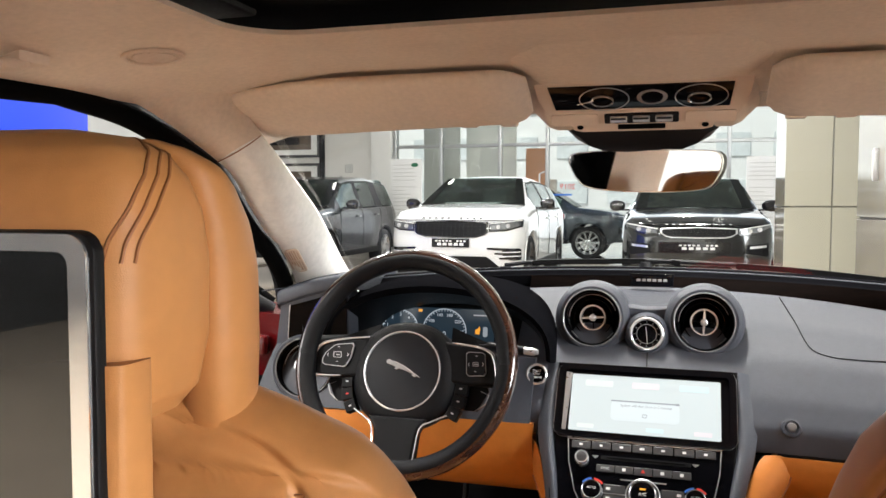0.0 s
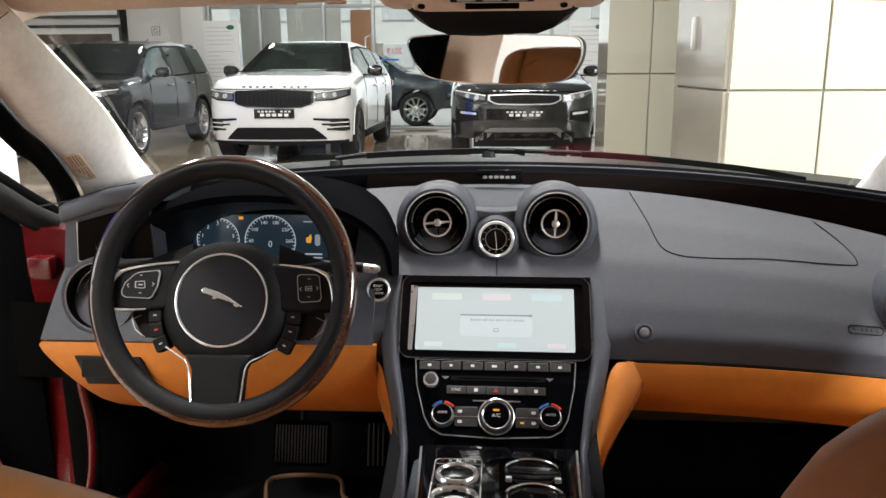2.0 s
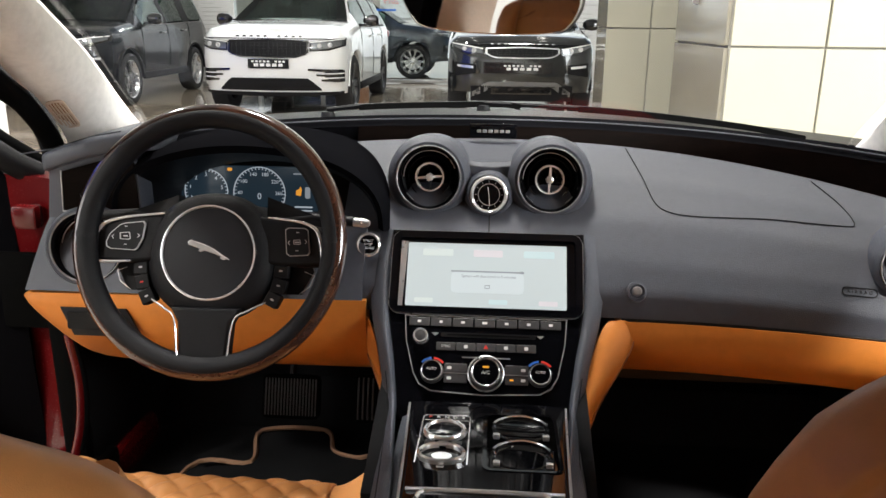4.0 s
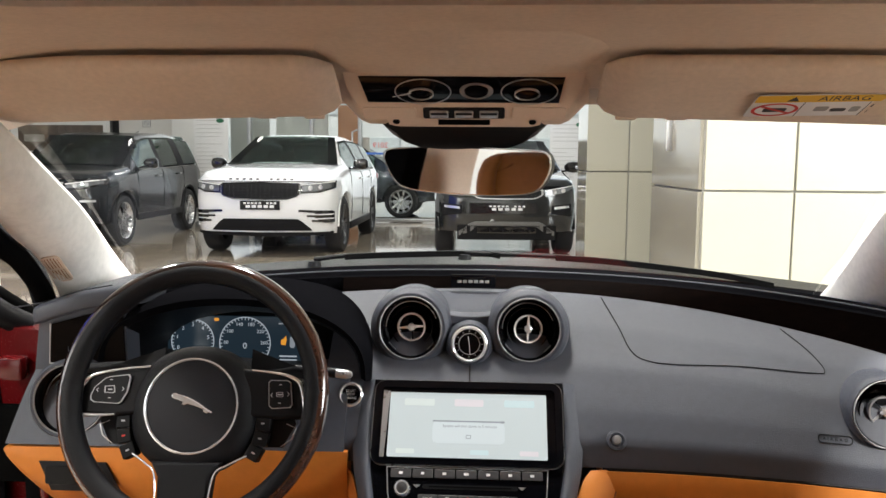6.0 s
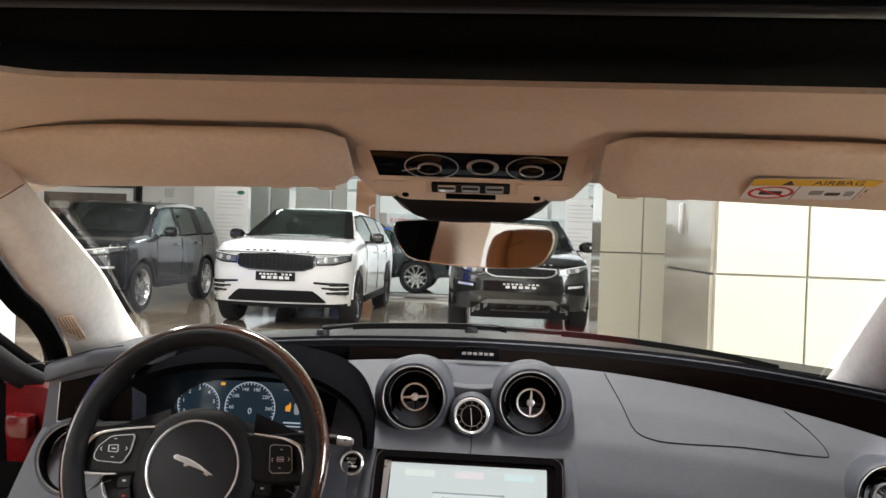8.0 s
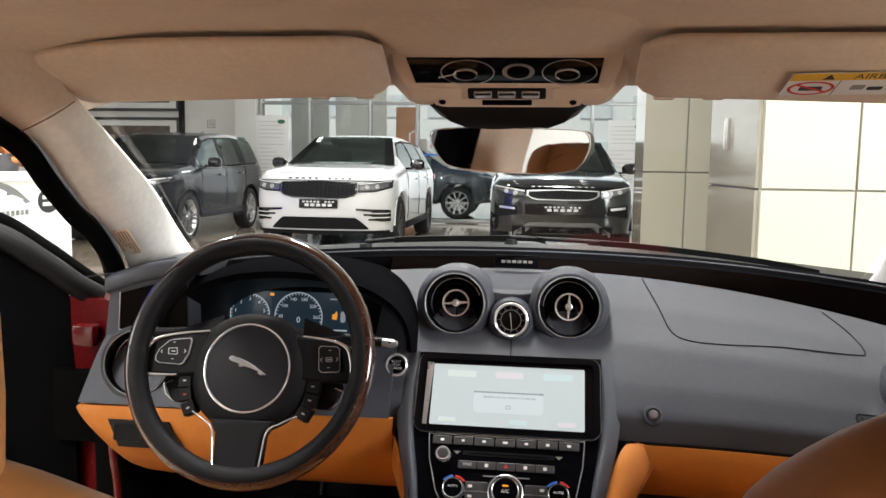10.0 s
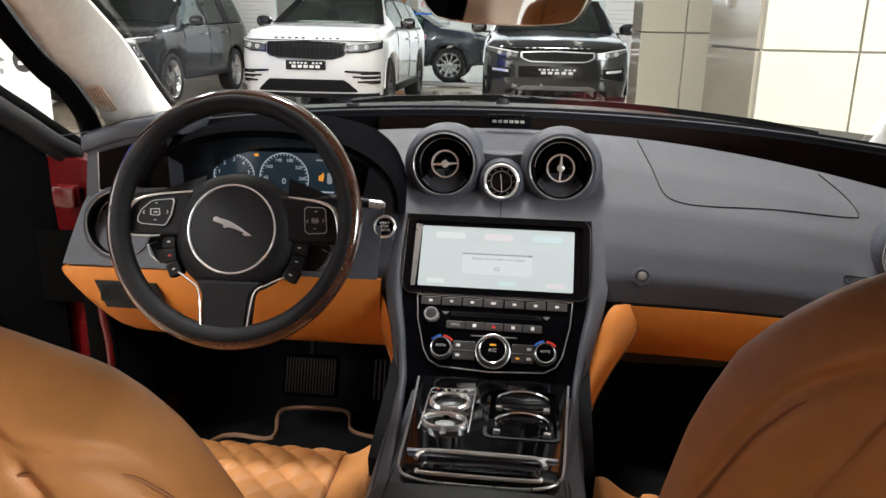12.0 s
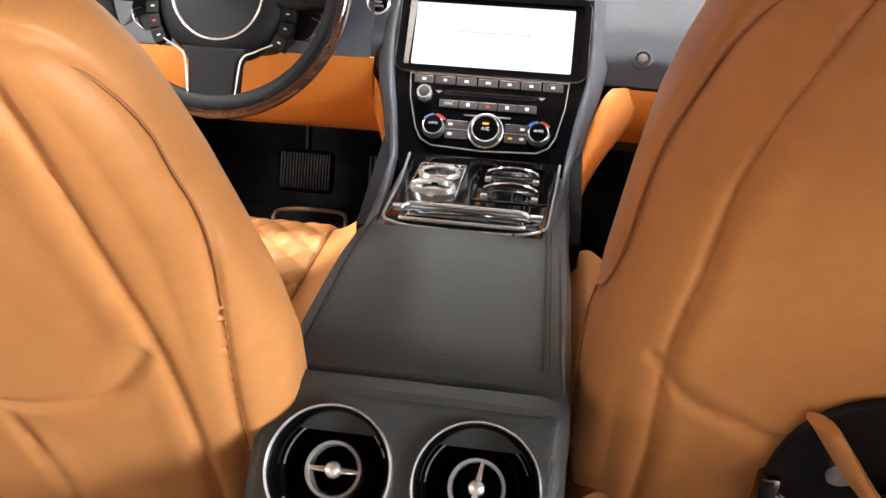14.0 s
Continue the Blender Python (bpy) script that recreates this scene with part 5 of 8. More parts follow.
sm_ = on_con(-0.050, 0.962)
sh = part("shifter_plate", prism(rounded(0.070, 0.155, 0.008), 0.003, sm_, 0.001), PIANO, con, "chrome shifter plate with rotary dial")
part("plate_edge", frame_ring(rounded(0.070, 0.155, 0.008), rounded(0.066, 0.151, 0.006), 0.0036, sm_), CHROME, sh)
part("plate_rule", prism(rounded(0.064, 0.0014, 0.0004, 1, 0, 0.060), 0.0036, sm_), CHROME, sh)
part("lower_slot", prism(rounded(0.010, 0.016, 0.002, 2, 0, -0.082), 0.0045, sm_), CHROME, sh)
for i, ch in enumerate("PRNDS"):
    part("gear_letter", lettering(ch, 0.0095, sm_ @ Matrix.Translation((-0.024 + 0.012 * i, 0.070, 0.0034)), 0.0002), REDMARK if i == 0 else WHITEMARK, sh)
part("dial_well", lathe([(0.033, 0.0032), (0.031, 0.0032), (0.030, 0.0036), (0.033, 0.0036)], sm_ @ Matrix.Translation((0, 0.022, 0))), PIANO, sh)
part("rotary_dial", lathe([(0.031, 0.003), (0.0305, 0.008), (0.0285, 0.0105), (0.0255, 0.0105), (0.0235, 0.0075), (0, 0.0075)], sm_ @ Matrix.Translation((0, 0.022, 0))), CHROME, sh, "chrome rotary gear dial")
part("dial_face", lathe([(0.0232, 0.0078), (0.012, 0.0095), (0, 0.010)], sm_ @ Matrix.Translation((0, 0.022, 0))), PIANO, sh)
part("button_block", prism(rounded(0.064, 0.018, 0.003, 3, 0, -0.018), 0.007, sm_, 0.001), PIANO, sh)
part("lower_ring", lathe([(0.030, 0.003), (0.030, 0.010), (0.028, 0.012), (0.0255, 0.010), (0.025, 0.004), (0, 0.004)], sm_ @ Matrix.Translation((0, -0.048, 0)) @ Matrix.Diagonal((1.08, 0.85, 1, 1))), CHROME, sh)
part("lower_dish", lathe([(0.025, 0.0045), (0, 0.0035)], sm_ @ Matrix.Translation((0, -0.048, 0)) @ Matrix.Diagonal((1.08, 0.85, 1, 1))), PIANO, sh)
for k in range(3):
    part("small_key", prism(rounded(0.014, 0.008, 0.002, 2, -0.018 + 0.018 * k, -0.018), 0.009, sm_, 0.001), BUTTON, sh)
cm_ = on_con(0.056, 0.962)
cup = part("cup_holder", frame_ring(rounded(0.104, 0.168, 0.012), rounded(0.094, 0.158, 0.010), 0.006, cm_), PIANO, con, "double cup holder in glossy black")
part("cup_floor", prism(rounded(0.094, 0.158, 0.010), 0.0006, cm_), RUBBER, cup)
for yy in (0.040, -0.038):
    part("cup_well", lathe([(0.0405, 0.004), (0.038, 0.005), (0.036, 0.002), (0.034, 0.0008), (0, 0.0008)], cm_ @ Matrix.Translation((0, yy, 0))), PIANO, cup)
    part("well_rim", lathe([(0.0415, 0.003), (0.0415, 0.006), (0.0395, 0.0068), (0.0385, 0.004)], cm_ @ Matrix.Translation((0, yy, 0)), 40, 20, 140), CHROME, cup)
    for sx in (-1, 1):
        part("grip_tab", box((0, 0, 0), (0.010, 0.008, 0.008), 0.002), CHROME, cup).matrix_local = Matrix.Translation(-ORIGIN[cup.name]) @ cm_ @ Matrix.Translation((sx * 0.034, yy - 0.028, 0.006)) @ Matrix.Translation(ORIGIN[cup.name])
# slot with bright edges at the back of the panel
tray = part("front_tray", loft([[(CXM - w, y, z), (CXM - w + 0.006, y, z + 0.004), (CXM + w - 0.006, y, z + 0.004), (CXM + w, y, z)] for y, w, z in ((0.742, 0.062, 0.692), (0.748, 0.070, 0.695), (0.772, 0.072, 0.690), (0.782, 0.068, 0.688))]), PIANO, con, "shallow glossy tray with chrome lips")
part("tray_lip", tube(smooth_points([(CXM - 0.078, 0.776, 0.694), (CXM - 0.072, 0.790, 0.6945), (CXM - 0.05, 0.794, 0.6945), (CXM + 0.05, 0.794, 0.6945), (CXM + 0.072, 0.790, 0.6945), (CXM + 0.078, 0.776, 0.694)], 4), 0.0030, 10), CHROME, tray)
part("tray_lip", tube(smooth_points([(CXM - 0.072, 0.742, 0.699), (CXM - 0.058, 0.735, 0.700), (CXM + 0.058, 0.735, 0.700), (CXM + 0.072, 0.742, 0.699)], 4), 0.0026, 10), CHROME, tray)
part("inner_lip", tube([(CXM - 0.094, 0.812, 0.683), (CXM + 0.094, 0.812, 0.683)], 0.0026, 8), SATIN, tray)

# ---- overhead ----
oc = thing("overhead_console", "beige overhead console with black vent panel and chrome buttons", "overhead console", (-0.008, 1.1, 1.30))
OX = -0.008
rings = []
for y, zlow, whigh, wlow in ((0.80, 1.392, 0.16, 0.12), (0.90, 1.380, 0.20, 0.155), (1.00, 1.374, 0.215, 0.168), (1.065, 1.369, 0.22, 0.171), (1.10, 1.345, 0.222, 0.170), (1.135, 1.316, 0.224, 0.166), (1.15, 1.303, 0.224, 0.155), (1.18, 1.310, 0.224, 0.14)):
    zt = 1.402
    rings.append([(OX - whigh, y, zt), (OX - whigh * 0.55 - wlow * 0.45, y, zt * 0.45 + zlow * 0.55), (OX - wlow, y, zlow + 0.006), (OX - wlow + 0.014, y, zlow), (OX, y, zlow - 0.001), (OX + wlow - 0.014, y, zlow), (OX + wlow, y, zlow + 0.006), (OX + whigh * 0.55 + wlow * 0.45, y, zt * 0.45 + zlow * 0.55), (OX + whigh, y, zt)])
part("housing", loft(rings), SUEDE, oc, "beige suede housing", 60)
fm = frame_of((OX, 1.098, 1.3452), (0, -0.66, -0.75), (0, -0.75, 0.66))
part("face_plate", prism([(0.160, 0.047), (-0.160, 0.047), (-0.168, 0.040), (-0.166, 0.010), (-0.152, -0.030), (-0.142, -0.043), (-0.125, -0.048), (0.125, -0.048), (0.142, -0.043), (0.152, -0.030), (0.166, 0.010), (0.168, 0.040)], 0.004, fm, 0.0015), BEIGEPL, oc, "beige plastic face plate")
vp = part("vent_panel", prism([(-0.146, 0.024), (0.140, 0.022), (0.135, -0.025), (-0.137, -0.024)][::-1], 0.007, fm @ Matrix.Translation((0, 0.010, 0)), 0.0015), PIANO, oc, "glossy black panel with two round lamps")
for sx in (-1, 1):
    lm = fm @ Matrix.Translation((-0.057 if sx < 0 else 0.092, 0.008, 0.0075)) @ Matrix.Diagonal((1.0, 0.60, 1, 1))
    part("lamp_ring", lathe([(0.040, 0), (0.040, 0.001), (0.0385, 0.0012), (0.0385, 0)], lm), SATIN, vp)
    part("lamp_bowl", lathe([(0.0185, 0), (0.018, 0.003), (0.0168, 0.0035), (0.0162, 0.001)], lm @ Matrix.Translation((-0.003, -0.006, 0))), CHROME, vp)
    part("lamp_bar", box((0, 0, 0), (0.030, 0.0035, 0.003), 0.001), CHROME, vp).matrix_local = Matrix.Translation(-ORIGIN[vp.name]) @ lm @ Matrix.Translation((-0.003, -0.006, 0.002)) @ Matrix.Rotation(radians(15 if sx < 0 else 80), 4, "Z") @ Matrix.Translation(ORIGIN[vp.name])
mm_ = fm @ Matrix.Translation((0.018, 0.010, 0.0075)) @ Matrix.Diagonal((1.0, 0.62, 1, 1))
part("dimmer_ring", lathe([(0.0235, 0), (0.0235, 0.002), (0.021, 0.0025), (0.0205, 0.0005), (0, 0.0003)], mm_), SATIN, vp)
part("dimmer_knob", lathe([(0.017, 0.0005), (0.016, 0.004), (0, 0.0045)], mm_), PIANO, vp)
for sx in (-1, 1):
    part("side_pocket", prism(rounded(0.078, 0.024, 0.005, 3, sx * 0.108, -0.037), 0.0065, fm, 0.001), BEIGEPL, oc)
bar = part("button_bar", prism(rounded(0.118, 0.020, 0.003, 3, 0.0, -0.036), 0.0075, fm, 0.001), BLACK, oc, "row of three chrome roof buttons")
for k in range(3):
    part("roof_button", prism(rounded(0.028, 0.014, 0.003, 3, -0.036 + 0.036 * k, -0.036), 0.0105, fm, 0.002), CHROME, bar)
    part("button_slot", prism(rounded(0.024, 0.004, 0.001, 2, -0.036 + 0.036 * k, -0.033), 0.0110, fm), BLACK, bar)
part("display_slot", prism(rounded(0.076, 0.010, 0.001, 2, 0.0, -0.0555), 0.0055, fm), RUBBER, oc)
part("lower_shell", prism([(-0.115, 0.0), (0.115, 0.0), (0.112, -0.016), (0.09, -0.024), (-0.09, -0.024), (-0.112, -0.016)][::-1], 0.012, fm @ Matrix.Translation((0, -0.046, -0.008)), 0.002), BEIGEPL, oc)
for sx in (-1, 1):
    part("microphone_hole", lathe([(0.0055, 0), (0.0045, 0.001), (0, 0.0002)], fm @ Matrix.Translation((sx * 0.100, -0.055, 0.0045)), 16), RUBBER, oc)

# rear-view mirror
rv = thing("rear_view_mirror", "frameless rear-view mirror on a black windscreen mount", "mirror", (-0.005, 1.18, 1.2))
part("mount_cover", loft([[(OX - w, y, z), (OX - w + 0.02, y - 0.006, z - 0.012), (OX + w - 0.02, y - 0.006, z - 0.012), (OX + w, y, z), (OX + w, y + 0.05, z + 0.02), (OX - w, y + 0.05, z + 0.02)] for w, y, z in ((0.125, 1.150, 1.315), (0.122, 1.152, 1.302), (0.108, 1.160, 1.288), (0.085, 1.17, 1.280), (0.05, 1.18, 1.278))]), BLACK, rv)
part("stem", tube([(0.0, 1.240, 1.300), (-0.002, 1.236, 1.27), (-0.004, 1.215, 1.24)], [0.050, 0.042, 0.018], 16), BLACK, rv)
mc = Vector((-0.007, 1.172, 1.2335))
mo_ = [(p.x, p.y) for p in smooth_points([(-0.137, 0.020, 0), (-0.131, 0.029, 0), (-0.110, 0.0325, 0), (-0.05, 0.0355, 0), (0, 0.036, 0), (0.06, 0.0355, 0), (0.110, 0.034, 0), (0.126, 0.030, 0), (0.132, 0.018, 0), (0.129, -0.002, 0), (0.117, -0.022, 0), (0.100, -0.031, 0), (0.05, -0.036, 0), (0, -0.037, 0), (-0.05, -0.036, 0), (-0.098, -0.031, 0), (-0.116, -0.020, 0), (-0.131, 0.004, 0), (-0.137, 0.020, 0)], 4)][:-1]
mmx = frame_of(mc, (-0.272, -0.961, -0.028)) @ Matrix.Rotation(radians(-1.5), 4, "Z")
part("shell", prism(mo_[::-1], 0.024, mmx @ Matrix.Translation((0, 0, -0.028)), 0.004), BLACK, rv)
part("mirror_glass", prism([(x * 0.985, y * 0.97) for x, y in mo_][::-1], 0.0035, mmx @ Matrix.Translation((0, 0, -0.0035)), 0.001), MIRROR, rv, "silvered mirror glass")
part("mirror_edge", frame_ring([(x, y) for x, y in mo_], [(x * 0.985, y * 0.97) for x, y in mo_], 0.003, mmx @ Matrix.Translation((0, 0, -0.004))), CHROME, rv)


# sun visors
def visor(sx):
    v = thing("sun_visor", "folded beige suede sun visor" + (" with a yellow warning label" if sx > 0 else ""), "sun visor", (sx * 0.45, 1.05, 1.31), "sun visors")
    x0, x1 = 0.178, 0.700
    if sx < 0:
        x0, x1 = 0.180, 0.715

    def ring(x, k):
        e = min(1, (x - x0) / 0.035, (x1 - x) / 0.05)
        e = max(0.0, e) ** 0.5
        dip = 0.013 * max(0, (x - x0 - 0.02) / 0.5)
        ya, za = 0.955 + 0.06 * (1 - e), 1.373 - 0.02 * max(0, (x - 0.45) / 0.25) ** 2
        yb, zb = 1.118 - 0.03 * (1 - e), 1.318 - dip + 0.012 * (1 - e)
        mid = Vector((sx * x, (ya + yb) / 2, (za + zb) / 2))
        ax = Vector((0, yb - ya, zb - za))
        h = ax.length / 2
        ax.normalize()
        return oval(mid, h, 0.006 + 0.008 * e, ax, Vector((0, -ax.z, ax.y)), 3.2, 24)

    part("pad", loft([ring(x0 + (x1 - x0) * k / 40, k) for k in range(41)]), SUEDE, v, "", 60)
    for k in (0.13, 0.27):
        part("clip_end", box((sx * (x0 + k * 0.5 - 0.02), 1.114, 1.313), (0.030, 0.012, 0.010), 0.003), BEIGEPL, v)
    return v


visor(-1)
vr_ = visor(1)
lab_m = frame_of((0.464, 1.0385, 1.3243), (0.02, -0.345, -0.939), (0, -0.939, 0.345))
lb = part("warning_label", prism(rounded(0.186, 0.066, 0.003), 0.0008, lab_m), WHITEMARK, vr_, "white and yellow airbag warning label")
part("yellow_band", prism(rounded(0.184, 0.020, 0.002, 2, 0, 0.022), 0.0012, lab_m), YELLOW, lb)
part("label_text", lettering("AIRBAG", 0.019, lab_m @ Matrix.Translation((0.020, 0.022, 0.0013)), 0.0001), DARKMARK, lb)
part("triangle_mark", prism([(-0.052, 0.015), (-0.036, 0.015), (-0.044, 0.029)], 0.0014, lab_m), DARKMARK, lb)
part("ban_ring", lathe([(0.0275, 0), (0.0275, 0.0014), (0.0235, 0.0014), (0.0235, 0)], lab_m @ Matrix.Translation((-0.058, -0.011, 0)) @ Matrix.Diagonal((1.1, 0.72, 1, 1))), REDMARK, lb)
part("ban_bar", box((0, 0, 0), (0.046, 0.0035, 0.0006), 0), REDMARK, lb).matrix_local = Matrix.Translation(-ORIGIN[lb.name]) @ lab_m @ Matrix.Translation((-0.058, -0.011, 0.0012)) @ Matrix.Rotation(radians(-28), 4, "Z") @ Matrix.Translation(ORIGIN[lb.name])
for w, h, x, y in ((0.030, 0.012, -0.058, -0.012), (0.018, 0.014, 0.002, -0.010), (0.020, 0.010, 0.025, -0.014), (0.012, 0.016, 0.046, -0.012), (0.024, 0.010, 0.075, -0.002), (0.016, 0.012, 0.072, -0.020)):
    part("pictogram", prism(rounded(w, h, 0.003, 3, x, y), 0.0011, lab_m), DARKMARK if h < 0.013 else mat("grey_print", (0.3, 0.3, 0.3), 0.6), lb)
for x in (-0.026, 0.058):
    part("rule_line", prism(rounded(0.001, 0.044, 0.0003, 1, x, -0.011), 0.0011, lab_m), DARKMARK, lb)

# ---- seats ----
SCREENGLASS = mat("screen_glass_black", (0.006, 0.007, 0.008), 0.03, spec=1.0, var=0.1, rvar=0.01)
GLOSSEDGE = mat("polished_screen_edge", (0.75, 0.75, 0.76), 0.10, metal=0.85, var=0.1)
GLOSSMETAL = mat("dark_polished_metal", (0.12, 0.12, 0.12), 0.2, metal=1.0, var=0.1)


def seat_back_rings(lean, w_table, high, seams, n=120, depth=0.055):
    """Rings of a backrest whose rear face is drawn in along the seams, pairs of x and z."""
    marks = np.array([(p.x, p.y) for q in seams for p in smooth_points([(a, b, 0) for a, b in q], 14)])
    rings = []
    zs = [0.46 + (high - 0.46) * (k / n) ** 0.85 for k in range(n + 1)]
    for z in zs:
        y = lerp(lean, z)
        w = lerp(w_table, z)
        d = depth * (1 - 0.55 * max(0, (z - high + 0.098) / 0.1) ** 2)
        ring = [Vector(p) for p in oval((0, y, z), w, d, (1, 0, 0), (0, 1, 0.25), 3.4, 300)]
        xs_, zz = np.array([p.x for p in ring]), np.array([p.z for p in ring])
        gap = np.sqrt(((xs_[:, None] - marks[None, :, 0]) ** 2 + (zz[:, None] - marks[None, :, 1]) ** 2).min(axis=1))
        for p, g in zip(ring, gap):
            if p.y < y:
                f = min(1, (y - p.y) / 0.02)
                sink = 0.0050 * math.exp(-(g / 0.0046) ** 2) - 0.0024 * math.exp(-((g - 0.016) / 0.012) ** 2)
                sink += 0.0009 * math.sin(37 * p.x + 9 * p.z) * math.sin(23 * p.z - 11 * p.x)
                p.y += sink * f
                p.x -= math.copysign(sink * 0.4 * f, p.x) if abs(p.x) > w * 0.8 else 0
        rings.append(ring)
    return rings


LEAN = [(0.46, 0.50), (0.60, 0.45), (0.80, 0.375), (0.95, 0.315), (1.05, 0.275), (1.12, 0.247)]
WIDD = [(0.46, 0.262), (0.55, 0.288), (0.68, 0.306), (0.74, 0.309), (0.80, 0.302), (0.85, 0.291), (0.905, 0.278), (0.943, 0.266), (0.966, 0.256), (0.985, 0.244), (1.0, 0.231), (1.011, 0.208), (1.023, 0.185), (1.033, 0.16), (1.044, 0.135), (1.053, 0.105), (1.058, 0.07)]


def quilt(x, y, s=0.052):
    a, b = (x + y) / s, (x - y) / s
    return 0.009 * (abs(math.sin(math.pi * a)) * abs(math.sin(math.pi * b))) ** 0.4


WIDP = [(0.46, 0.24), (0.60, 0.262), (0.72, 0.264), (0.82, 0.262), (0.90, 0.256), (0.93, 0.253), (0.956, 0.250), (0.982, 0.244), (1.014, 0.234), (1.032, 0.222), (1.046, 0.210), (1.062, 0.194), (1.075, 0.175), (1.083, 0.156), (1.092, 0.11), (1.096, 0.06)]


def front_seat(name_label, at, screen):
    WID, TOP = (WIDP, 1.096) if screen else (WIDD, 1.058)
    s = thing("front_seat", name_label, "car seat", Matrix.Translation(at), "front seats", local=True)
    if screen:
        crease = [(0.150, 1.066), (0.168, 1.052), (0.182, 1.030), (0.192, 1.005), (0.204, 0.97), (0.213, 0.923), (0.215, 0.85), (0.212, 0.763), (0.203, 0.644), (0.20, 0.50)]
        edge_ = [(0.260, 0.60), (0.267, 0.75), (0.264, 0.85), (0.260, 0.91), (0.255, 0.95), (0.247, 0.98), (0.236, 1.012), (0.222, 1.034), (0.20, 1.050), (0.178, 1.058)]
    else:
        crease = [(0.116, 1.036), (0.155, 1.030), (0.192, 1.014), (0.210, 0.992), (0.222, 0.955), (0.228, 0.905), (0.231, 0.867), (0.234, 0.763), (0.232, 0.643), (0.226, 0.50)]
        edge_ = [(0.256, 0.55), (0.270, 0.70), (0.292, 0.85), (0.279, 0.934), (0.267, 0.966), (0.252, 0.987), (0.232, 0.998), (0.205, 1.001), (0.15, 1.004), (0.0, 1.006)]
    crease, edge_ = ([(x * (0.965 if z > 0.8 else 1.0), z - (0.010 if z > 0.9 else 0.0)) for x, z in q] for q in (crease, edge_))
    pocket = [(0.0, 0.684), (0.081, 0.687), (0.13, 0.693), (0.185, 0.718), (0.222, 0.762)]
    side_ = [(0.086, 0.678), (0.090, 0.60), (0.092, 0.50)]
    seams = [[(sx * x, z) for x, z in q] for q in (crease, edge_, pocket, side_) for sx in (-1, 1)]
    back = part("backrest", loft(seat_back_rings(LEAN, WID, TOP, seams)), TAN, s, "", 60)
    # stitching in the seams on the rear of the backrest
    for pts in seams[2:6]:
        line = []
        for x, z in [(p.x, p.y) for p in smooth_points([(a, b, 0) for a, b in pts], 8)]:
            y, w = lerp(LEAN, z), lerp(WID, z)
            dd = 0.055 * (1 - 0.55 * max(0, (z - TOP + 0.098) / 0.1) ** 2) * max(0, 1 - (abs(x) / w) ** 3.4) ** (1 / 3.4)
            line.append((x, y - dd + 0.0028, z - dd * 0.25))
        part("seam", tube(line, 0.0011, 6), TAN_DARK, back)
    for sx in (-1, 1):
        part("bolster", loft([oval((sx * (0.185 - 0.02 * abs(k - 5) / 5), lerp(LEAN, 0.52 + 0.042 * k) + 0.055, 0.52 + 0.042 * k), 0.042 * (1 - 0.6 * max(0, k - 7) / 3), 0.045, (1, 0, 0), (0, 1, 0.3), 2.4, 20) for k in range(11)]), TAN, back)
    # cushion with quilted middle
    cz = 0.525

    def cush(u, v):
        x, y = -0.255 + 0.51 * u, 0.42 + ((0.66 if not screen else 0.53)) * v
        side = max(0, (abs(x) - 0.165) / 0.09)
        z = cz + 0.045 * math.sin(math.pi * min(1, side) * 0.5) ** 2 - 0.05 * max(0, side - 0.55) ** 2 * 4 + 0.02 * v - 0.06 * max(0, (v - 0.86) / 0.14) ** 2.5
        if abs(x) < 0.165 and v < 0.97:
            z += quilt(x, y)
        return (x, y, z)

    cu = part("cushion", sheet(cush, 170, 190, (0, 0, -0.11)), TAN, s, "quilted perforated leather cushion", 60)
    for sx in (-1, 1):
        part("cushion_seam", tube([Vector(cush(0.5 + sx * 0.167 / 0.51, 0.03 + 0.034 * k)) + Vector((0, 0, 0.001)) for k in range(28)], 0.002, 6), TAN_DARK, cu)
    part("base", box((0, 0.70, 0.36), (0.44, 0.46, 0.12), 0.03, 3), BLACK, s)
    for sx in (-1, 1):
        part("side_valance", box((sx * 0.255, 0.66, 0.41), (0.03, 0.46, 0.09), 0.012, 3), BLACK, s)
        part("runner", box((sx * 0.19, 0.70, 0.30), (0.03, 0.55, 0.03), 0.006), SATIN, s)
    # headrest
    HZ = 1.110
    first = {c_.name for c_ in s.children}
    BODY = [(-0.066, 0.150, 0.252, 0.136), (-0.052, 0.146, 0.262, 0.147), (-0.02, 0.145, 0.268, 0.152), (0.03, 0.145, 0.268, 0.153), (0.06, 0.148, 0.262, 0.151), (0.08, 0.153, 0.252, 0.146), (0.095, 0.161, 0.240, 0.136), (0.104, 0.171, 0.226, 0.118), (0.108, 0.183, 0.214, 0.09), (0.109, 0.194, 0.206, 0.05)]
    hr = part("headrest", loft([oval((0, (a + b) / 2, HZ + z), w, (b - a) / 2, (1, 0, 0), (0, 1, 0), 4.0, 64) for z, a, b, w in
         [tuple(lerp([(k, row[c]) for k, row in enumerate(BODY)], t) for c in range(4)) for t in [q * 9 / 36 for q in range(37)]]]), TAN, s, "tan leather headrest", 60)

    def head_side(y, z, out=0.0):
        a, b, w = (lerp([(r_[0], r_[c]) for r_ in BODY], z - HZ) for c in (1, 2, 3))
        t = min(0.995, abs(y - (a + b) / 2) / ((b - a) / 2))
        return w * (1 - t ** 4) ** 0.25 + out

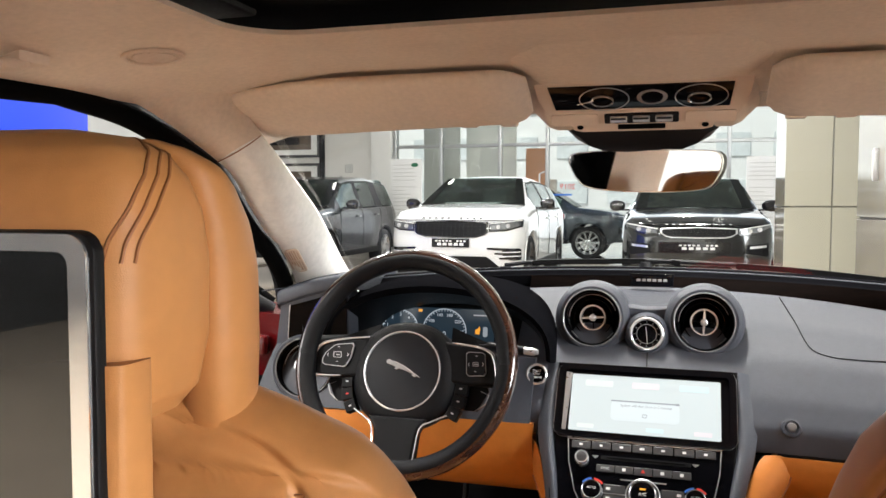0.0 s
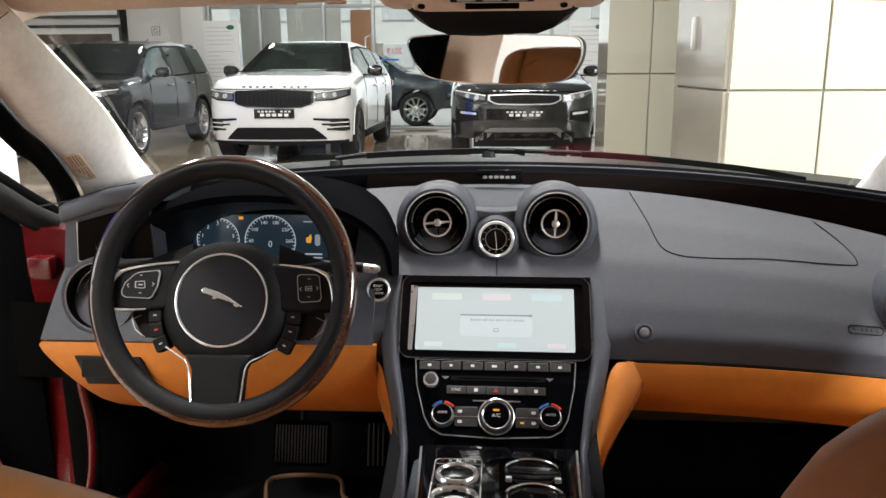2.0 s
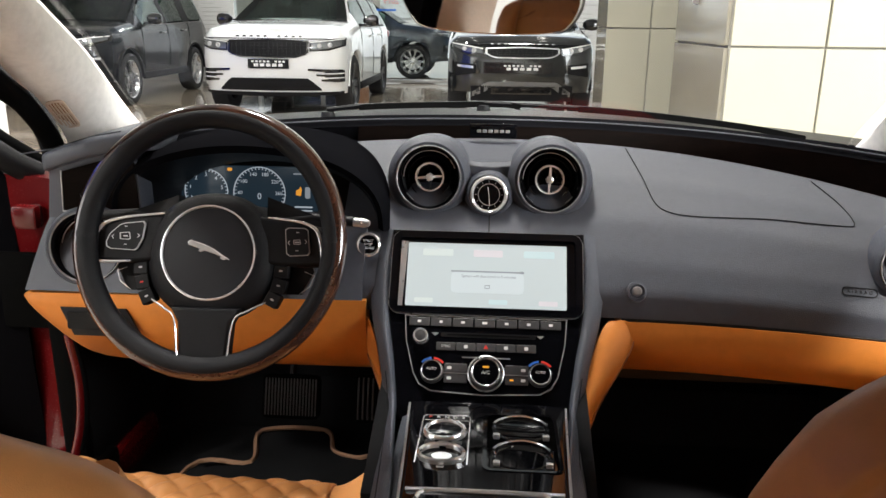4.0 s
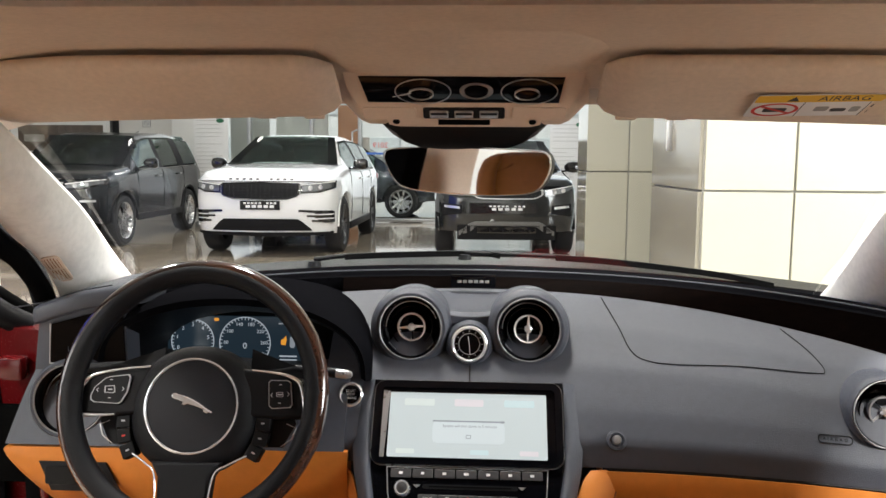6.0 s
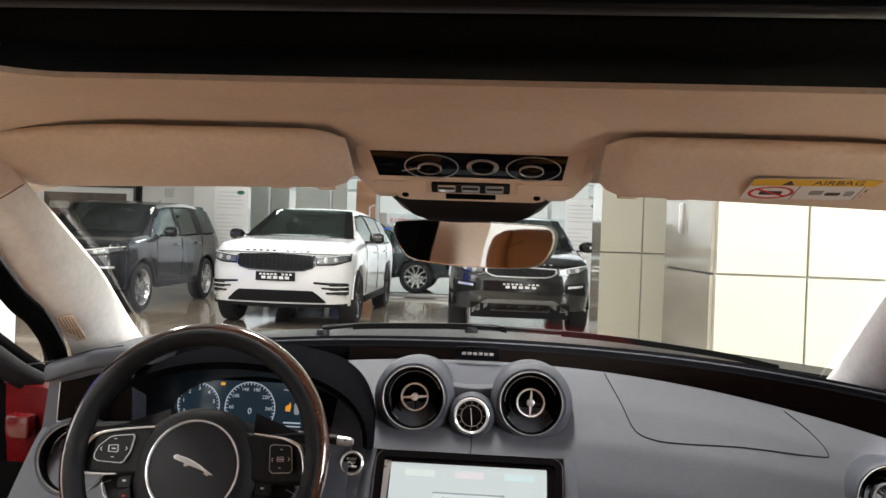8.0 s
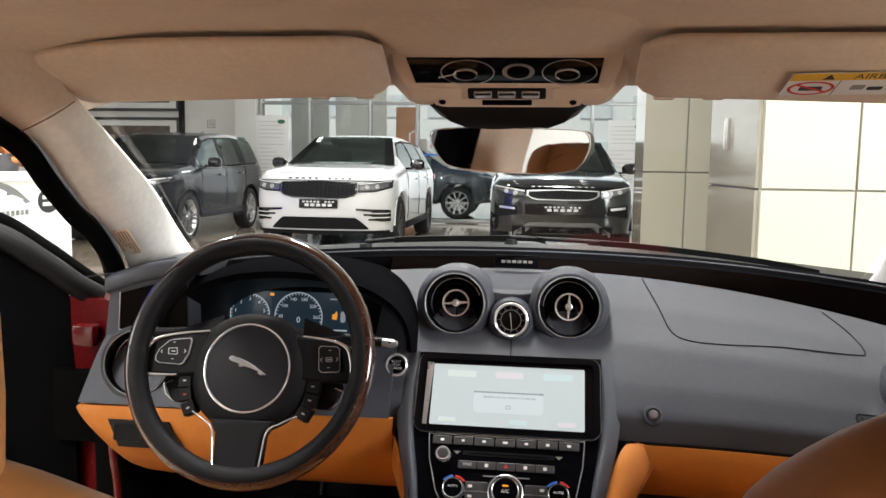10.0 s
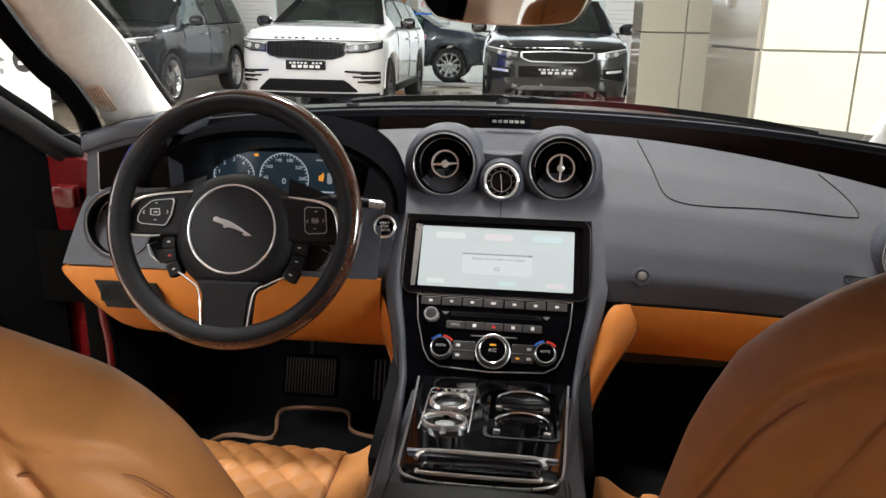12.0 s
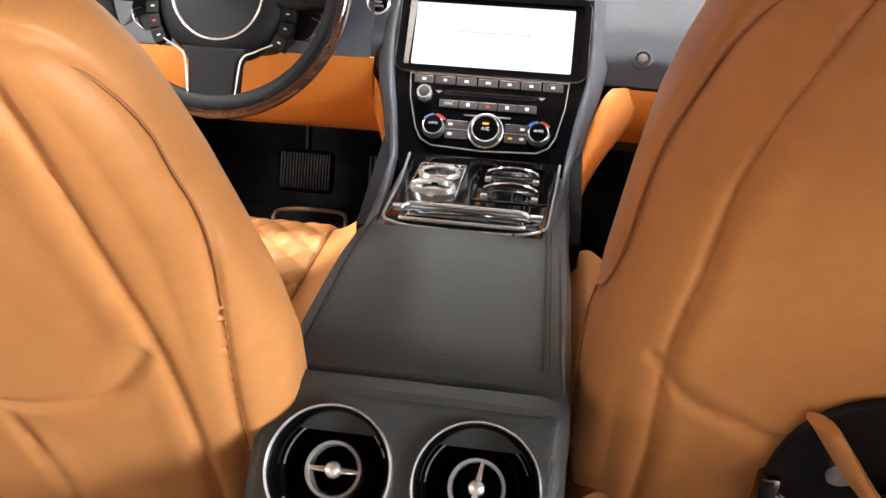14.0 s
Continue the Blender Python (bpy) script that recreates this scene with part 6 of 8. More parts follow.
    for sx in (-1, 1):
        for off in (0.0, 0.006, 0.012):
            arc = smooth_points([(0, 0.232 + off * 0.5, 1.2205 - off * 0.3), (0, 0.205 + off, 1.2085 - off * 0.6), (0, 0.180 + off, 1.186 - off * 0.8), (0, 0.163 + off, 1.158 - off * 0.3), (0, 0.158 + off, 1.140)], 8)
            part("headrest_seam", tube([(sx * head_side(p.y, p.z, 0.0004), p.y, p.z) for p in arc], 0.0012, 6), TAN_DARK, hr)
        part("side_crease", tube([(sx * head_side(0.2585, HZ + z, 0.0), 0.2585 - 0.10 * max(0, z - 0.055), HZ + z) for z in [-0.06 + 0.0125 * k for k in range(12)]], 0.0022, 6), TAN_DARK, hr)
        WING = [(-0.110, 0.286, 0.010, 0.118), (-0.100, 0.284, 0.024, 0.124), (-0.075, 0.282, 0.034, 0.129), (-0.03, 0.281, 0.037, 0.131), (0.02, 0.280, 0.036, 0.131), (0.05, 0.274, 0.033, 0.129), (0.075, 0.263, 0.028, 0.125), (0.090, 0.253, 0.022, 0.121), (0.100, 0.243, 0.014, 0.115), (0.105, 0.236, 0.006, 0.108)]
        part("wing", loft([oval((sx * x, y, HZ + z), min(0.0265, d * 1.1), d, (1, 0, 0.0), (-sx * 0.18, 1, 0), 2.3, 28) for z, y, d, x in
             [tuple(lerp([(k, row[c]) for k, row in enumerate(WING)], t) for c in range(4)) for t in [q * 9 / 30 for q in range(31)]]]), TAN, hr, "", 60)
        part("post", tube([(sx * 0.06, 0.27, 0.98), (sx * 0.06, 0.145 if screen else 0.23, 1.07)], 0.007, 10), CHROME, s)
    part("rear_shell", loft([oval((0, 0.167 + 0.004 * max(0, 0.96 - z) / 0.04, z), w, 0.020, (1, 0, 0), (0, 1, 0), 6, 48) for z, w in ((0.925, 0.140), (0.932, 0.148), (0.95, 0.151), (1.04, 0.152), (1.085, 0.152))]), TAN, hr, "tan leather screen housing", 60)
    scm0 = frame_of((0, 0.152, 1.056), (0, -1, 0.0))
    sc = part("rear_screen", prism(rounded(0.286, 0.206, 0.014), 0.008, scm0, 0.003), BLACK, s, "rear passenger video screen in the headrest")
    part("screen_frame", frame_ring(rounded(0.280, 0.202, 0.013), rounded(0.256, 0.183, 0.008), 0.0105, scm0), GLOSSEDGE, sc, "polished metal screen edge")
    part("screen_glass", prism(rounded(0.256, 0.183, 0.008), 0.0095, scm0), SCREENGLASS, sc, "dark reflecting screen glass")
    # the passenger headrest sits farther back on its raked backrest
    for c_ in s.children:
        if screen and c_.name not in first and not c_.name.startswith("post"):
            c_.location.y -= 0.085
    if screen:
        # grab recess with strap and latch low on the backrest
        zc = 0.662
        rmx = frame_of((-0.018, lerp(LEAN, zc) - 0.060, zc - 0.014), (0, -1, -0.34))
        rec = part("recess", prism([(0.098 * math.copysign(abs(math.cos(a)) ** 0.7, math.cos(a)), 0.118 * math.copysign(abs(math.sin(a)) ** 0.7, math.sin(a))) for a in [2 * math.pi * k / 40 for k in range(40)]], 0.006, rmx, 0.002), BLACK, s, "dark recess with a metal latch and tan straps")
        for pa_, pb_, wd_ in (((-0.082, 0.088), (0.005, -0.03), 0.016), ((-0.02, -0.02), (0.06, 0.09), 0.014), ((-0.01, -0.01), (0.05, -0.10), 0.018)):
            part("strap", tube([rmx @ Vector((*pa_, 0.010)), rmx @ Vector(((pa_[0] + pb_[0]) / 2, (pa_[1] + pb_[1]) / 2, 0.018)), rmx @ Vector((*pb_, 0.012))], wd_, 10, flat=0.35), TAN, rec)
        part("latch", tube([rmx @ Vector((-0.095, -0.012, 0.010)), rmx @ Vector((-0.075, -0.012, 0.022)), rmx @ Vector((-0.03, -0.045, 0.022)), rmx @ Vector((0.0, -0.075, 0.020))], 0.0045, 8), SATIN, rec)
        part("latch_head", box(tuple(rmx @ Vector((-0.094, -0.010, 0.010))), (0.016, 0.016, 0.034), 0.004), GLOSSMETAL, rec)
        part("catch", lathe([(0.012, 0.006), (0.012, 0.010), (0.008, 0.012), (0, 0.009)], rmx @ Matrix.Translation((-0.045, 0.02, 0.0)), 20), SATIN, rec)
        part("catch_plate", prism(rounded(0.05, 0.020, 0.004), 0.010, rmx @ Matrix.Translation((-0.01, 0.105, 0)), 0.002), CHROME, rec)
    return s


front_seat("tan leather driver's seat with quilted cushion and headrest screen", (-0.388, 0.0, 0.0), False)
front_seat("tan leather passenger seat with quilted cushion and headrest screen", (0.402, 0.065, 0.0), True)

rs = thing("bench_seat", "tan leather rear bench seat with headrests", "car seat", (0, -1.1, 0.3))
for cx in (-0.36, 0.36):
    part("cushion", loft([oval((cx, y, 0.47), w, h, (1, 0, 0), (0, 0, 1), 3.2, 32) for y, w, h in ((-1.05, 0.27, 0.10), (-0.9, 0.30, 0.11), (-0.65, 0.30, 0.11), (-0.55, 0.27, 0.08))]), TAN, rs)
    part("backrest", loft([oval((cx, -1.12 - 0.25 * (z - 0.5), z), w, 0.085, (1, 0, 0), (0, 1, 0), 3.2, 32) for z, w in ((0.45, 0.28), (0.6, 0.31), (0.85, 0.31), (0.98, 0.27), (1.02, 0.18))]), TAN, rs)
    part("headrest", loft([oval((cx, -1.30, z), w, d, (1, 0, 0), (0, 1, 0), 3.2, 28) for z, w, d in ((1.02, 0.11, 0.03), (1.06, 0.13, 0.05), (1.14, 0.13, 0.05), (1.18, 0.09, 0.03))]), TAN, rs)
part("centre_armrest", box((0, -1.0, 0.52), (0.16, 0.5, 0.22), 0.04, 4), TAN, rs)

# ---- doors ----


def car_door(label, m):
    d = thing("car_door", label, "car door", m, "car doors", local=True)
    L = 1.12
    part("outer_skin", sheet(lambda u, v: (-0.14 + 0.05 * math.sin(math.pi * v), -L * u, 0.28 + 0.62 * v), 8, 8, (0.02, 0, 0)), RED, d)
    part("inner_edge", loft([[(-0.125, -0.02, z), (-0.015, -0.03, z), (-0.015, -0.0, z), (-0.125, 0.0, z)] for z in (0.3, 0.6, 0.9)]), RED, d)
    part("trim_panel", sheet(lambda u, v: (-0.03 + 0.035 * math.sin(math.pi * min(1, v * 1.1)) ** 2, -0.06 - (L - 0.1) * u, 0.32 + (0.60 + 0.175 * math.sin(min(1, 5.0 * u) * 1.57)) * v), 24, 16, (-0.06, 0, 0)), DASHTOP, d, "dark leather door trim")
    part("trim_insert", sheet(lambda u, v: (0.012, -0.12 - 0.085 * v - 0.75 * u, 0.34 + 0.34 * v), 8, 6, (-0.02, 0, 0)), ORANGE, d, "orange leather insert")
    part("top_roll", tube(smooth_points([(-0.02, -0.005, 0.925), (-0.012, -0.05, 0.955), (-0.01, -0.11, 1.005), (-0.01, -0.20, 1.065), (-0.01, -0.35, 1.095), (-0.02, -L, 1.10)], 8), 0.024, 12), BLACKLEATHER, d, "dark leather top roll")
    part("window_seal", tube(smooth_points([(-0.050, 0.0, 0.945), (-0.050, -0.05, 0.985), (-0.050, -0.11, 1.035), (-0.050, -0.20, 1.095), (-0.050, -0.35, 1.125), (-0.050, -L, 1.130)], 8), 0.012, 10), RUBBER, d, "black window seal")
    part("armrest", loft([oval((0.035, y, 0.66), 0.035 * k, 0.03 * k, (1, 0, 0), (0, 0, 1), 2.6, 20) for y, k in ((-0.28, 0.3), (-0.33, 0.9), (-0.6, 1), (-0.85, 0.9), (-0.92, 0.3))]), BLACKLEATHER, d)
    return d


car_door("open driver's door with dark trim and black window frame", pose(-0.84, 1.40, 0.0, 0, 0, -62))
pd_ = thing("passenger_door", "closed passenger door with dark leather trim", "car door", (0.83, 0.7, 0.28))
part("trim_panel", sheet(lambda u, v: (0.795 - 0.03 * math.sin(math.pi * v), 0.1 + 1.26 * u, 0.30 + 0.63 * v), 10, 16, (0.05, 0, 0)), BLACKLEATHER, pd_)
part("outer_skin", sheet(lambda u, v: (0.90 + 0.05 * math.sin(math.pi * v), 0.1 + 1.30 * u, 0.28 + 0.66 * v), 8, 8, (-0.02, 0, 0)), RED, pd_)
part("top_roll", tube([(0.79, 0.1, 0.94), (0.79, 0.7, 0.95), (0.785, 1.2, 0.965)], 0.03, 12), NAVY, pd_)
part("trim_insert", sheet(lambda u, v: (0.768, 0.25 + 0.8 * u, 0.55 + 0.15 * v), 8, 6, (0.02, 0, 0)), ORANGE, pd_)

# ---- display cars ----
TYRE = mat("tyre_rubber", (0.015, 0.015, 0.016), 0.75, var=0.2, scale=60, bump=0.3, bscale=200)
ALLOY = mat("silver_alloy", (0.62, 0.62, 0.63), 0.28, metal=1.0, var=0.05)
DARKALLOY = mat("dark_alloy", (0.10, 0.10, 0.105), 0.35, metal=1.0, var=0.1)
LENS = mat("headlamp_glass", (0.16, 0.17, 0.18), 0.06, metal=0.5, coat=1.0, var=0.5, scale=18)
LAMP = mat("headlamp_lens", (0.72, 0.74, 0.76), 0.08, metal=0.5, coat=1.0, var=0.3, scale=25)
REDLENS = mat("tail_lamp_lens", (0.3, 0.01, 0.01), 0.1, coat=1.0)
GREYBAR = mat("dark_grey_bar", (0.012, 0.012, 0.013), 0.35, spec=0.3, var=0.1)
GLOSSBLACK = mat("gloss_black_trim", (0.008, 0.008, 0.009), 0.15, coat=1.0, var=0.2)
MATTBLACK = mat("matt_black_trim", (0.009, 0.009, 0.010), 0.6, spec=0.15, var=0.2)


def road_wheel(parent, at, r, side, rim, spokes=5, twin=True):
    """A tyre with rim, spokes and hub; side is the way its face looks along x."""
    m = frame_of(at, (side, 0, 0))
    w = part("wheel", lathe([(r * 0.70, 0.10), (r * 0.74, 0.118), (r * 0.88, 0.125), (r * 0.97, 0.105), (r, 0.07), (r, -0.07), (r * 0.97, -0.105), (r * 0.85, -0.12), (r * 0.6, -0.10)], m, 44), TYRE, parent, "black tyre on alloy wheel")
    part("rim", lathe([(r * 0.71, 0.104), (r * 0.735, 0.110), (r * 0.715, 0.112), (r * 0.66, 0.09), (r * 0.62, 0.03), (r * 0.6, -0.05)], m, 40), rim, w)
    part("brake_disc", lathe([(0, 0.0), (r * 0.5, 0.0), (r * 0.5, -0.02)], m, 28), SATIN, w)
    part("rim_barrel", lathe([(0, -0.05), (r * 0.62, -0.05), (r * 0.62, -0.04)], m, 28), RUBBER, w)
    for k in range(spokes):
        for off in ((-0.16, 0.16) if twin else (0,)):
            a = 2 * math.pi * k / spokes
            p0, p1 = Vector((math.cos(a), math.sin(a), 0)), Vector((math.cos(a + off), math.sin(a + off), 0))
            t = Vector((-p1.y, p1.x, 0))
            sw_, so_ = 0.022, 0.026
            a0, a1 = p0 * r * 0.16, p1 * r * 0.70
            part("spoke", loft([[m @ (q + t * s * h + Vector((0, 0, z))) for s, z in ((-1, zz - 0.02), (-1, zz), (1, zz), (1, zz - 0.02))] for q, h, zz in ((a0, sw_, 0.085), ((a0 + a1) / 2, 0.018, 0.092), (a1, so_, 0.100))]), rim, w)
    part("hub_cap", lathe([(r * 0.18, 0.08), (r * 0.17, 0.092), (r * 0.1, 0.097), (0, 0.098)], m, 24), rim, w)


CABINSEAT = mat("grey_cabin_leather", (0.20, 0.19, 0.175), 0.6, var=0.1)


def suv(label, m, paint, S):
    """A sport utility car; S holds its sizes. Its nose looks along -y, the origin is below the front axle's middle."""
    c = thing("display_car", label, "car", m, "cars in the showroom", local=True)
    fo, wb, L, W, H, r = S["fo"], S["wb"], S["L"], S["W"] / 2, S["H"], S["r"]
    top, belt, sill = S["top"], S["belt"], S["sill"]
    nose = [(0.0, 0.50), (0.03, 0.66), (0.08, 0.80), (0.18, 0.91), (0.35, 0.975), (0.6, 1.0), (L - 0.6, 1.0), (L - 0.25, 0.95), (L - 0.05, 0.84), (L, 0.74)]

    def half(s):
        return W * lerp(nose, s)

    def rise(s):
        z = sill if 0.25 < s < L - 0.3 else sill + 0.03
        if s < 0.3:
            z = sill + 0.02
        for ax in (fo, fo + wb):
            d = abs(s - ax)
            if d < r * 1.16:
                z = max(z, r + math.sqrt((r * 1.16) ** 2 - d * d))
        return z

    def tuck(z):
        return lerp([(0.2, 0.10), (0.34, 0.055), (0.45, 0.015), (0.58, 0.0), (0.75, 0.005), (0.9, 0.022), (1.0, 0.055), (1.1, 0.10)], z)

    def section(s):
        w, zt, zb = half(s), lerp(top, s), lerp(belt, s)
        zb = min(zb, zt - 0.012)
        wr = w * lerp(S["roofw"], s)
        z0 = rise(s)
        zm = max(z0 + 0.01, 0.62 * zb + 0.38 * sill)
        side = [(w * 0.965, z0), (w * 0.99, max(z0 + 0.005, 0.5 * (z0 + zm))), (w, zm + 0.002), (w * 0.985, max(zm + 0.004, zb - 0.07)), (w * 0.955, zb), (wr * 1.0 + 0.25 * (w * 0.955 - wr), zb + (zt - zb) * 0.72), (wr, zt - (zt - zb) * 0.10 - 0.008), (wr * 0.82, zt), (wr * 0.45, zt + 0.012), (0, zt + 0.016)]
        y = -fo + s
        k = max(0, 1 - s / 0.5) ** 1.5
        return [(x, y + k * tuck(z), z) for x, z in side] + [(-x, y + k * tuck(z), z) for x, z in reversed(side[:-1])]

    ss = sorted(set([0, 0.03, 0.08, 0.13, 0.18, 0.26, L, L - 0.05, L - 0.15, L - 0.25] + [0.3 + 0.055 * k for k in range(int((L - 0.55) / 0.055))] + [t[0] for t in top if 0 <= t[0] <= L]))
    b = loft([section(s) for s in ss], False, False)
    for s in (0, L):
        q = section(s)
        vs = [b.verts.new(p) for p in q]
        for i in range(len(q) // 2):
            j = len(q) - 1 - i
            if j - i > 2:
                b.faces.new((vs[i], vs[i + 1], vs[j - 1], vs[j]))
            elif j - i == 2:
                b.faces.new((vs[i], vs[i + 1], vs[j]))
    bmesh.ops.remove_doubles(b, verts=b.verts[:], dist=0.0005)
    bmesh.ops.recalc_face_normals(b, faces=b.faces[:])
    cw, hd = S["cowl"], S["header"]
    w0, w1 = S["windows"][0][0], S["windows"][-1][1]
    r0, r1 = L - 0.66, L - 0.24
    gone = []
    for f in b.faces:
        q = f.calc_center_median()
        sc_, ax = q.y + fo, abs(q.x)
        wr = half(sc_) * lerp(S["roofw"], sc_)
        zt, zb = lerp(top, sc_), min(lerp(belt, sc_), lerp(top, sc_) - 0.012)
        upper = ax < wr * 0.80 and q.z > zt - 0.03
        if upper and (cw + 0.04 < sc_ < hd - 0.03 or r0 + 0.04 < sc_ < r1 - 0.03):
            gone.append(f)
        elif w0 + 0.03 < sc_ < w1 - 0.03 and ax > wr * 0.97 and zb + 0.02 < q.z < zt - 0.02 - 0.06 * (zt - zb):
            gone.append(f)
    bmesh.ops.delete(b, geom=gone, context="FACES")
    body = part("body", b, paint, c, S.get("paint_label", ""), 30)
    part("underbody", box((0, wb / 2, sill + 0.16), (W * 1.72, L * 0.82, 0.34), 0.05), MATTBLACK, c)
    # glass
    def side_pt(s, v, sx, lift=0.006):
        q = section(s)
        a, bb = Vector(q[4]), Vector(q[6])
        p = a.lerp(bb, v)
        mid = Vector(q[5])
        if v < 0.72:
            p = a.lerp(mid, v / 0.72)
        else:
            p = mid.lerp(bb, (v - 0.72) / 0.28)
        return Vector((sx * (p.x + lift), p.y, p.z))

    # cabin seen through the glass
    part("cabin_tub", box((0, -fo + (cw + r1) / 2, lerp(belt, 2.0) - 0.28), (W * 1.70, r1 - cw, 0.04), 0.01), MATTBLACK, c)
    for sx in (-1, 1):
        part("door_lining", box((sx * W * 0.88, -fo + (w0 + w1) / 2, lerp(belt, 2.0) - 0.16), (0.06, w1 - w0, 0.26), 0.02), MATTBLACK, c)
    part("cabin_dashboard", loft([[(-W * 0.82, -fo + y, z), (W * 0.82, -fo + y, z), (W * 0.82, -fo + y, z - 0.20), (-W * 0.82, -fo + y, z - 0.20)] for y, z in ((cw + 0.10, lerp(top, cw) - 0.05), (cw + 0.40, lerp(top, cw) + 0.0), (cw + 0.62, lerp(top, cw) - 0.03))]), MATTBLACK, c)
    part("cabin_steering_wheel", lathe([(0.18, 0), (0.195, 0.012), (0.18, 0.024), (0.168, 0.012), (0.18, 0)], frame_of((W * 0.40, -fo + cw + 0.76, lerp(top, cw) + 0.0), (0, 1, 0.45)), 28), MATTBLACK, c)
    for sy, hz in ((1.02, 0.0), (1.85, -0.02)):
        for sx in (-1, 1):
            sb_ = part("cabin_seat", loft([oval((sx * W * 0.42, -fo + cw + sy + 0.25 * (z - 0.9), z + hz), w, 0.07, (1, 0, 0), (0, 1, 0), 3.0, 20) for z, w in ((0.75, 0.22), (0.95, 0.25), (1.15, 0.25), (1.24, 0.20), (1.26, 0.12))]), CABINSEAT, c)
            part("head_restraint", loft([oval((sx * W * 0.42, -fo + cw + sy + 0.11, z + hz), w, 0.045, (1, 0, 0), (0, 1, 0), 3.0, 16) for z, w in ((1.27, 0.08), (1.30, 0.12), (1.40, 0.12), (1.43, 0.07))]), CABINSEAT, sb_)
    part("rear_window", sheet(lambda u, v: (lambda s: ((2 * u - 1) * half(s) * lerp(S["roofw"], s) * 0.90, -fo + s + 0.004, lerp(top, s) + 0.016))(r0 + (r1 - r0) * v), 8, 6, (0, 0.008, 0.004)), CARGLASS, c)
    for sx in (-1, 1):
        part("windscreen_band", sheet(lambda u, v: (lambda s: (sx * (0.78 + 0.17 * u) * half(s) * lerp(S["roofw"], s), -fo + s - 0.002, lerp(top, s) + 0.015 - 0.012 * u))(cw + (hd - cw) * v), 3, 10, (0, 0.004, -0.004)), MATTBLACK, c, "black glass edge band")
        for (_, a0), (a1, _) in zip(S["windows"], S["windows"][1:]):
            part("door_pillar", sheet(lambda u, v: side_pt(a0 - 0.015 + (a1 - a0 + 0.03) * u, 0.02 + 0.92 * v, sx, 0.009), 2, 6, (-sx * 0.012, 0, 0)), MATTBLACK, c, "black door pillar")
    part("windscreen", sheet(lambda u, v: (lambda s: ((2 * u - 1) * half(s) * lerp(S["roofw"], s) * 0.95, -fo + s - 0.004, lerp(top, s) + 0.020 - 0.014 * (2 * u - 1) ** 4))(cw + (hd - cw) * v), 12, 10, (0, 0.01, -0.006)), CARGLASS, c, "green tinted windscreen")
    part("scuttle", sheet(lambda u, v: ((2 * u - 1) * half(cw) * 0.82, -fo + cw - 0.05 + 0.07 * v, lerp(top, cw) + 0.014), 8, 1, (0, 0, -0.02)), MATTBLACK, c)
    for sx in (-1, 1):
        for s0, s1 in S["windows"]:
            def win(u, v, s0=s0, s1=s1, sx=sx):
                s = s0 + (s1 - s0) * u
                vv = 0.06 + 0.84 * v
                return side_pt(s, vv, sx)
            part("side_window", sheet(win, 10, 6, (-sx * 0.004, 0, 0)), CARGLASS, c)
        part("belt_trim", tube([side_pt(S["windows"][0][0] - 0.02 + k * (S["windows"][-1][1] - S["windows"][0][0]) / 14, 0.0, sx, 0.004) for k in range(15)], 0.010, 6), GLOSSBLACK, c)
        for s in S["doors"]:
            part("door_gap", tube([(sx * (half(s) * f + 0.001), -fo + s + dy, z) for f, z, dy in ((0.985, sill + 0.12, 0), (1.0, sill + 0.32, 0), (0.99, lerp(belt, s) - 0.08, 0.0), (0.958, lerp(belt, s), 0.0))], 0.004, 5), RUBBER, c)
        for s in S["handles"]:
            part("door_handle", box((sx * (half(s) * 0.995 + 0.008), -fo + s, lerp(belt, s) - 0.115), (0.025, 0.19, 0.030), 0.008), paint if S.get("body_handles") else GLOSSBLACK, c)
        part("sill_trim", box((sx * W * 0.975, wb / 2, sill + 0.03), (0.05, wb - 2 * r * 1.16, 0.10), 0.015), MATTBLACK, c)
        for ax in (0, wb):
            part("arch_lip", lathe([(r * 1.14, -0.03), (r * 1.14, 0.012), (r * 1.20, 0.014), (r * 1.21, 0.0)], frame_of((sx * W * 0.972, ax, r), (sx, 0, 0)), 32, 0, 180), S["arch"], c)
            road_wheel(c, (sx * (W - 0.135), ax, r), r, sx, S["rim"], S["spokes"], S["twin"])
        mr = part("door_mirror", loft([oval((sx * (W * 0.955 + dx), -fo + cw + 0.42, lerp(belt, cw + 0.4) + 0.10), w, h, (0, 1, 0), (0, 0, 1), 2.6, 20) for dx, w, h in ((0.03, 0.03, 0.03), (0.07, 0.07, 0.07), (0.16, 0.08, 0.085), (0.22, 0.07, 0.075), (0.25, 0.03, 0.04))]), GLOSSBLACK, c)
        part("mirror_arm", box((sx * (W * 0.955 + 0.02), -fo + cw + 0.42, lerp(belt, cw + 0.4) + 0.04), (0.12, 0.06, 0.03), 0.01), GLOSSBLACK, mr)

    # front, on the bowed nose
    def nose_y(x):
        a = abs(x) / W
        return -fo + lerp([(q, s) for s, q in nose[:6]], a) if a > 0.5 else -fo

    def level(z, x):
        return lerp(z, abs(x)) if isinstance(z, (list, tuple)) else z

    def front(name, x0, x1, z0, z1, material, depth=0.02, lift=0.006, label="", nx=14, parent=None, nz=4):
        """A piece lying on the bowed nose between x0 and x1; its lower and upper edge may vary with the distance from the middle."""
        def at(u, v):
            x = x0 + (x1 - x0) * u
            a, b_ = level(z0, x), level(z1, x)
            z = a + (b_ - a) * v
            return (x, nose_y(x) - lift + tuck(z), z)
        return part(name, sheet(at, nx, nz, (0, depth, 0)), material, parent or c, label)

    g0, g1, gw = S["grille"]
    gl_, gh_ = S.get("grille_low", g0), S.get("grille_high", g1)
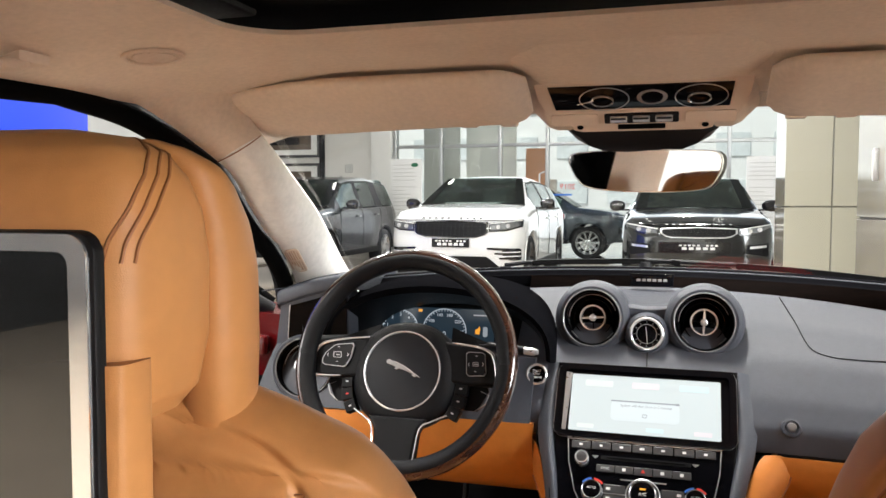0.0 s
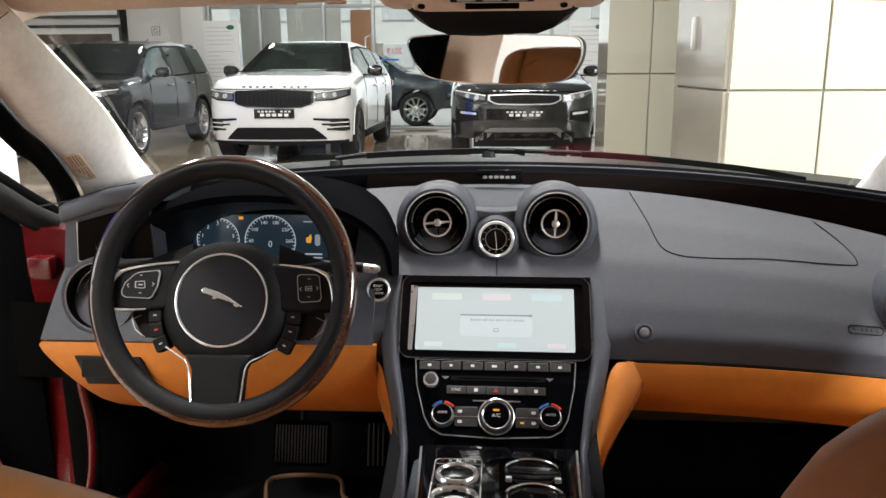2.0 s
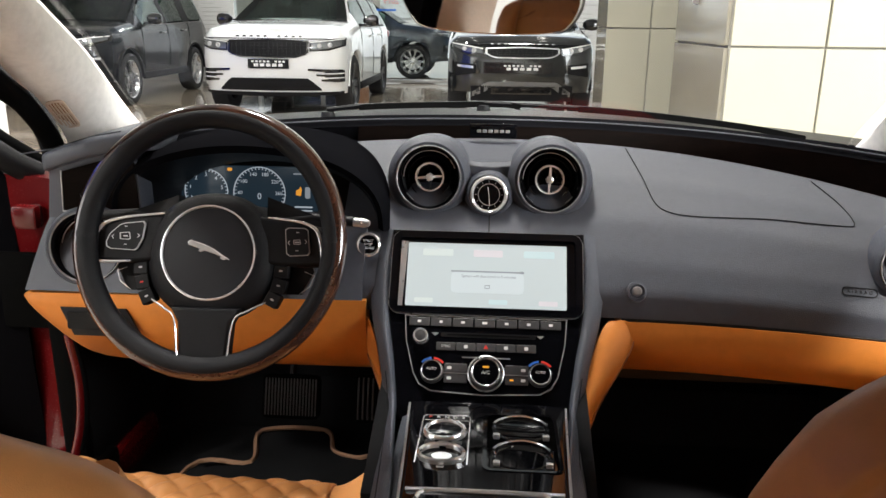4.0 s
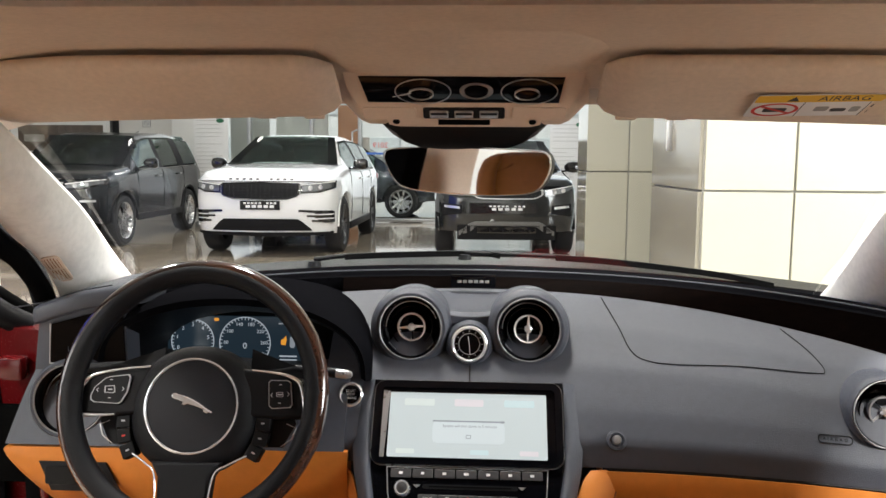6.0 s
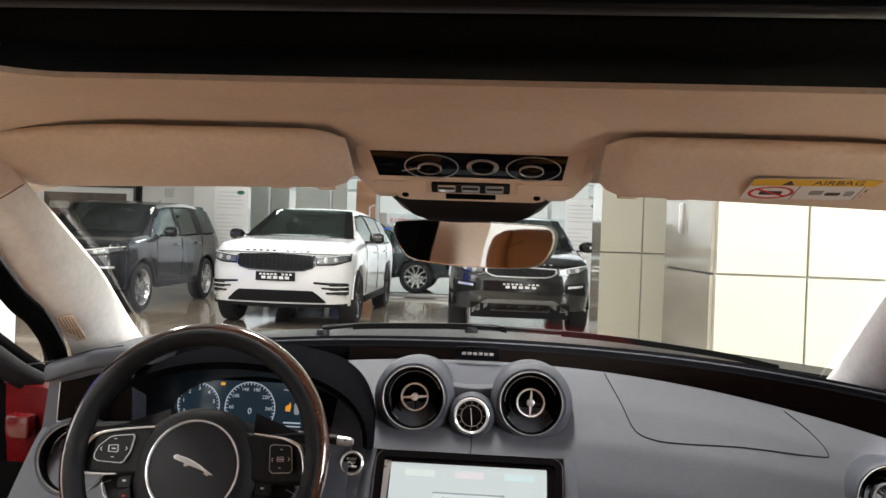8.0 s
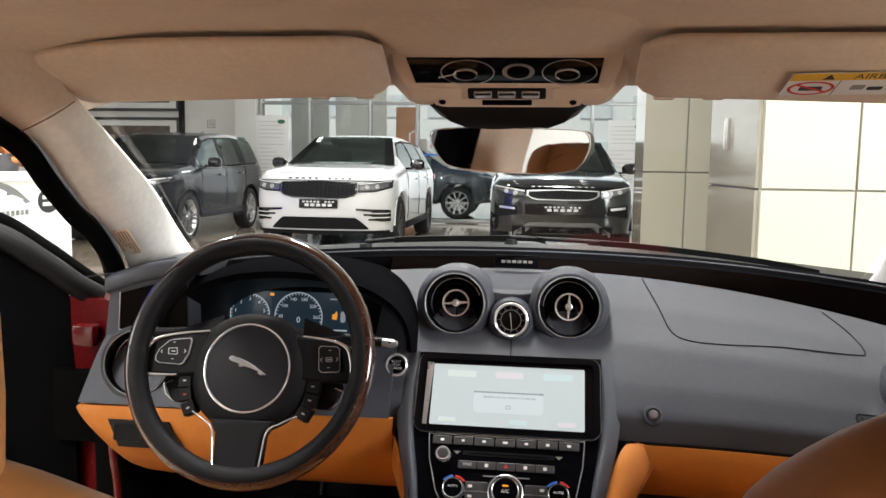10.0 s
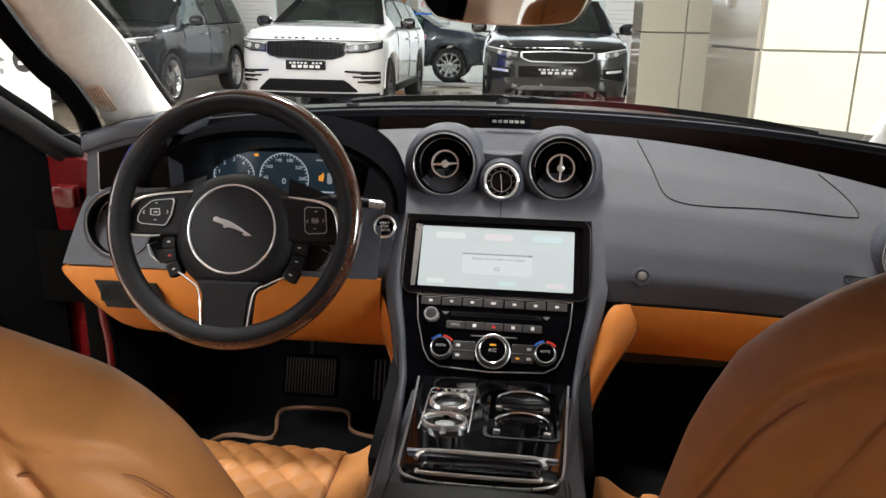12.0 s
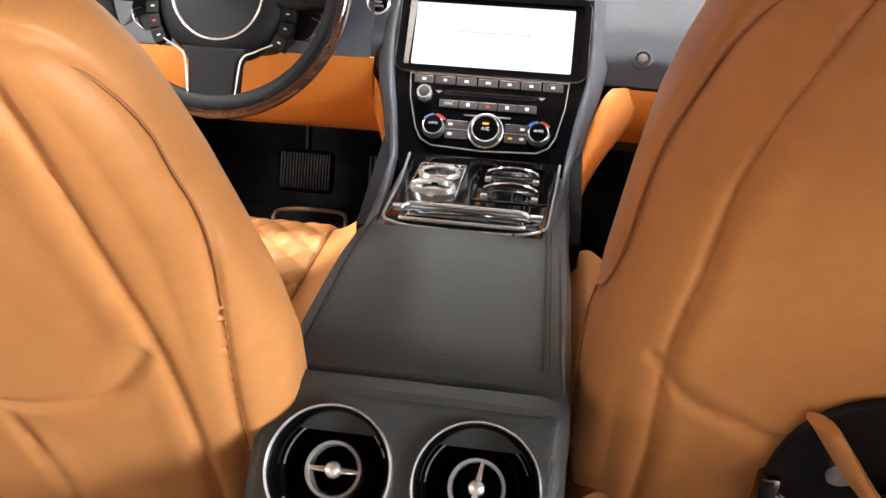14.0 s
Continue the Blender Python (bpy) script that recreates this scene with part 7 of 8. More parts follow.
    gr_ = front("grille", -gw, gw, gl_, gh_, MATTBLACK, 0.03, 0.008, "dark mesh grille")
    def shift(z, d):
        return [(q, h + d) for q, h in z] if isinstance(z, (list, tuple)) else z + d

    rim_ = S.get("grille_rim", GLOSSBLACK)
    for z in (gl_, gh_):
        front("grille_edge", -gw, gw, shift(z, -0.007), shift(z, 0.007), rim_, 0.03, 0.016, parent=gr_, nz=1)
    for x in (-gw, gw):
        front("grille_edge", x - 0.012, x + 0.012, gl_, gh_, rim_, 0.03, 0.016, nx=2, parent=gr_)
    for k in range(5):
        f = (k + 1) / 6
        za, zb_ = level(gl_, 0), level(gh_, 0)
        front("grille_bar", -gw * 0.97, gw * 0.97, za + (zb_ - za) * f - 0.004, za + (zb_ - za) * f + 0.004, GREYBAR, 0.02, 0.013, parent=gr_, nz=1)
    for k in range(17):
        x = -gw * 0.93 + gw * 1.86 * k / 16
        front("grille_rib", x - 0.004, x + 0.004, shift(gl_, 0.012), shift(gh_, -0.012), GREYBAR, 0.02, 0.011, nx=1, parent=gr_)
    front("bonnet_gap", -W * 0.93, W * 0.93, S["gap"] - 0.006, S["gap"] + 0.004, RUBBER, 0.01, 0.003, nx=30, nz=1)
    for sx in (-1, 1):
        a, bb, z0, z1 = S["lamp"]
        x0, x1 = (a, bb) if sx > 0 else (-bb, -a)
        hl = front("headlamp", x0, x1, z0, z1, GLOSSBLACK, 0.05, 0.010, "clear headlamp in a dark housing", 20)
        front("lamp_lens", x0 + 0.02 * sx * (1 if sx > 0 else -1), x1 - 0.02, shift(z0, 0.022), shift(z1, -0.022), LENS, 0.02, 0.014, nx=18, parent=hl)
        front("light_strip", x0 + 0.01, x1 - 0.01, shift(z1, -0.018), shift(z1, -0.006), WHITEMARK, 0.02, 0.016, nx=18, nz=1, parent=hl)
        for q in (0.30, 0.60):
            xx = (a + (bb - a) * q) * sx
            zz = (level(z0, xx) + level(z1, xx)) / 2
            part("lamp_pod", lathe([(0.030, 0), (0.030, 0.02), (0.024, 0.026), (0.010, 0.018), (0, 0.022)], frame_of((xx, nose_y(xx) - 0.004 + tuck(zz), zz), (0.25 * sx, -1, 0)), 20), LAMP, hl)
        for zz0, zz1, xa, xb in S["blades"]:
            front("bumper_blade", xa if sx > 0 else -xb, xb if sx > 0 else -xa, zz0, zz1, GLOSSBLACK, 0.03, 0.012, "black bumper vent", nz=1)
        if S["blades"]:
            xa, xb = (0.70, 0.915) if sx > 0 else (-0.915, -0.70)
            bv = front("bumper_vent", xa, xb, [(0.70, 0.52), (0.80, 0.455), (0.92, 0.455)], [(0.70, 0.60), (0.92, 0.60)], MATTBLACK, 0.03, 0.010, "black bumper vent")
            for zz in (0.563, 0.508):
                front("vent_slat", xa, xb, zz - 0.007, zz + 0.007, paint, 0.03, 0.018, nz=1, parent=bv)
        for zz0, zz1, xa, xb in S.get("fogs", ()):
            fl = front("fog_lamp", xa if sx > 0 else -xb, xb if sx > 0 else -xa, zz0, zz1, MATTBLACK, 0.03, 0.014)
            front("lamp_edge", xa + 0.03 if sx > 0 else -xb + 0.03, xb - 0.03 if sx > 0 else -xa - 0.03, shift(zz1, -0.05), shift(zz1, -0.02), LAMP, 0.02, 0.018, parent=fl)
    for z0, z1, xw, ma in S["lower"]:
        front("lower_intake", -xw, xw, z0, z1, ma, 0.03, 0.010 + (0.008 if ma is SATIN else 0), nx=24)
    pz, pw, ph = S["plate"]
    pl = front("number_plate", -pw / 2, pw / 2, pz - ph / 2, pz + ph / 2, GLOSSBLACK, 0.014, 0.026, "black show plate with plain bars for its wording")
    for k in range(9):
        x = -pw * 0.38 + pw * 0.76 * k / 8
        if k != 5:
            front("letter_bar", x - 0.016, x + 0.016, pz + ph * 0.14, pz + ph * 0.33, WHITEMARK, 0.003, 0.029, nx=1, parent=pl)
    for k in range(5):
        x = -pw * 0.30 + pw * 0.60 * k / 4
        front("letter_bar", x - 0.028, x + 0.028, pz - ph * 0.30, pz + ph * 0.02, WHITEMARK, 0.003, 0.029, nx=1, parent=pl)
    bx, bz = S["badge"]
    for k in range(10):
        if k != 5:
            x = -bx + 2 * bx * k / 9
            front("letter_bar", x - bx * 0.048, x + bx * 0.048, bz - 0.009, bz + 0.009, S["badge_mat"], 0.03, S["badge_lift"], nx=1, nz=1, parent=body)
    part("roof_aerial", loft([oval((0, -fo + L * 0.78 + 0.05 * k, H + 0.012 + 0.02 * k), 0.02 - 0.004 * k, 0.02, (1, 0, 0), (0, 1, 0), 2, 12) for k in range(3)]), GLOSSBLACK, c)
    for sx in (-1, 1):
        part("tail_lamp", box((sx * W * 0.80, -fo + L - 0.06, lerp(belt, L - 0.4) - 0.06), (W * 0.3, 0.1, 0.10), 0.02), REDLENS, c)
    if S.get("rails"):
        for sx in (-1, 1):
            part("roof_rail", tube([(sx * W * 0.62, -fo + s, lerp(top, s) + 0.035) for s in np.linspace(hd + 0.2, L - 0.9, 8)], 0.014, 8), SATIN, c)
    return c


# wheels and outer panels of the car that the camera sits in
for sx in (-1, 1):
    for wy in (2.25, -1.05):
        road_wheel(roof_shell, (sx * 0.80, wy, 0.345), 0.345, sx, ALLOY, 10, False)
    part("wing_side", sheet(lambda u, v: (sx * (0.93 - 0.10 * max(0, v - 0.55) ** 1.5), 1.42 + 1.66 * v, max(0.24, 0.345 + math.sqrt(max(0, 0.40 ** 2 - (1.42 + 1.66 * v - 2.25) ** 2)) if abs(1.42 + 1.66 * v - 2.25) < 0.40 else 0.24) * (1 - u) + (0.78 - 0.10 * v ** 2) * u), 4, 40, (-sx * 0.015, 0, 0)), RED, roof_shell, "red front wing")
    part("quarter_skin", sheet(lambda u, v: (sx * (0.90 - 0.08 * v ** 2), -0.65 - 1.90 * v, (0.345 + math.sqrt(max(0, 0.40 ** 2 - (-0.65 - 1.90 * v + 1.05) ** 2)) if abs(-0.65 - 1.90 * v + 1.05) < 0.40 else 0.26) * (1 - u) + 0.93 * u), 4, 40, (-sx * 0.015, 0, 0)), RED, roof_shell, "red rear quarter panel")
    part("rear_pillar_skin", sheet(lambda u, v: (sx * (0.86 - 0.16 * v), -1.15 - 0.95 * u * (1 - 0.55 * v) - 0.15 * v, 0.92 + 0.44 * v), 8, 8, (-sx * 0.015, 0, 0)), RED, roof_shell)
WHITEPAINT = mat("white_car_paint", (0.80, 0.81, 0.82), 0.25, coat=1.0, var=0.02, scale=200)
GREYPAINT = mat("dark_grey_metallic_paint", (0.018, 0.020, 0.023), 0.18, metal=0.15, coat=0.25, spec=0.35, var=0.06, scale=400)
BLACKPAINT = mat("black_metallic_paint", (0.017, 0.019, 0.020), 0.16, metal=0.25, coat=1.0, var=0.08, scale=400)
BLUEPAINT = mat("dark_blue_paint", (0.02, 0.03, 0.045), 0.25, metal=0.3, coat=1.0, var=0.08, scale=400)

VEL = dict(fo=0.86, wb=2.874, L=4.80, W=1.94, H=1.665, r=0.385, sill=0.30, cowl=1.20, header=2.02,
           top=[(0, 1.01), (0.05, 1.045), (0.18, 1.085), (0.6, 1.145), (1.20, 1.205), (2.02, 1.61), (2.5, 1.65), (3.2, 1.64), (4.1, 1.57), (4.45, 1.40), (4.7, 1.06), (4.8, 0.95)],
           belt=[(0, 0.93), (0.3, 1.03), (1.2, 1.12), (2.5, 1.11), (4.2, 1.13), (4.8, 0.9)], roofw=[(0, 0.88), (1.0, 0.88), (1.3, 0.84), (2.0, 0.66), (3.5, 0.71), (4.3, 0.74), (4.8, 0.85)],
           windows=[(1.50, 2.42), (2.50, 3.42), (3.48, 4.05)], doors=[1.40, 2.46, 3.46], handles=[2.25, 3.25], body_handles=True, arch=WHITEPAINT, rim=DARKALLOY, spokes=5, twin=True,
           grille=(0.755, 0.970, 0.50), grille_low=[(0, 0.755), (0.38, 0.765), (0.50, 0.82)], grille_high=[(0, 0.975), (0.5, 0.962)], gap=0.988,
           lamp=(0.52, 0.93, [(0.52, 0.835), (0.75, 0.845), (0.93, 0.90)], [(0.52, 0.955), (0.8, 0.985), (0.93, 1.000)]),
           blades=(([(0.5, 0.600), (0.90, 0.570)], [(0.5, 0.625), (0.90, 0.612)], 0.50, 0.90), ([(0.58, 0.535), (0.90, 0.515)], [(0.58, 0.557), (0.90, 0.550)], 0.60, 0.91), ([(0.64, 0.470), (0.90, 0.460)], [(0.64, 0.492), (0.90, 0.492)], 0.66, 0.91)),
           lower=(([(0, 0.345), (0.66, 0.350)], [(0, 0.505), (0.50, 0.505), (0.66, 0.36)], 0.65, MATTBLACK), ([(0, 0.265), (0.93, 0.300)], [(0, 0.325), (0.93, 0.335)], 0.90, MATTBLACK)),
           plate=(0.682, 0.52, 0.115), badge=(0.40, 1.016), badge_mat=MATTBLACK, badge_lift=0.004)
suv("white sport utility car with dark grille and black show plate", pose(-2.88, 10.75, 0, 0, 0, 0.5), WHITEPAINT, VEL)
SKID = mat("silver_skid_plate", (0.20, 0.205, 0.21), 0.35, metal=0.6, var=0.06)
EVO = dict(fo=0.84, wb=2.66, L=4.37, W=1.90, H=1.635, r=0.37, sill=0.34, cowl=1.15, header=1.95,
           top=[(0, 0.90), (0.05, 0.97), (0.18, 1.03), (0.6, 1.09), (1.15, 1.15), (1.95, 1.57), (2.3, 1.60), (3.0, 1.56), (3.8, 1.48), (4.1, 1.36), (4.3, 1.05), (4.37, 0.95)],
           belt=[(0, 0.82), (0.3, 0.98), (1.2, 1.08), (2.5, 1.12), (3.9, 1.20), (4.37, 0.95)], roofw=[(0, 0.86), (1.0, 0.86), (1.3, 0.84), (2.0, 0.72), (3.5, 0.71), (4.37, 0.8)],
           windows=[(1.45, 2.35), (2.42, 3.25), (3.32, 3.75)], doors=[1.35, 2.38, 3.3], handles=[2.2, 3.1], arch=MATTBLACK, rim=ALLOY, spokes=5, twin=True,
           grille=(0.790, 0.905, 0.45), grille_low=[(0, 0.785), (0.36, 0.790), (0.45, 0.84)], grille_high=[(0, 0.915), (0.45, 0.900)], grille_rim=SATIN, gap=0.945,
           lamp=(0.48, 0.88, [(0.48, 0.815), (0.70, 0.835), (0.88, 0.905)], [(0.48, 0.905), (0.72, 0.945), (0.88, 0.970)]), blades=(),
           fogs=(([(0.56, 0.60), (0.84, 0.56)], [(0.56, 0.70), (0.84, 0.725)], 0.58, 0.84),),
           lower=((0.25, 0.44, 0.64, MATTBLACK), (0.33, 0.42, 0.38, GLOSSBLACK), ([(0, 0.430), (0.38, 0.430), (0.50, 0.34), (0.64, 0.30)], [(0, 0.492), (0.44, 0.492), (0.56, 0.40), (0.66, 0.34)], 0.62, SKID), (0.60, 0.735, 0.53, GLOSSBLACK)),
           plate=(0.668, 0.56, 0.10), badge=(0.38, 0.948), badge_mat=SATIN, badge_lift=-0.012)
suv("dark grey compact sport utility car with silver trimmed grille", pose(0.28, 10.85, 0, 0, 0, 2.0), BLACKPAINT, EVO)
DIS = dict(fo=0.85, wb=2.74, L=4.60, W=1.90, H=1.725, r=0.37, sill=0.36, cowl=1.15, header=1.85,
           top=[(0, 0.92), (0.05, 0.99), (0.18, 1.05), (0.6, 1.11), (1.15, 1.17), (1.85, 1.62), (2.2, 1.68), (3.2, 1.71), (4.1, 1.66), (4.45, 1.45), (4.56, 1.10), (4.60, 0.95)],
           belt=[(0, 0.84), (0.3, 1.00), (1.2, 1.10), (2.5, 1.13), (4.2, 1.18), (4.6, 0.95)], roofw=[(0, 0.86), (1.0, 0.86), (1.3, 0.84), (1.9, 0.74), (3.8, 0.73), (4.6, 0.8)],
           windows=[(1.42, 2.30), (2.40, 3.15), (3.42, 4.15)], doors=[1.32, 2.35, 3.3], handles=[2.12, 3.05], arch=MATTBLACK, rim=ALLOY, spokes=5, twin=True, rails=False,
           grille=(0.80, 0.94, 0.42), grille_rim=SATIN, gap=0.985, lamp=(0.46, 0.91, [(0.46, 0.84), (0.7, 0.85), (0.91, 0.91)], [(0.46, 0.93), (0.72, 0.965), (0.91, 0.99)]), blades=(), fogs=((0.58, 0.72, 0.62, 0.86),), lower=((0.40, 0.56, 0.58, MATTBLACK), (0.32, 0.39, 0.5, SATIN)),
           plate=(0.68, 0.52, 0.115), badge=(0.36, 0.985), badge_mat=SATIN, badge_lift=-0.030)
suv("dark grey sport utility car with silver alloy wheels", pose(-6.17, 11.1, 0, 0, 0, 2.0), GREYPAINT, DIS)
FAR = dict(DIS, arch=BLUEPAINT, spokes=10, twin=False, L=4.9, wb=2.92, H=1.80)
suv("dark blue sport utility car standing sideways behind the others", pose(-1.85, 18.2, 0, 0, 0, 90), BLUEPAINT, FAR)

# ---- showroom ----
FLOORM = mat("polished_beige_tile", (0.42, 0.35, 0.27), 0.10, var=0.12, scale=3, big=0.6, coat=0.6, rvar=0.05)
GROUT = mat("grey_grout", (0.22, 0.19, 0.16), 0.8, var=0.2)
WALLM = mat("white_wall_paint", (0.72, 0.72, 0.70), 0.8, var=0.04, scale=6, bump=0.05, bscale=150)
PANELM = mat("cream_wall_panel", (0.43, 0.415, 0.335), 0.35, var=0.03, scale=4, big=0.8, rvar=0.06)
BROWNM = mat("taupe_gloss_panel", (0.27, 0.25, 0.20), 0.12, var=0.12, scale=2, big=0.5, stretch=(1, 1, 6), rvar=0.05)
JOINT = mat("grey_panel_joint", (0.30, 0.29, 0.26), 0.7)
BLUEM = mat("blue_wall_panel", (0.004, 0.035, 0.50), 0.45, var=0.08, scale=3)
ALU = mat("grey_aluminium", (0.42, 0.43, 0.43), 0.4, metal=0.8, var=0.08, scale=20)
CEILM = mat("white_ceiling", (0.45, 0.45, 0.44), 0.9, var=0.03)
GLASSBIG = pane("shopfront_glass", (0.93, 0.95, 0.94), 0.25)

X0, X1, Y0, Y1, ZC = -10.0, 7.5, -8.0, 16.0, 5.2
fl = thing("floor", "polished beige showroom floor tiles with mirror reflections", "floor", (0, 4, 0), kind="structure")
part("bed", box(((X0 + X1) / 2, (Y0 + 26) / 2, -0.06), (X1 - X0, 26 - Y0, 0.10), 0), GROUT, fl)
TILE = 0.8
tile_me = mesh_from("floor_tile", box((0, 0, -0.005), (TILE - 0.003, TILE - 0.003, 0.012), 0.0015, 1), FLOORM)
for i in range(int((X1 - X0) / TILE) + 1):
    for j in range(int((26 - Y0) / TILE)):
        x, y = X0 + TILE * (i + 0.5), Y0 + TILE * (j + 0.5)
        if x > X1 or y < 5.6 or y > 17 or not -8 < x < 2.4:
            continue
        t = new("floor_tile", tile_me)
        t.parent = fl
        t.location = (x, y - 4, 0)
rest = bmesh.new()
for x0, x1, y0, y1 in ((X0, X1, Y0, 5.6), (X0, -8.0, 5.6, 17.6), (2.4, X1, 5.6, 17.6), (X0, X1, 17.6, 26)):
    box(((x0 + x1) / 2, (y0 + y1) / 2, -0.006), (x1 - x0, y1 - y0, 0.012), 0, bm=rest)
part("far_tiles", rest, FLOORM, fl)

solid("ceiling", box(((X0 + X1) / 2, (Y0 + Y1) / 2, ZC + 0.1), (X1 - X0, Y1 - Y0, 0.2), 0), CEILM, "plain white showroom ceiling", "ceiling", "structure")
solid("wall_west", box((X0 - 0.1, (Y0 + Y1) / 2, ZC / 2), (0.2, Y1 - Y0, ZC), 0), WALLM, "white painted showroom wall", "wall", "structure")
solid("wall_east", box((X1 + 0.1, (Y0 + Y1) / 2, ZC / 2), (0.2, Y1 - Y0, ZC), 0), WALLM, "white painted showroom wall", "wall", "structure")
solid("wall_south", box(((X0 + X1) / 2, Y0 - 0.1, ZC / 2), (X1 - X0, 0.2, ZC), 0), WALLM, "white painted showroom wall", "wall", "structure")
# unseen frame on the solid south wall, added to go with the rear fill
w2 = thing("rear_fill_frame", "unseen grey aluminium frame added around the rear fill light", "window", (-1, Y0, 0.4), kind="structure")
for x in (-4.0, -2.0, 0.0, 2.0):
    part("mullion", box((x, Y0 + 0.05, 1.75), (0.08, 0.10, 2.7), 0.006), ALU, w2)
for z in (0.4, 3.1):
    part("transom", box((-1, Y0 + 0.05, z), (6.08, 0.10, 0.08), 0.006), ALU, w2)
# far wall: solid part with pictures, white column, glazing
solid("wall_north", box(((X0 - 5.9) / 2, Y1 + 0.1, ZC / 2), (-5.9 - X0, 0.2, ZC), 0), mat("pale_grey_wall", (0.62, 0.61, 0.58), 0.8, var=0.04, scale=5), "pale grey showroom wall behind the cars", "wall", "structure")
solid("white_column", box((-6.17, Y1 - 0.12, ZC / 2), (0.46, 0.22, ZC), 0.006), WALLM, "white square column beside the glazing", "column", "structure")
LAMPM = glow("ceiling_lamp_glow", (1, 0.96, 0.9), 40)
for lx in (-7, -5, -3, -1, 1):
    for ly in (4.5, 7, 9.5, 12, 13.6, 15.0):
        d = thing("downlight", "round recessed white ceiling downlight", "ceiling lamp", (lx, ly, ZC - 0.03), "ceiling downlights")
        part("rim", lathe([(0.12, 0.03), (0.12, 0.0), (0.09, 0.0), (0.085, 0.02)], Matrix.Translation((lx, ly, ZC - 0.03)), 24), WALLM, d)
        part("lens", lathe([(0.088, 0.012), (0, 0.012)], Matrix.Translation((lx, ly, ZC - 0.03)), 24), LAMPM, d)


def picture(x0, x1, z0, z1, dark):
    p = thing("framed_picture", "black framed picture with a white mount on the wall", "picture", ((x0 + x1) / 2, Y1 - 0.02, z0))
    cx, cz, w, h = (x0 + x1) / 2, (z0 + z1) / 2, x1 - x0, z1 - z0
    m = frame_of((cx, Y1 - 0.01, cz), (0, -1, 0))
    part("frame", frame_ring(rounded(w, h, 0.01, 2), rounded(w - 0.12, h - 0.12, 0.01, 2), 0.05, m), GLOSSBLACK, p)
    part("mount", prism(rounded(w - 0.12, h - 0.12, 0.01, 2), 0.015, m), WALLM, p)
    part("print", prism(rounded(w - 0.45, h - 0.36, 0.01, 2), 0.02, m), dark, p)
    part("print_shape", prism(rounded((w - 0.5) * 0.5, (h - 0.4) * 0.4, 0.05, 3, w * 0.08, -h * 0.04), 0.024, m), MATTBLACK, p)
    part("print_sky", prism(rounded((w - 0.5) * 0.25, (h - 0.4) * 0.3, 0.03, 3, -w * 0.25, 0), 0.023, m), JOINT, p)


DK = mat("dark_photo", (0.10, 0.075, 0.055), 0.4, var=0.5, scale=6)
picture(-10.0, -7.72, 1.25, 2.15, DK)
picture(-10.0, -7.72, 2.28, 3.10, DK)
part_w = thing("display_frame", "tall black frame edge of the picture wall", "frame", (-7.66, Y1 - 0.05, 0), kind="structure")
part("post", box((-7.66, Y1 - 0.05, 1.75), (0.10, 0.10, 3.5), 0.006), MATTBLACK, part_w)
ns = thing("no_smoking_sign", "small square no-smoking sign on the wall", "sign", (-7.02, Y1 - 0.01, 1.93))
nm_ = frame_of((-7.02, Y1 - 0.005, 2.02), (0, -1, 0))
part("plate", prism(rounded(0.17, 0.17, 0.01), 0.006, nm_), WALLM, ns)
part("border", frame_ring(rounded(0.17, 0.17, 0.01), rounded(0.148, 0.148, 0.008), 0.008, nm_), DARKMARK, ns)
part("ring", lathe([(0.055, 0), (0.055, 0.008), (0.043, 0.008), (0.043, 0)], nm_), DARKMARK, ns)
part("slash", box((0, 0, 0), (0.10, 0.012, 0.003), 0), DARKMARK, ns).matrix_local = Matrix.Translation(-ORIGIN[ns.name]) @ nm_ @ Matrix.Translation((0, 0, 0.0075)) @ Matrix.Rotation(radians(-45), 4, "Z") @ Matrix.Translation(ORIGIN[ns.name])

# glazing between the column and the east wall
gz_ = thing("window_1", "tall shopfront glazing in grey aluminium frames", "window", (0, Y1, 0), kind="structure")
xs = [-5.9, -4.85, -3.55, -2.55, -0.6, 1.0, 2.3, 4.0, 5.7, 7.4]
for x in xs:
    part("mullion", box((x, Y1, ZC / 2), (0.075, 0.14, ZC), 0.006), ALU, gz_)
for z in (0.05, 2.47, 3.6):
    part("transom", box((0.75, Y1 + 0.005, z), (13.3, 0.10, 0.07), 0.005), ALU, gz_)
for a, b_ in zip(xs, xs[1:]):
    for z0, z1 in ((0.09, 2.43), (2.51, 3.56), (3.64, ZC)):
        g = part("pane", box(((a + b_) / 2, Y1 + 0.01, (z0 + z1) / 2), (b_ - a - 0.075, 0.008, z1 - z0), 0), GLASSBIG, gz_)
        g.visible_shadow = False
part("door_pull", tube([(-2.6, Y1 - 0.06, 0.9), (-2.7, Y1 - 0.09, 0.95), (-2.7, Y1 - 0.09, 1.85), (-2.6, Y1 - 0.06, 1.9)], 0.02, 10), SATIN, gz_, "long steel door pull handle")
part("year_sign", lettering("2019", 0.16, frame_of((-2.13, Y1 - 0.010, 1.585), (0, 1, 0)), 0.002), REDMARK, gz_, "red numerals on the glass that read from outside")
part("glass_band", box((-2.25, Y1 - 0.006, 1.42), (0.42, 0.006, 0.04), 0), BLUEMARK, gz_, "blue band stuck on the glass")
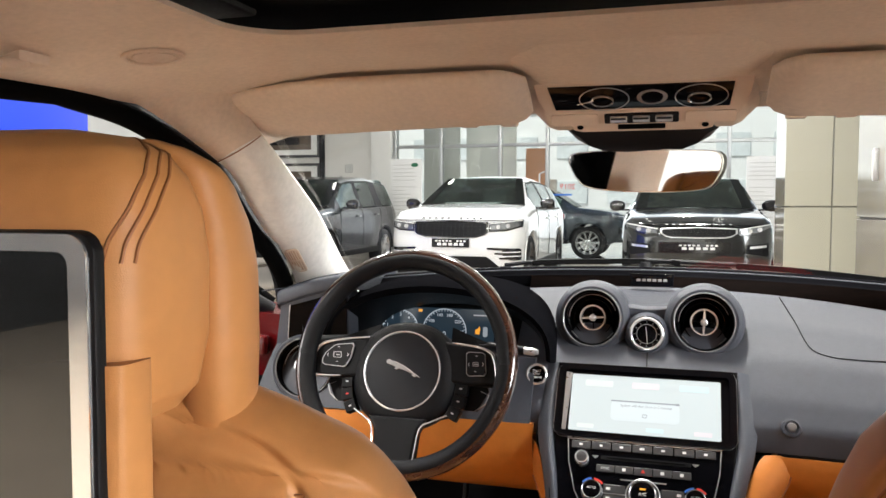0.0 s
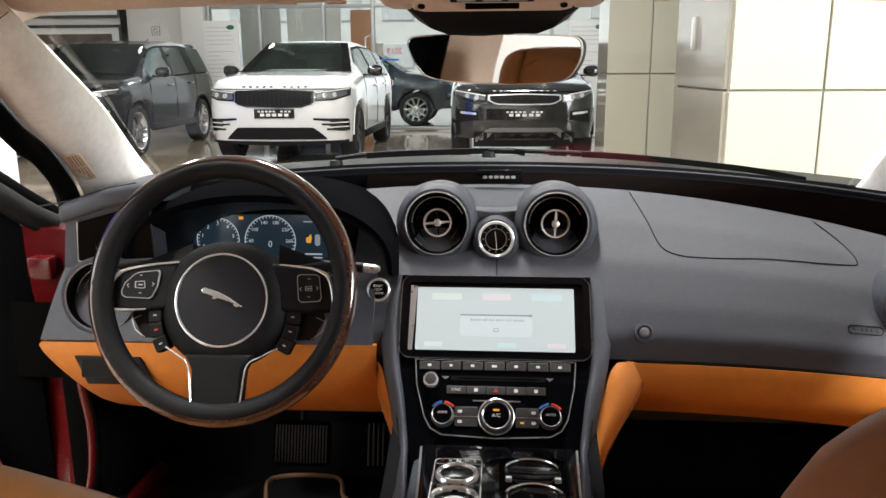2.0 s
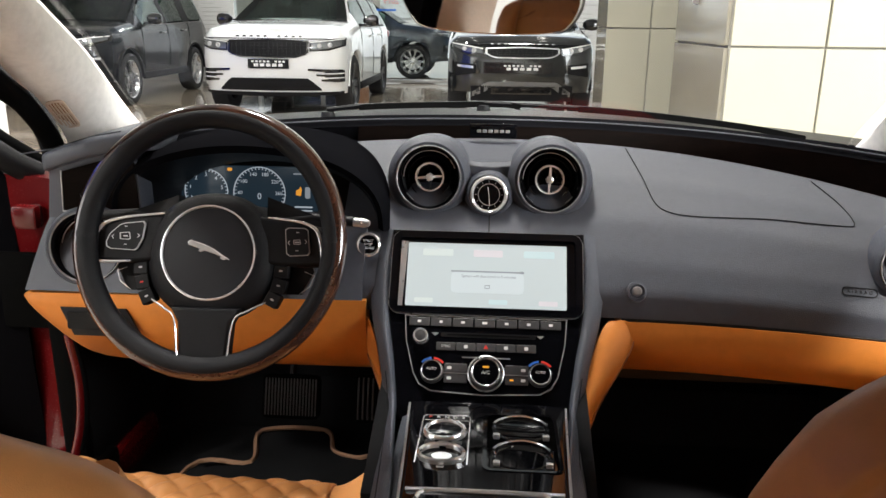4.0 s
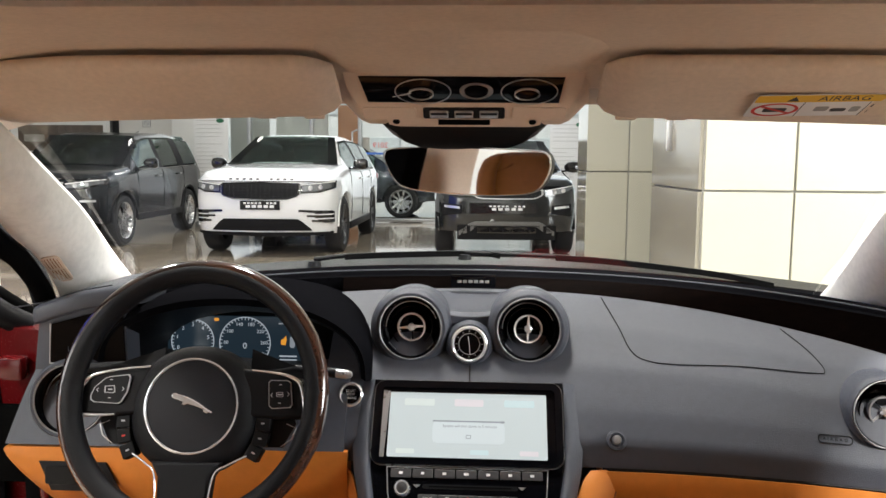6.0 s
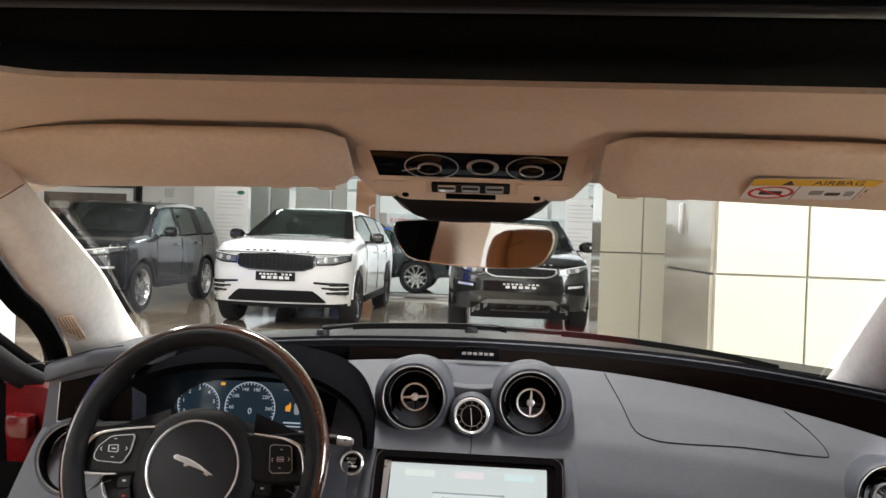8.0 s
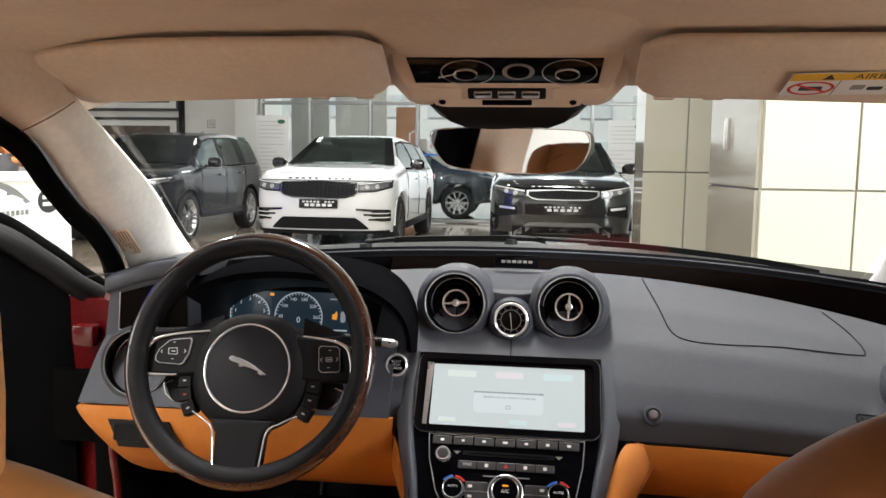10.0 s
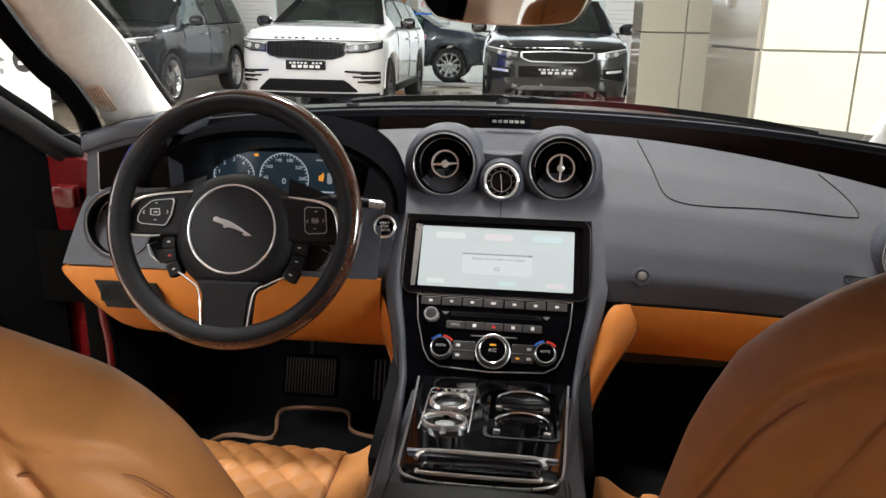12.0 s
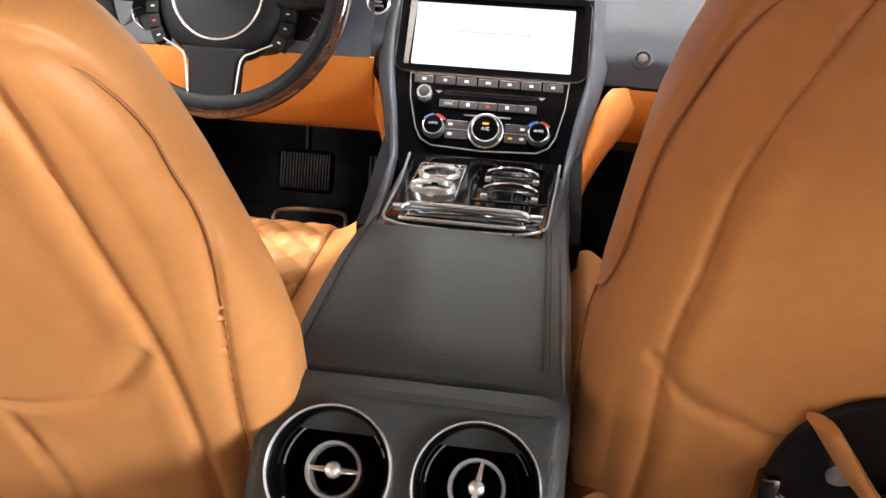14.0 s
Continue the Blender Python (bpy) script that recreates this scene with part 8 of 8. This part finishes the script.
# dim partition panels behind the glass
for x, w, z, h, c_ in ((-5.35, 0.9, 1.6, 3.2, (0.46, 0.46, 0.42)), (-4.15, 1.2, 1.6, 3.2, (0.66, 0.66, 0.60)), (-3.05, 0.9, 0.9, 1.8, (0.62, 0.60, 0.55)), (-2.98, 0.46, 1.235, 2.47, (0.50, 0.24, 0.13))):
    solid("lobby_panel", box((x, Y1 + 1.6 + 0.1 * w - (0.55 if w < 0.5 else 0), z), (w, 0.06, h), 0.01), mat("lobby_panel_paint", c_, 0.5, var=0.08, scale=3), "plain lobby panel behind the shopfront glass", "panel")

# poster stands
PALEPRINT = mat("pale_grey_print", (0.42, 0.42, 0.41), 0.6)
def poster_stand(x, y, w, h, yaw):
    s = thing("poster_stand", "white poster stand with small print and a green oval mark", "poster stand", pose(x, y, 0, 0, 0, yaw), "poster stands", local=True)
    part("sheet", box((0, 0, 0.12 + h / 2), (w, 0.02, h), 0.004), WHITEMARK, s)
    part("foot", box((0, 0.0, 0.05), (w * 0.9, 0.35, 0.10), 0.02), ALU, s)
    m = frame_of((0, -0.011, 0.12 + h / 2), (0, -1, 0))
    part("oval_mark", lathe([(0.075, 0), (0.075, 0.004), (0, 0.004)], m @ Matrix.Translation((w * 0.28, h * 0.44, 0)) @ Matrix.Diagonal((1, 0.55, 1, 1)), 28), mat("green_mark", (0.02, 0.14, 0.07), 0.5), s)
    rng = random.Random(5)
    for k in range(16):
        ww = w * rng.uniform(0.35, 0.8)
        part("text_bar", box((0, 0, 0), (ww, 0.009, 0.002), 0), PALEPRINT, s).matrix_local = m @ Matrix.Translation((-w * 0.42 + ww / 2, h * 0.44 - 0.075 * k - (0.06 if k > 4 else 0), 0.002))


poster_stand(-5.17, 14.6, 0.66, 2.0, 0)
poster_stand(1.56, 14.6, 0.70, 1.95, 0)


# panelled columns
def panel_face(parent, a, b, z_list, seams, material, depth=0.02):
    """Panels on an upright face from a to b (plan points), split at seams (0 to 1) and heights."""
    a, b = Vector((*a, 0)), Vector((*b, 0))
    d = b - a
    n = Vector((d.y, -d.x, 0)).normalized()
    L_ = d.length
    us = [0] + list(seams) + [1]
    for u0, u1 in zip(us, us[1:]):
        for z0, z1 in zip(z_list, z_list[1:]):
            c_ = a + d * ((u0 + u1) / 2) + Vector((0, 0, (z0 + z1) / 2)) + n * depth * 0.5
            mt = Matrix((d.normalized(), -n, Vector((0, 0, 1)))).transposed()
            part("panel", box(c_, (L_ * (u1 - u0) - 0.012, depth, z1 - z0 - 0.012), 0.002, 1, mt), material, parent)


near = thing("panelled_column_1", "large square column clad in cream panels with a taupe side", "column", (2.4, 4.8, 0), kind="structure")
part("core", box((2.39, 4.80, ZC / 2), (2.42, 1.18, ZC), 0), JOINT, near)
panel_face(near, (1.18, 4.21), (3.6, 4.21), (0.0, 1.105, 2.21, 3.31, 4.4, ZC), (0.197, 0.43, 0.66), PANELM)
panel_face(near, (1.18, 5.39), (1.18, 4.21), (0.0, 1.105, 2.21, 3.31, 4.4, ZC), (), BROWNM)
hd_ = thing("wall_light", "slim upright steel wall light", "wall light", (1.13, 4.86, 1.33))
part("tube", box((1.148, 4.86, 1.42), (0.03, 0.030, 0.19), 0.006), SATIN, hd_)
part("diffuser", box((1.132, 4.86, 1.42), (0.006, 0.016, 0.16), 0.002), WALLM, hd_)
far_ = thing("panelled_column_2", "square column clad in cream panels", "column", (1.4, 7.4, 0), kind="structure")
part("core", box((1.46, 7.50, ZC / 2), (0.97, 0.96, ZC), 0), JOINT, far_)
panel_face(far_, (0.92, 7.02), (1.95, 7.02), (0.0, 1.175, 2.35, 3.5, 4.6, ZC), (0.362,), PANELM)
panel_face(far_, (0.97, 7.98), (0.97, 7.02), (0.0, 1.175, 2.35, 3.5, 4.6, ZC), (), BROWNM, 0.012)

# reception counter and blue wall beyond the driver's door
ct = thing("reception_counter", "white reception counter with round dark badge", "counter", (-3.0, 4.4, 0))
part("front", box((-2.9, 4.05, 0.545), (0.05, 0.80, 1.09), 0.006), WHITEMARK, ct)
part("side", box((-3.25, 4.47, 0.545), (0.70, 0.05, 1.09), 0.006), WHITEMARK, ct)
part("side", box((-3.25, 3.63, 0.545), (0.70, 0.05, 1.09), 0.006), WHITEMARK, ct)
part("top", box((-3.2, 4.05, 1.105), (0.72, 0.92, 0.035), 0.006), WHITEMARK, ct)
part("glass_ledge", box((-3.1, 4.05, 1.130), (0.35, 0.8, 0.012), 0.002), WALLM, ct)
bdm = frame_of((-2.873, 4.232, 0.967), (1, 0, 0))
bd = part("badge", lathe([(0.085, 0), (0.085, 0.004), (0, 0.004)], bdm @ Matrix.Diagonal((1.15, 0.85, 1, 1)), 32), DARKMARK, ct, "dark oval badge with pale bars")
for z in (0.02, -0.02):
    part("letter_bar", prism(rounded(0.12, 0.022, 0.005, 2, 0, z), 0.006, bdm), WHITEMARK, bd)
em_m = frame_of((-2.873, 3.93, 0.985), (1, 0, 0))
part("emblem_shape", prism([(x * 4.2, y * 4.2) for x, y in em][::-1], 0.004, em_m @ Matrix.Translation((0, 0.03, 0))), ALU, ct)
for k in range(6):
    part("letter_bar", prism(rounded(0.026, 0.03, 0.004, 2, -0.10 + 0.04 * k, -0.075), 0.004, em_m), ALU, ct)
fw = thing("flower_display", "dried orange flowers on the counter", "flowers", (-3.12, 4.20, 1.12))
rng = random.Random(3)
fb = bmesh.new()
for k in range(70):
    a, rr, hh = rng.uniform(0, 6.28), rng.uniform(0, 0.12), rng.uniform(0.05, 0.30)
    lathe([(0, 0), (0.018, 0.008), (0.026, 0.022), (0.012, 0.03), (0, 0.02)], pose(-3.12 + rr * math.cos(a), 4.20 + rr * math.sin(a), 1.12 + hh, rng.uniform(-60, 60), rng.uniform(-60, 60), 0), 7, bm=fb)
part("blossoms", fb, mat("dried_orange_petals", (0.45, 0.17, 0.06), 0.9, var=0.5, scale=40), fw)
part("pot", lathe([(0, 0), (0.07, 0), (0.09, 0.10), (0.085, 0.105), (0.07, 0.08), (0, 0.08)], Matrix.Translation((-3.12, 4.20, 1.136)), 24), DARKALLOY, fw)
tb = thing("desk_monitor", "computer monitor on the reception counter", "monitor", (-3.3, 4.30, 1.12))
part("panel", box((-3.3, 4.32, 1.30), (0.03, 0.25, 0.22), 0.006), MATTBLACK, tb)
part("stand", box((-3.3, 4.32, 1.16), (0.12, 0.14, 0.10), 0.01), MATTBLACK, tb)
bw = thing("blue_partition", "deep blue display wall with an oval green badge", "display wall", (-6.2, 4.6, 0), kind="structure")
for k in range(4):
    part("panel", box((-6.2, 2.2 + 1.35 * k, 1.6), (0.08, 1.34, 3.2), 0.004), BLUEM, bw)
bgm = frame_of((-6.15, 4.55, 2.25), (1, 0, 0))
bg = part("oval_badge", lathe([(0.30, 0), (0.30, 0.02), (0.28, 0.03), (0.26, 0.02)], bgm @ Matrix.Diagonal((1, 0.5, 1, 1)), 40), SATIN, bw)
part("badge_field", lathe([(0.262, 0.022), (0, 0.024)], bgm @ Matrix.Diagonal((1, 0.5, 1, 1)), 40), mat("green_badge", (0.02, 0.10, 0.06), 0.4), bg)

# added out of direct view so that the rear-view mirror reflects something dark
solid("mirror_dark_panel", box((-6.0, -5.2, 1.5), (0.12, 5.4, 3.0), 0.01), mat("charcoal_panel", (0.03, 0.032, 0.035), 0.3, var=0.2, scale=3), "charcoal panel added behind the car to darken the mirror's reflection", "partition", "structure")

# outside
solid("ground", box((0, 60, -0.15), (240, 68, 0.1), 0), mat("pale_paving", (0.30, 0.29, 0.27), 0.8, var=0.15, scale=2), "pale paved ground outside the glazing", "ground", "structure")
bl = thing("office_building", "pale office building across the street", "building", (-6, 60, 0))
FAC = mat("pale_facade", (0.78, 0.78, 0.76), 0.7, var=0.06, scale=1)
part("wall", box((-6, 60, 9), (70, 8, 18), 0.05), FAC, bl)
win_me = mesh_from("window", box((0, 0, 0), (2.2, 0.2, 1.6), 0.02, 1), mat("pale_window_glass", (0.58, 0.61, 0.61), 0.15, var=0.2, scale=0.6))
for i in range(18):
    for j in range(5):
        o = new("window", win_me)
        o.parent = bl
        o.location = (-30 + i * 3.6, -4.02, 2.2 + j * 3.2)
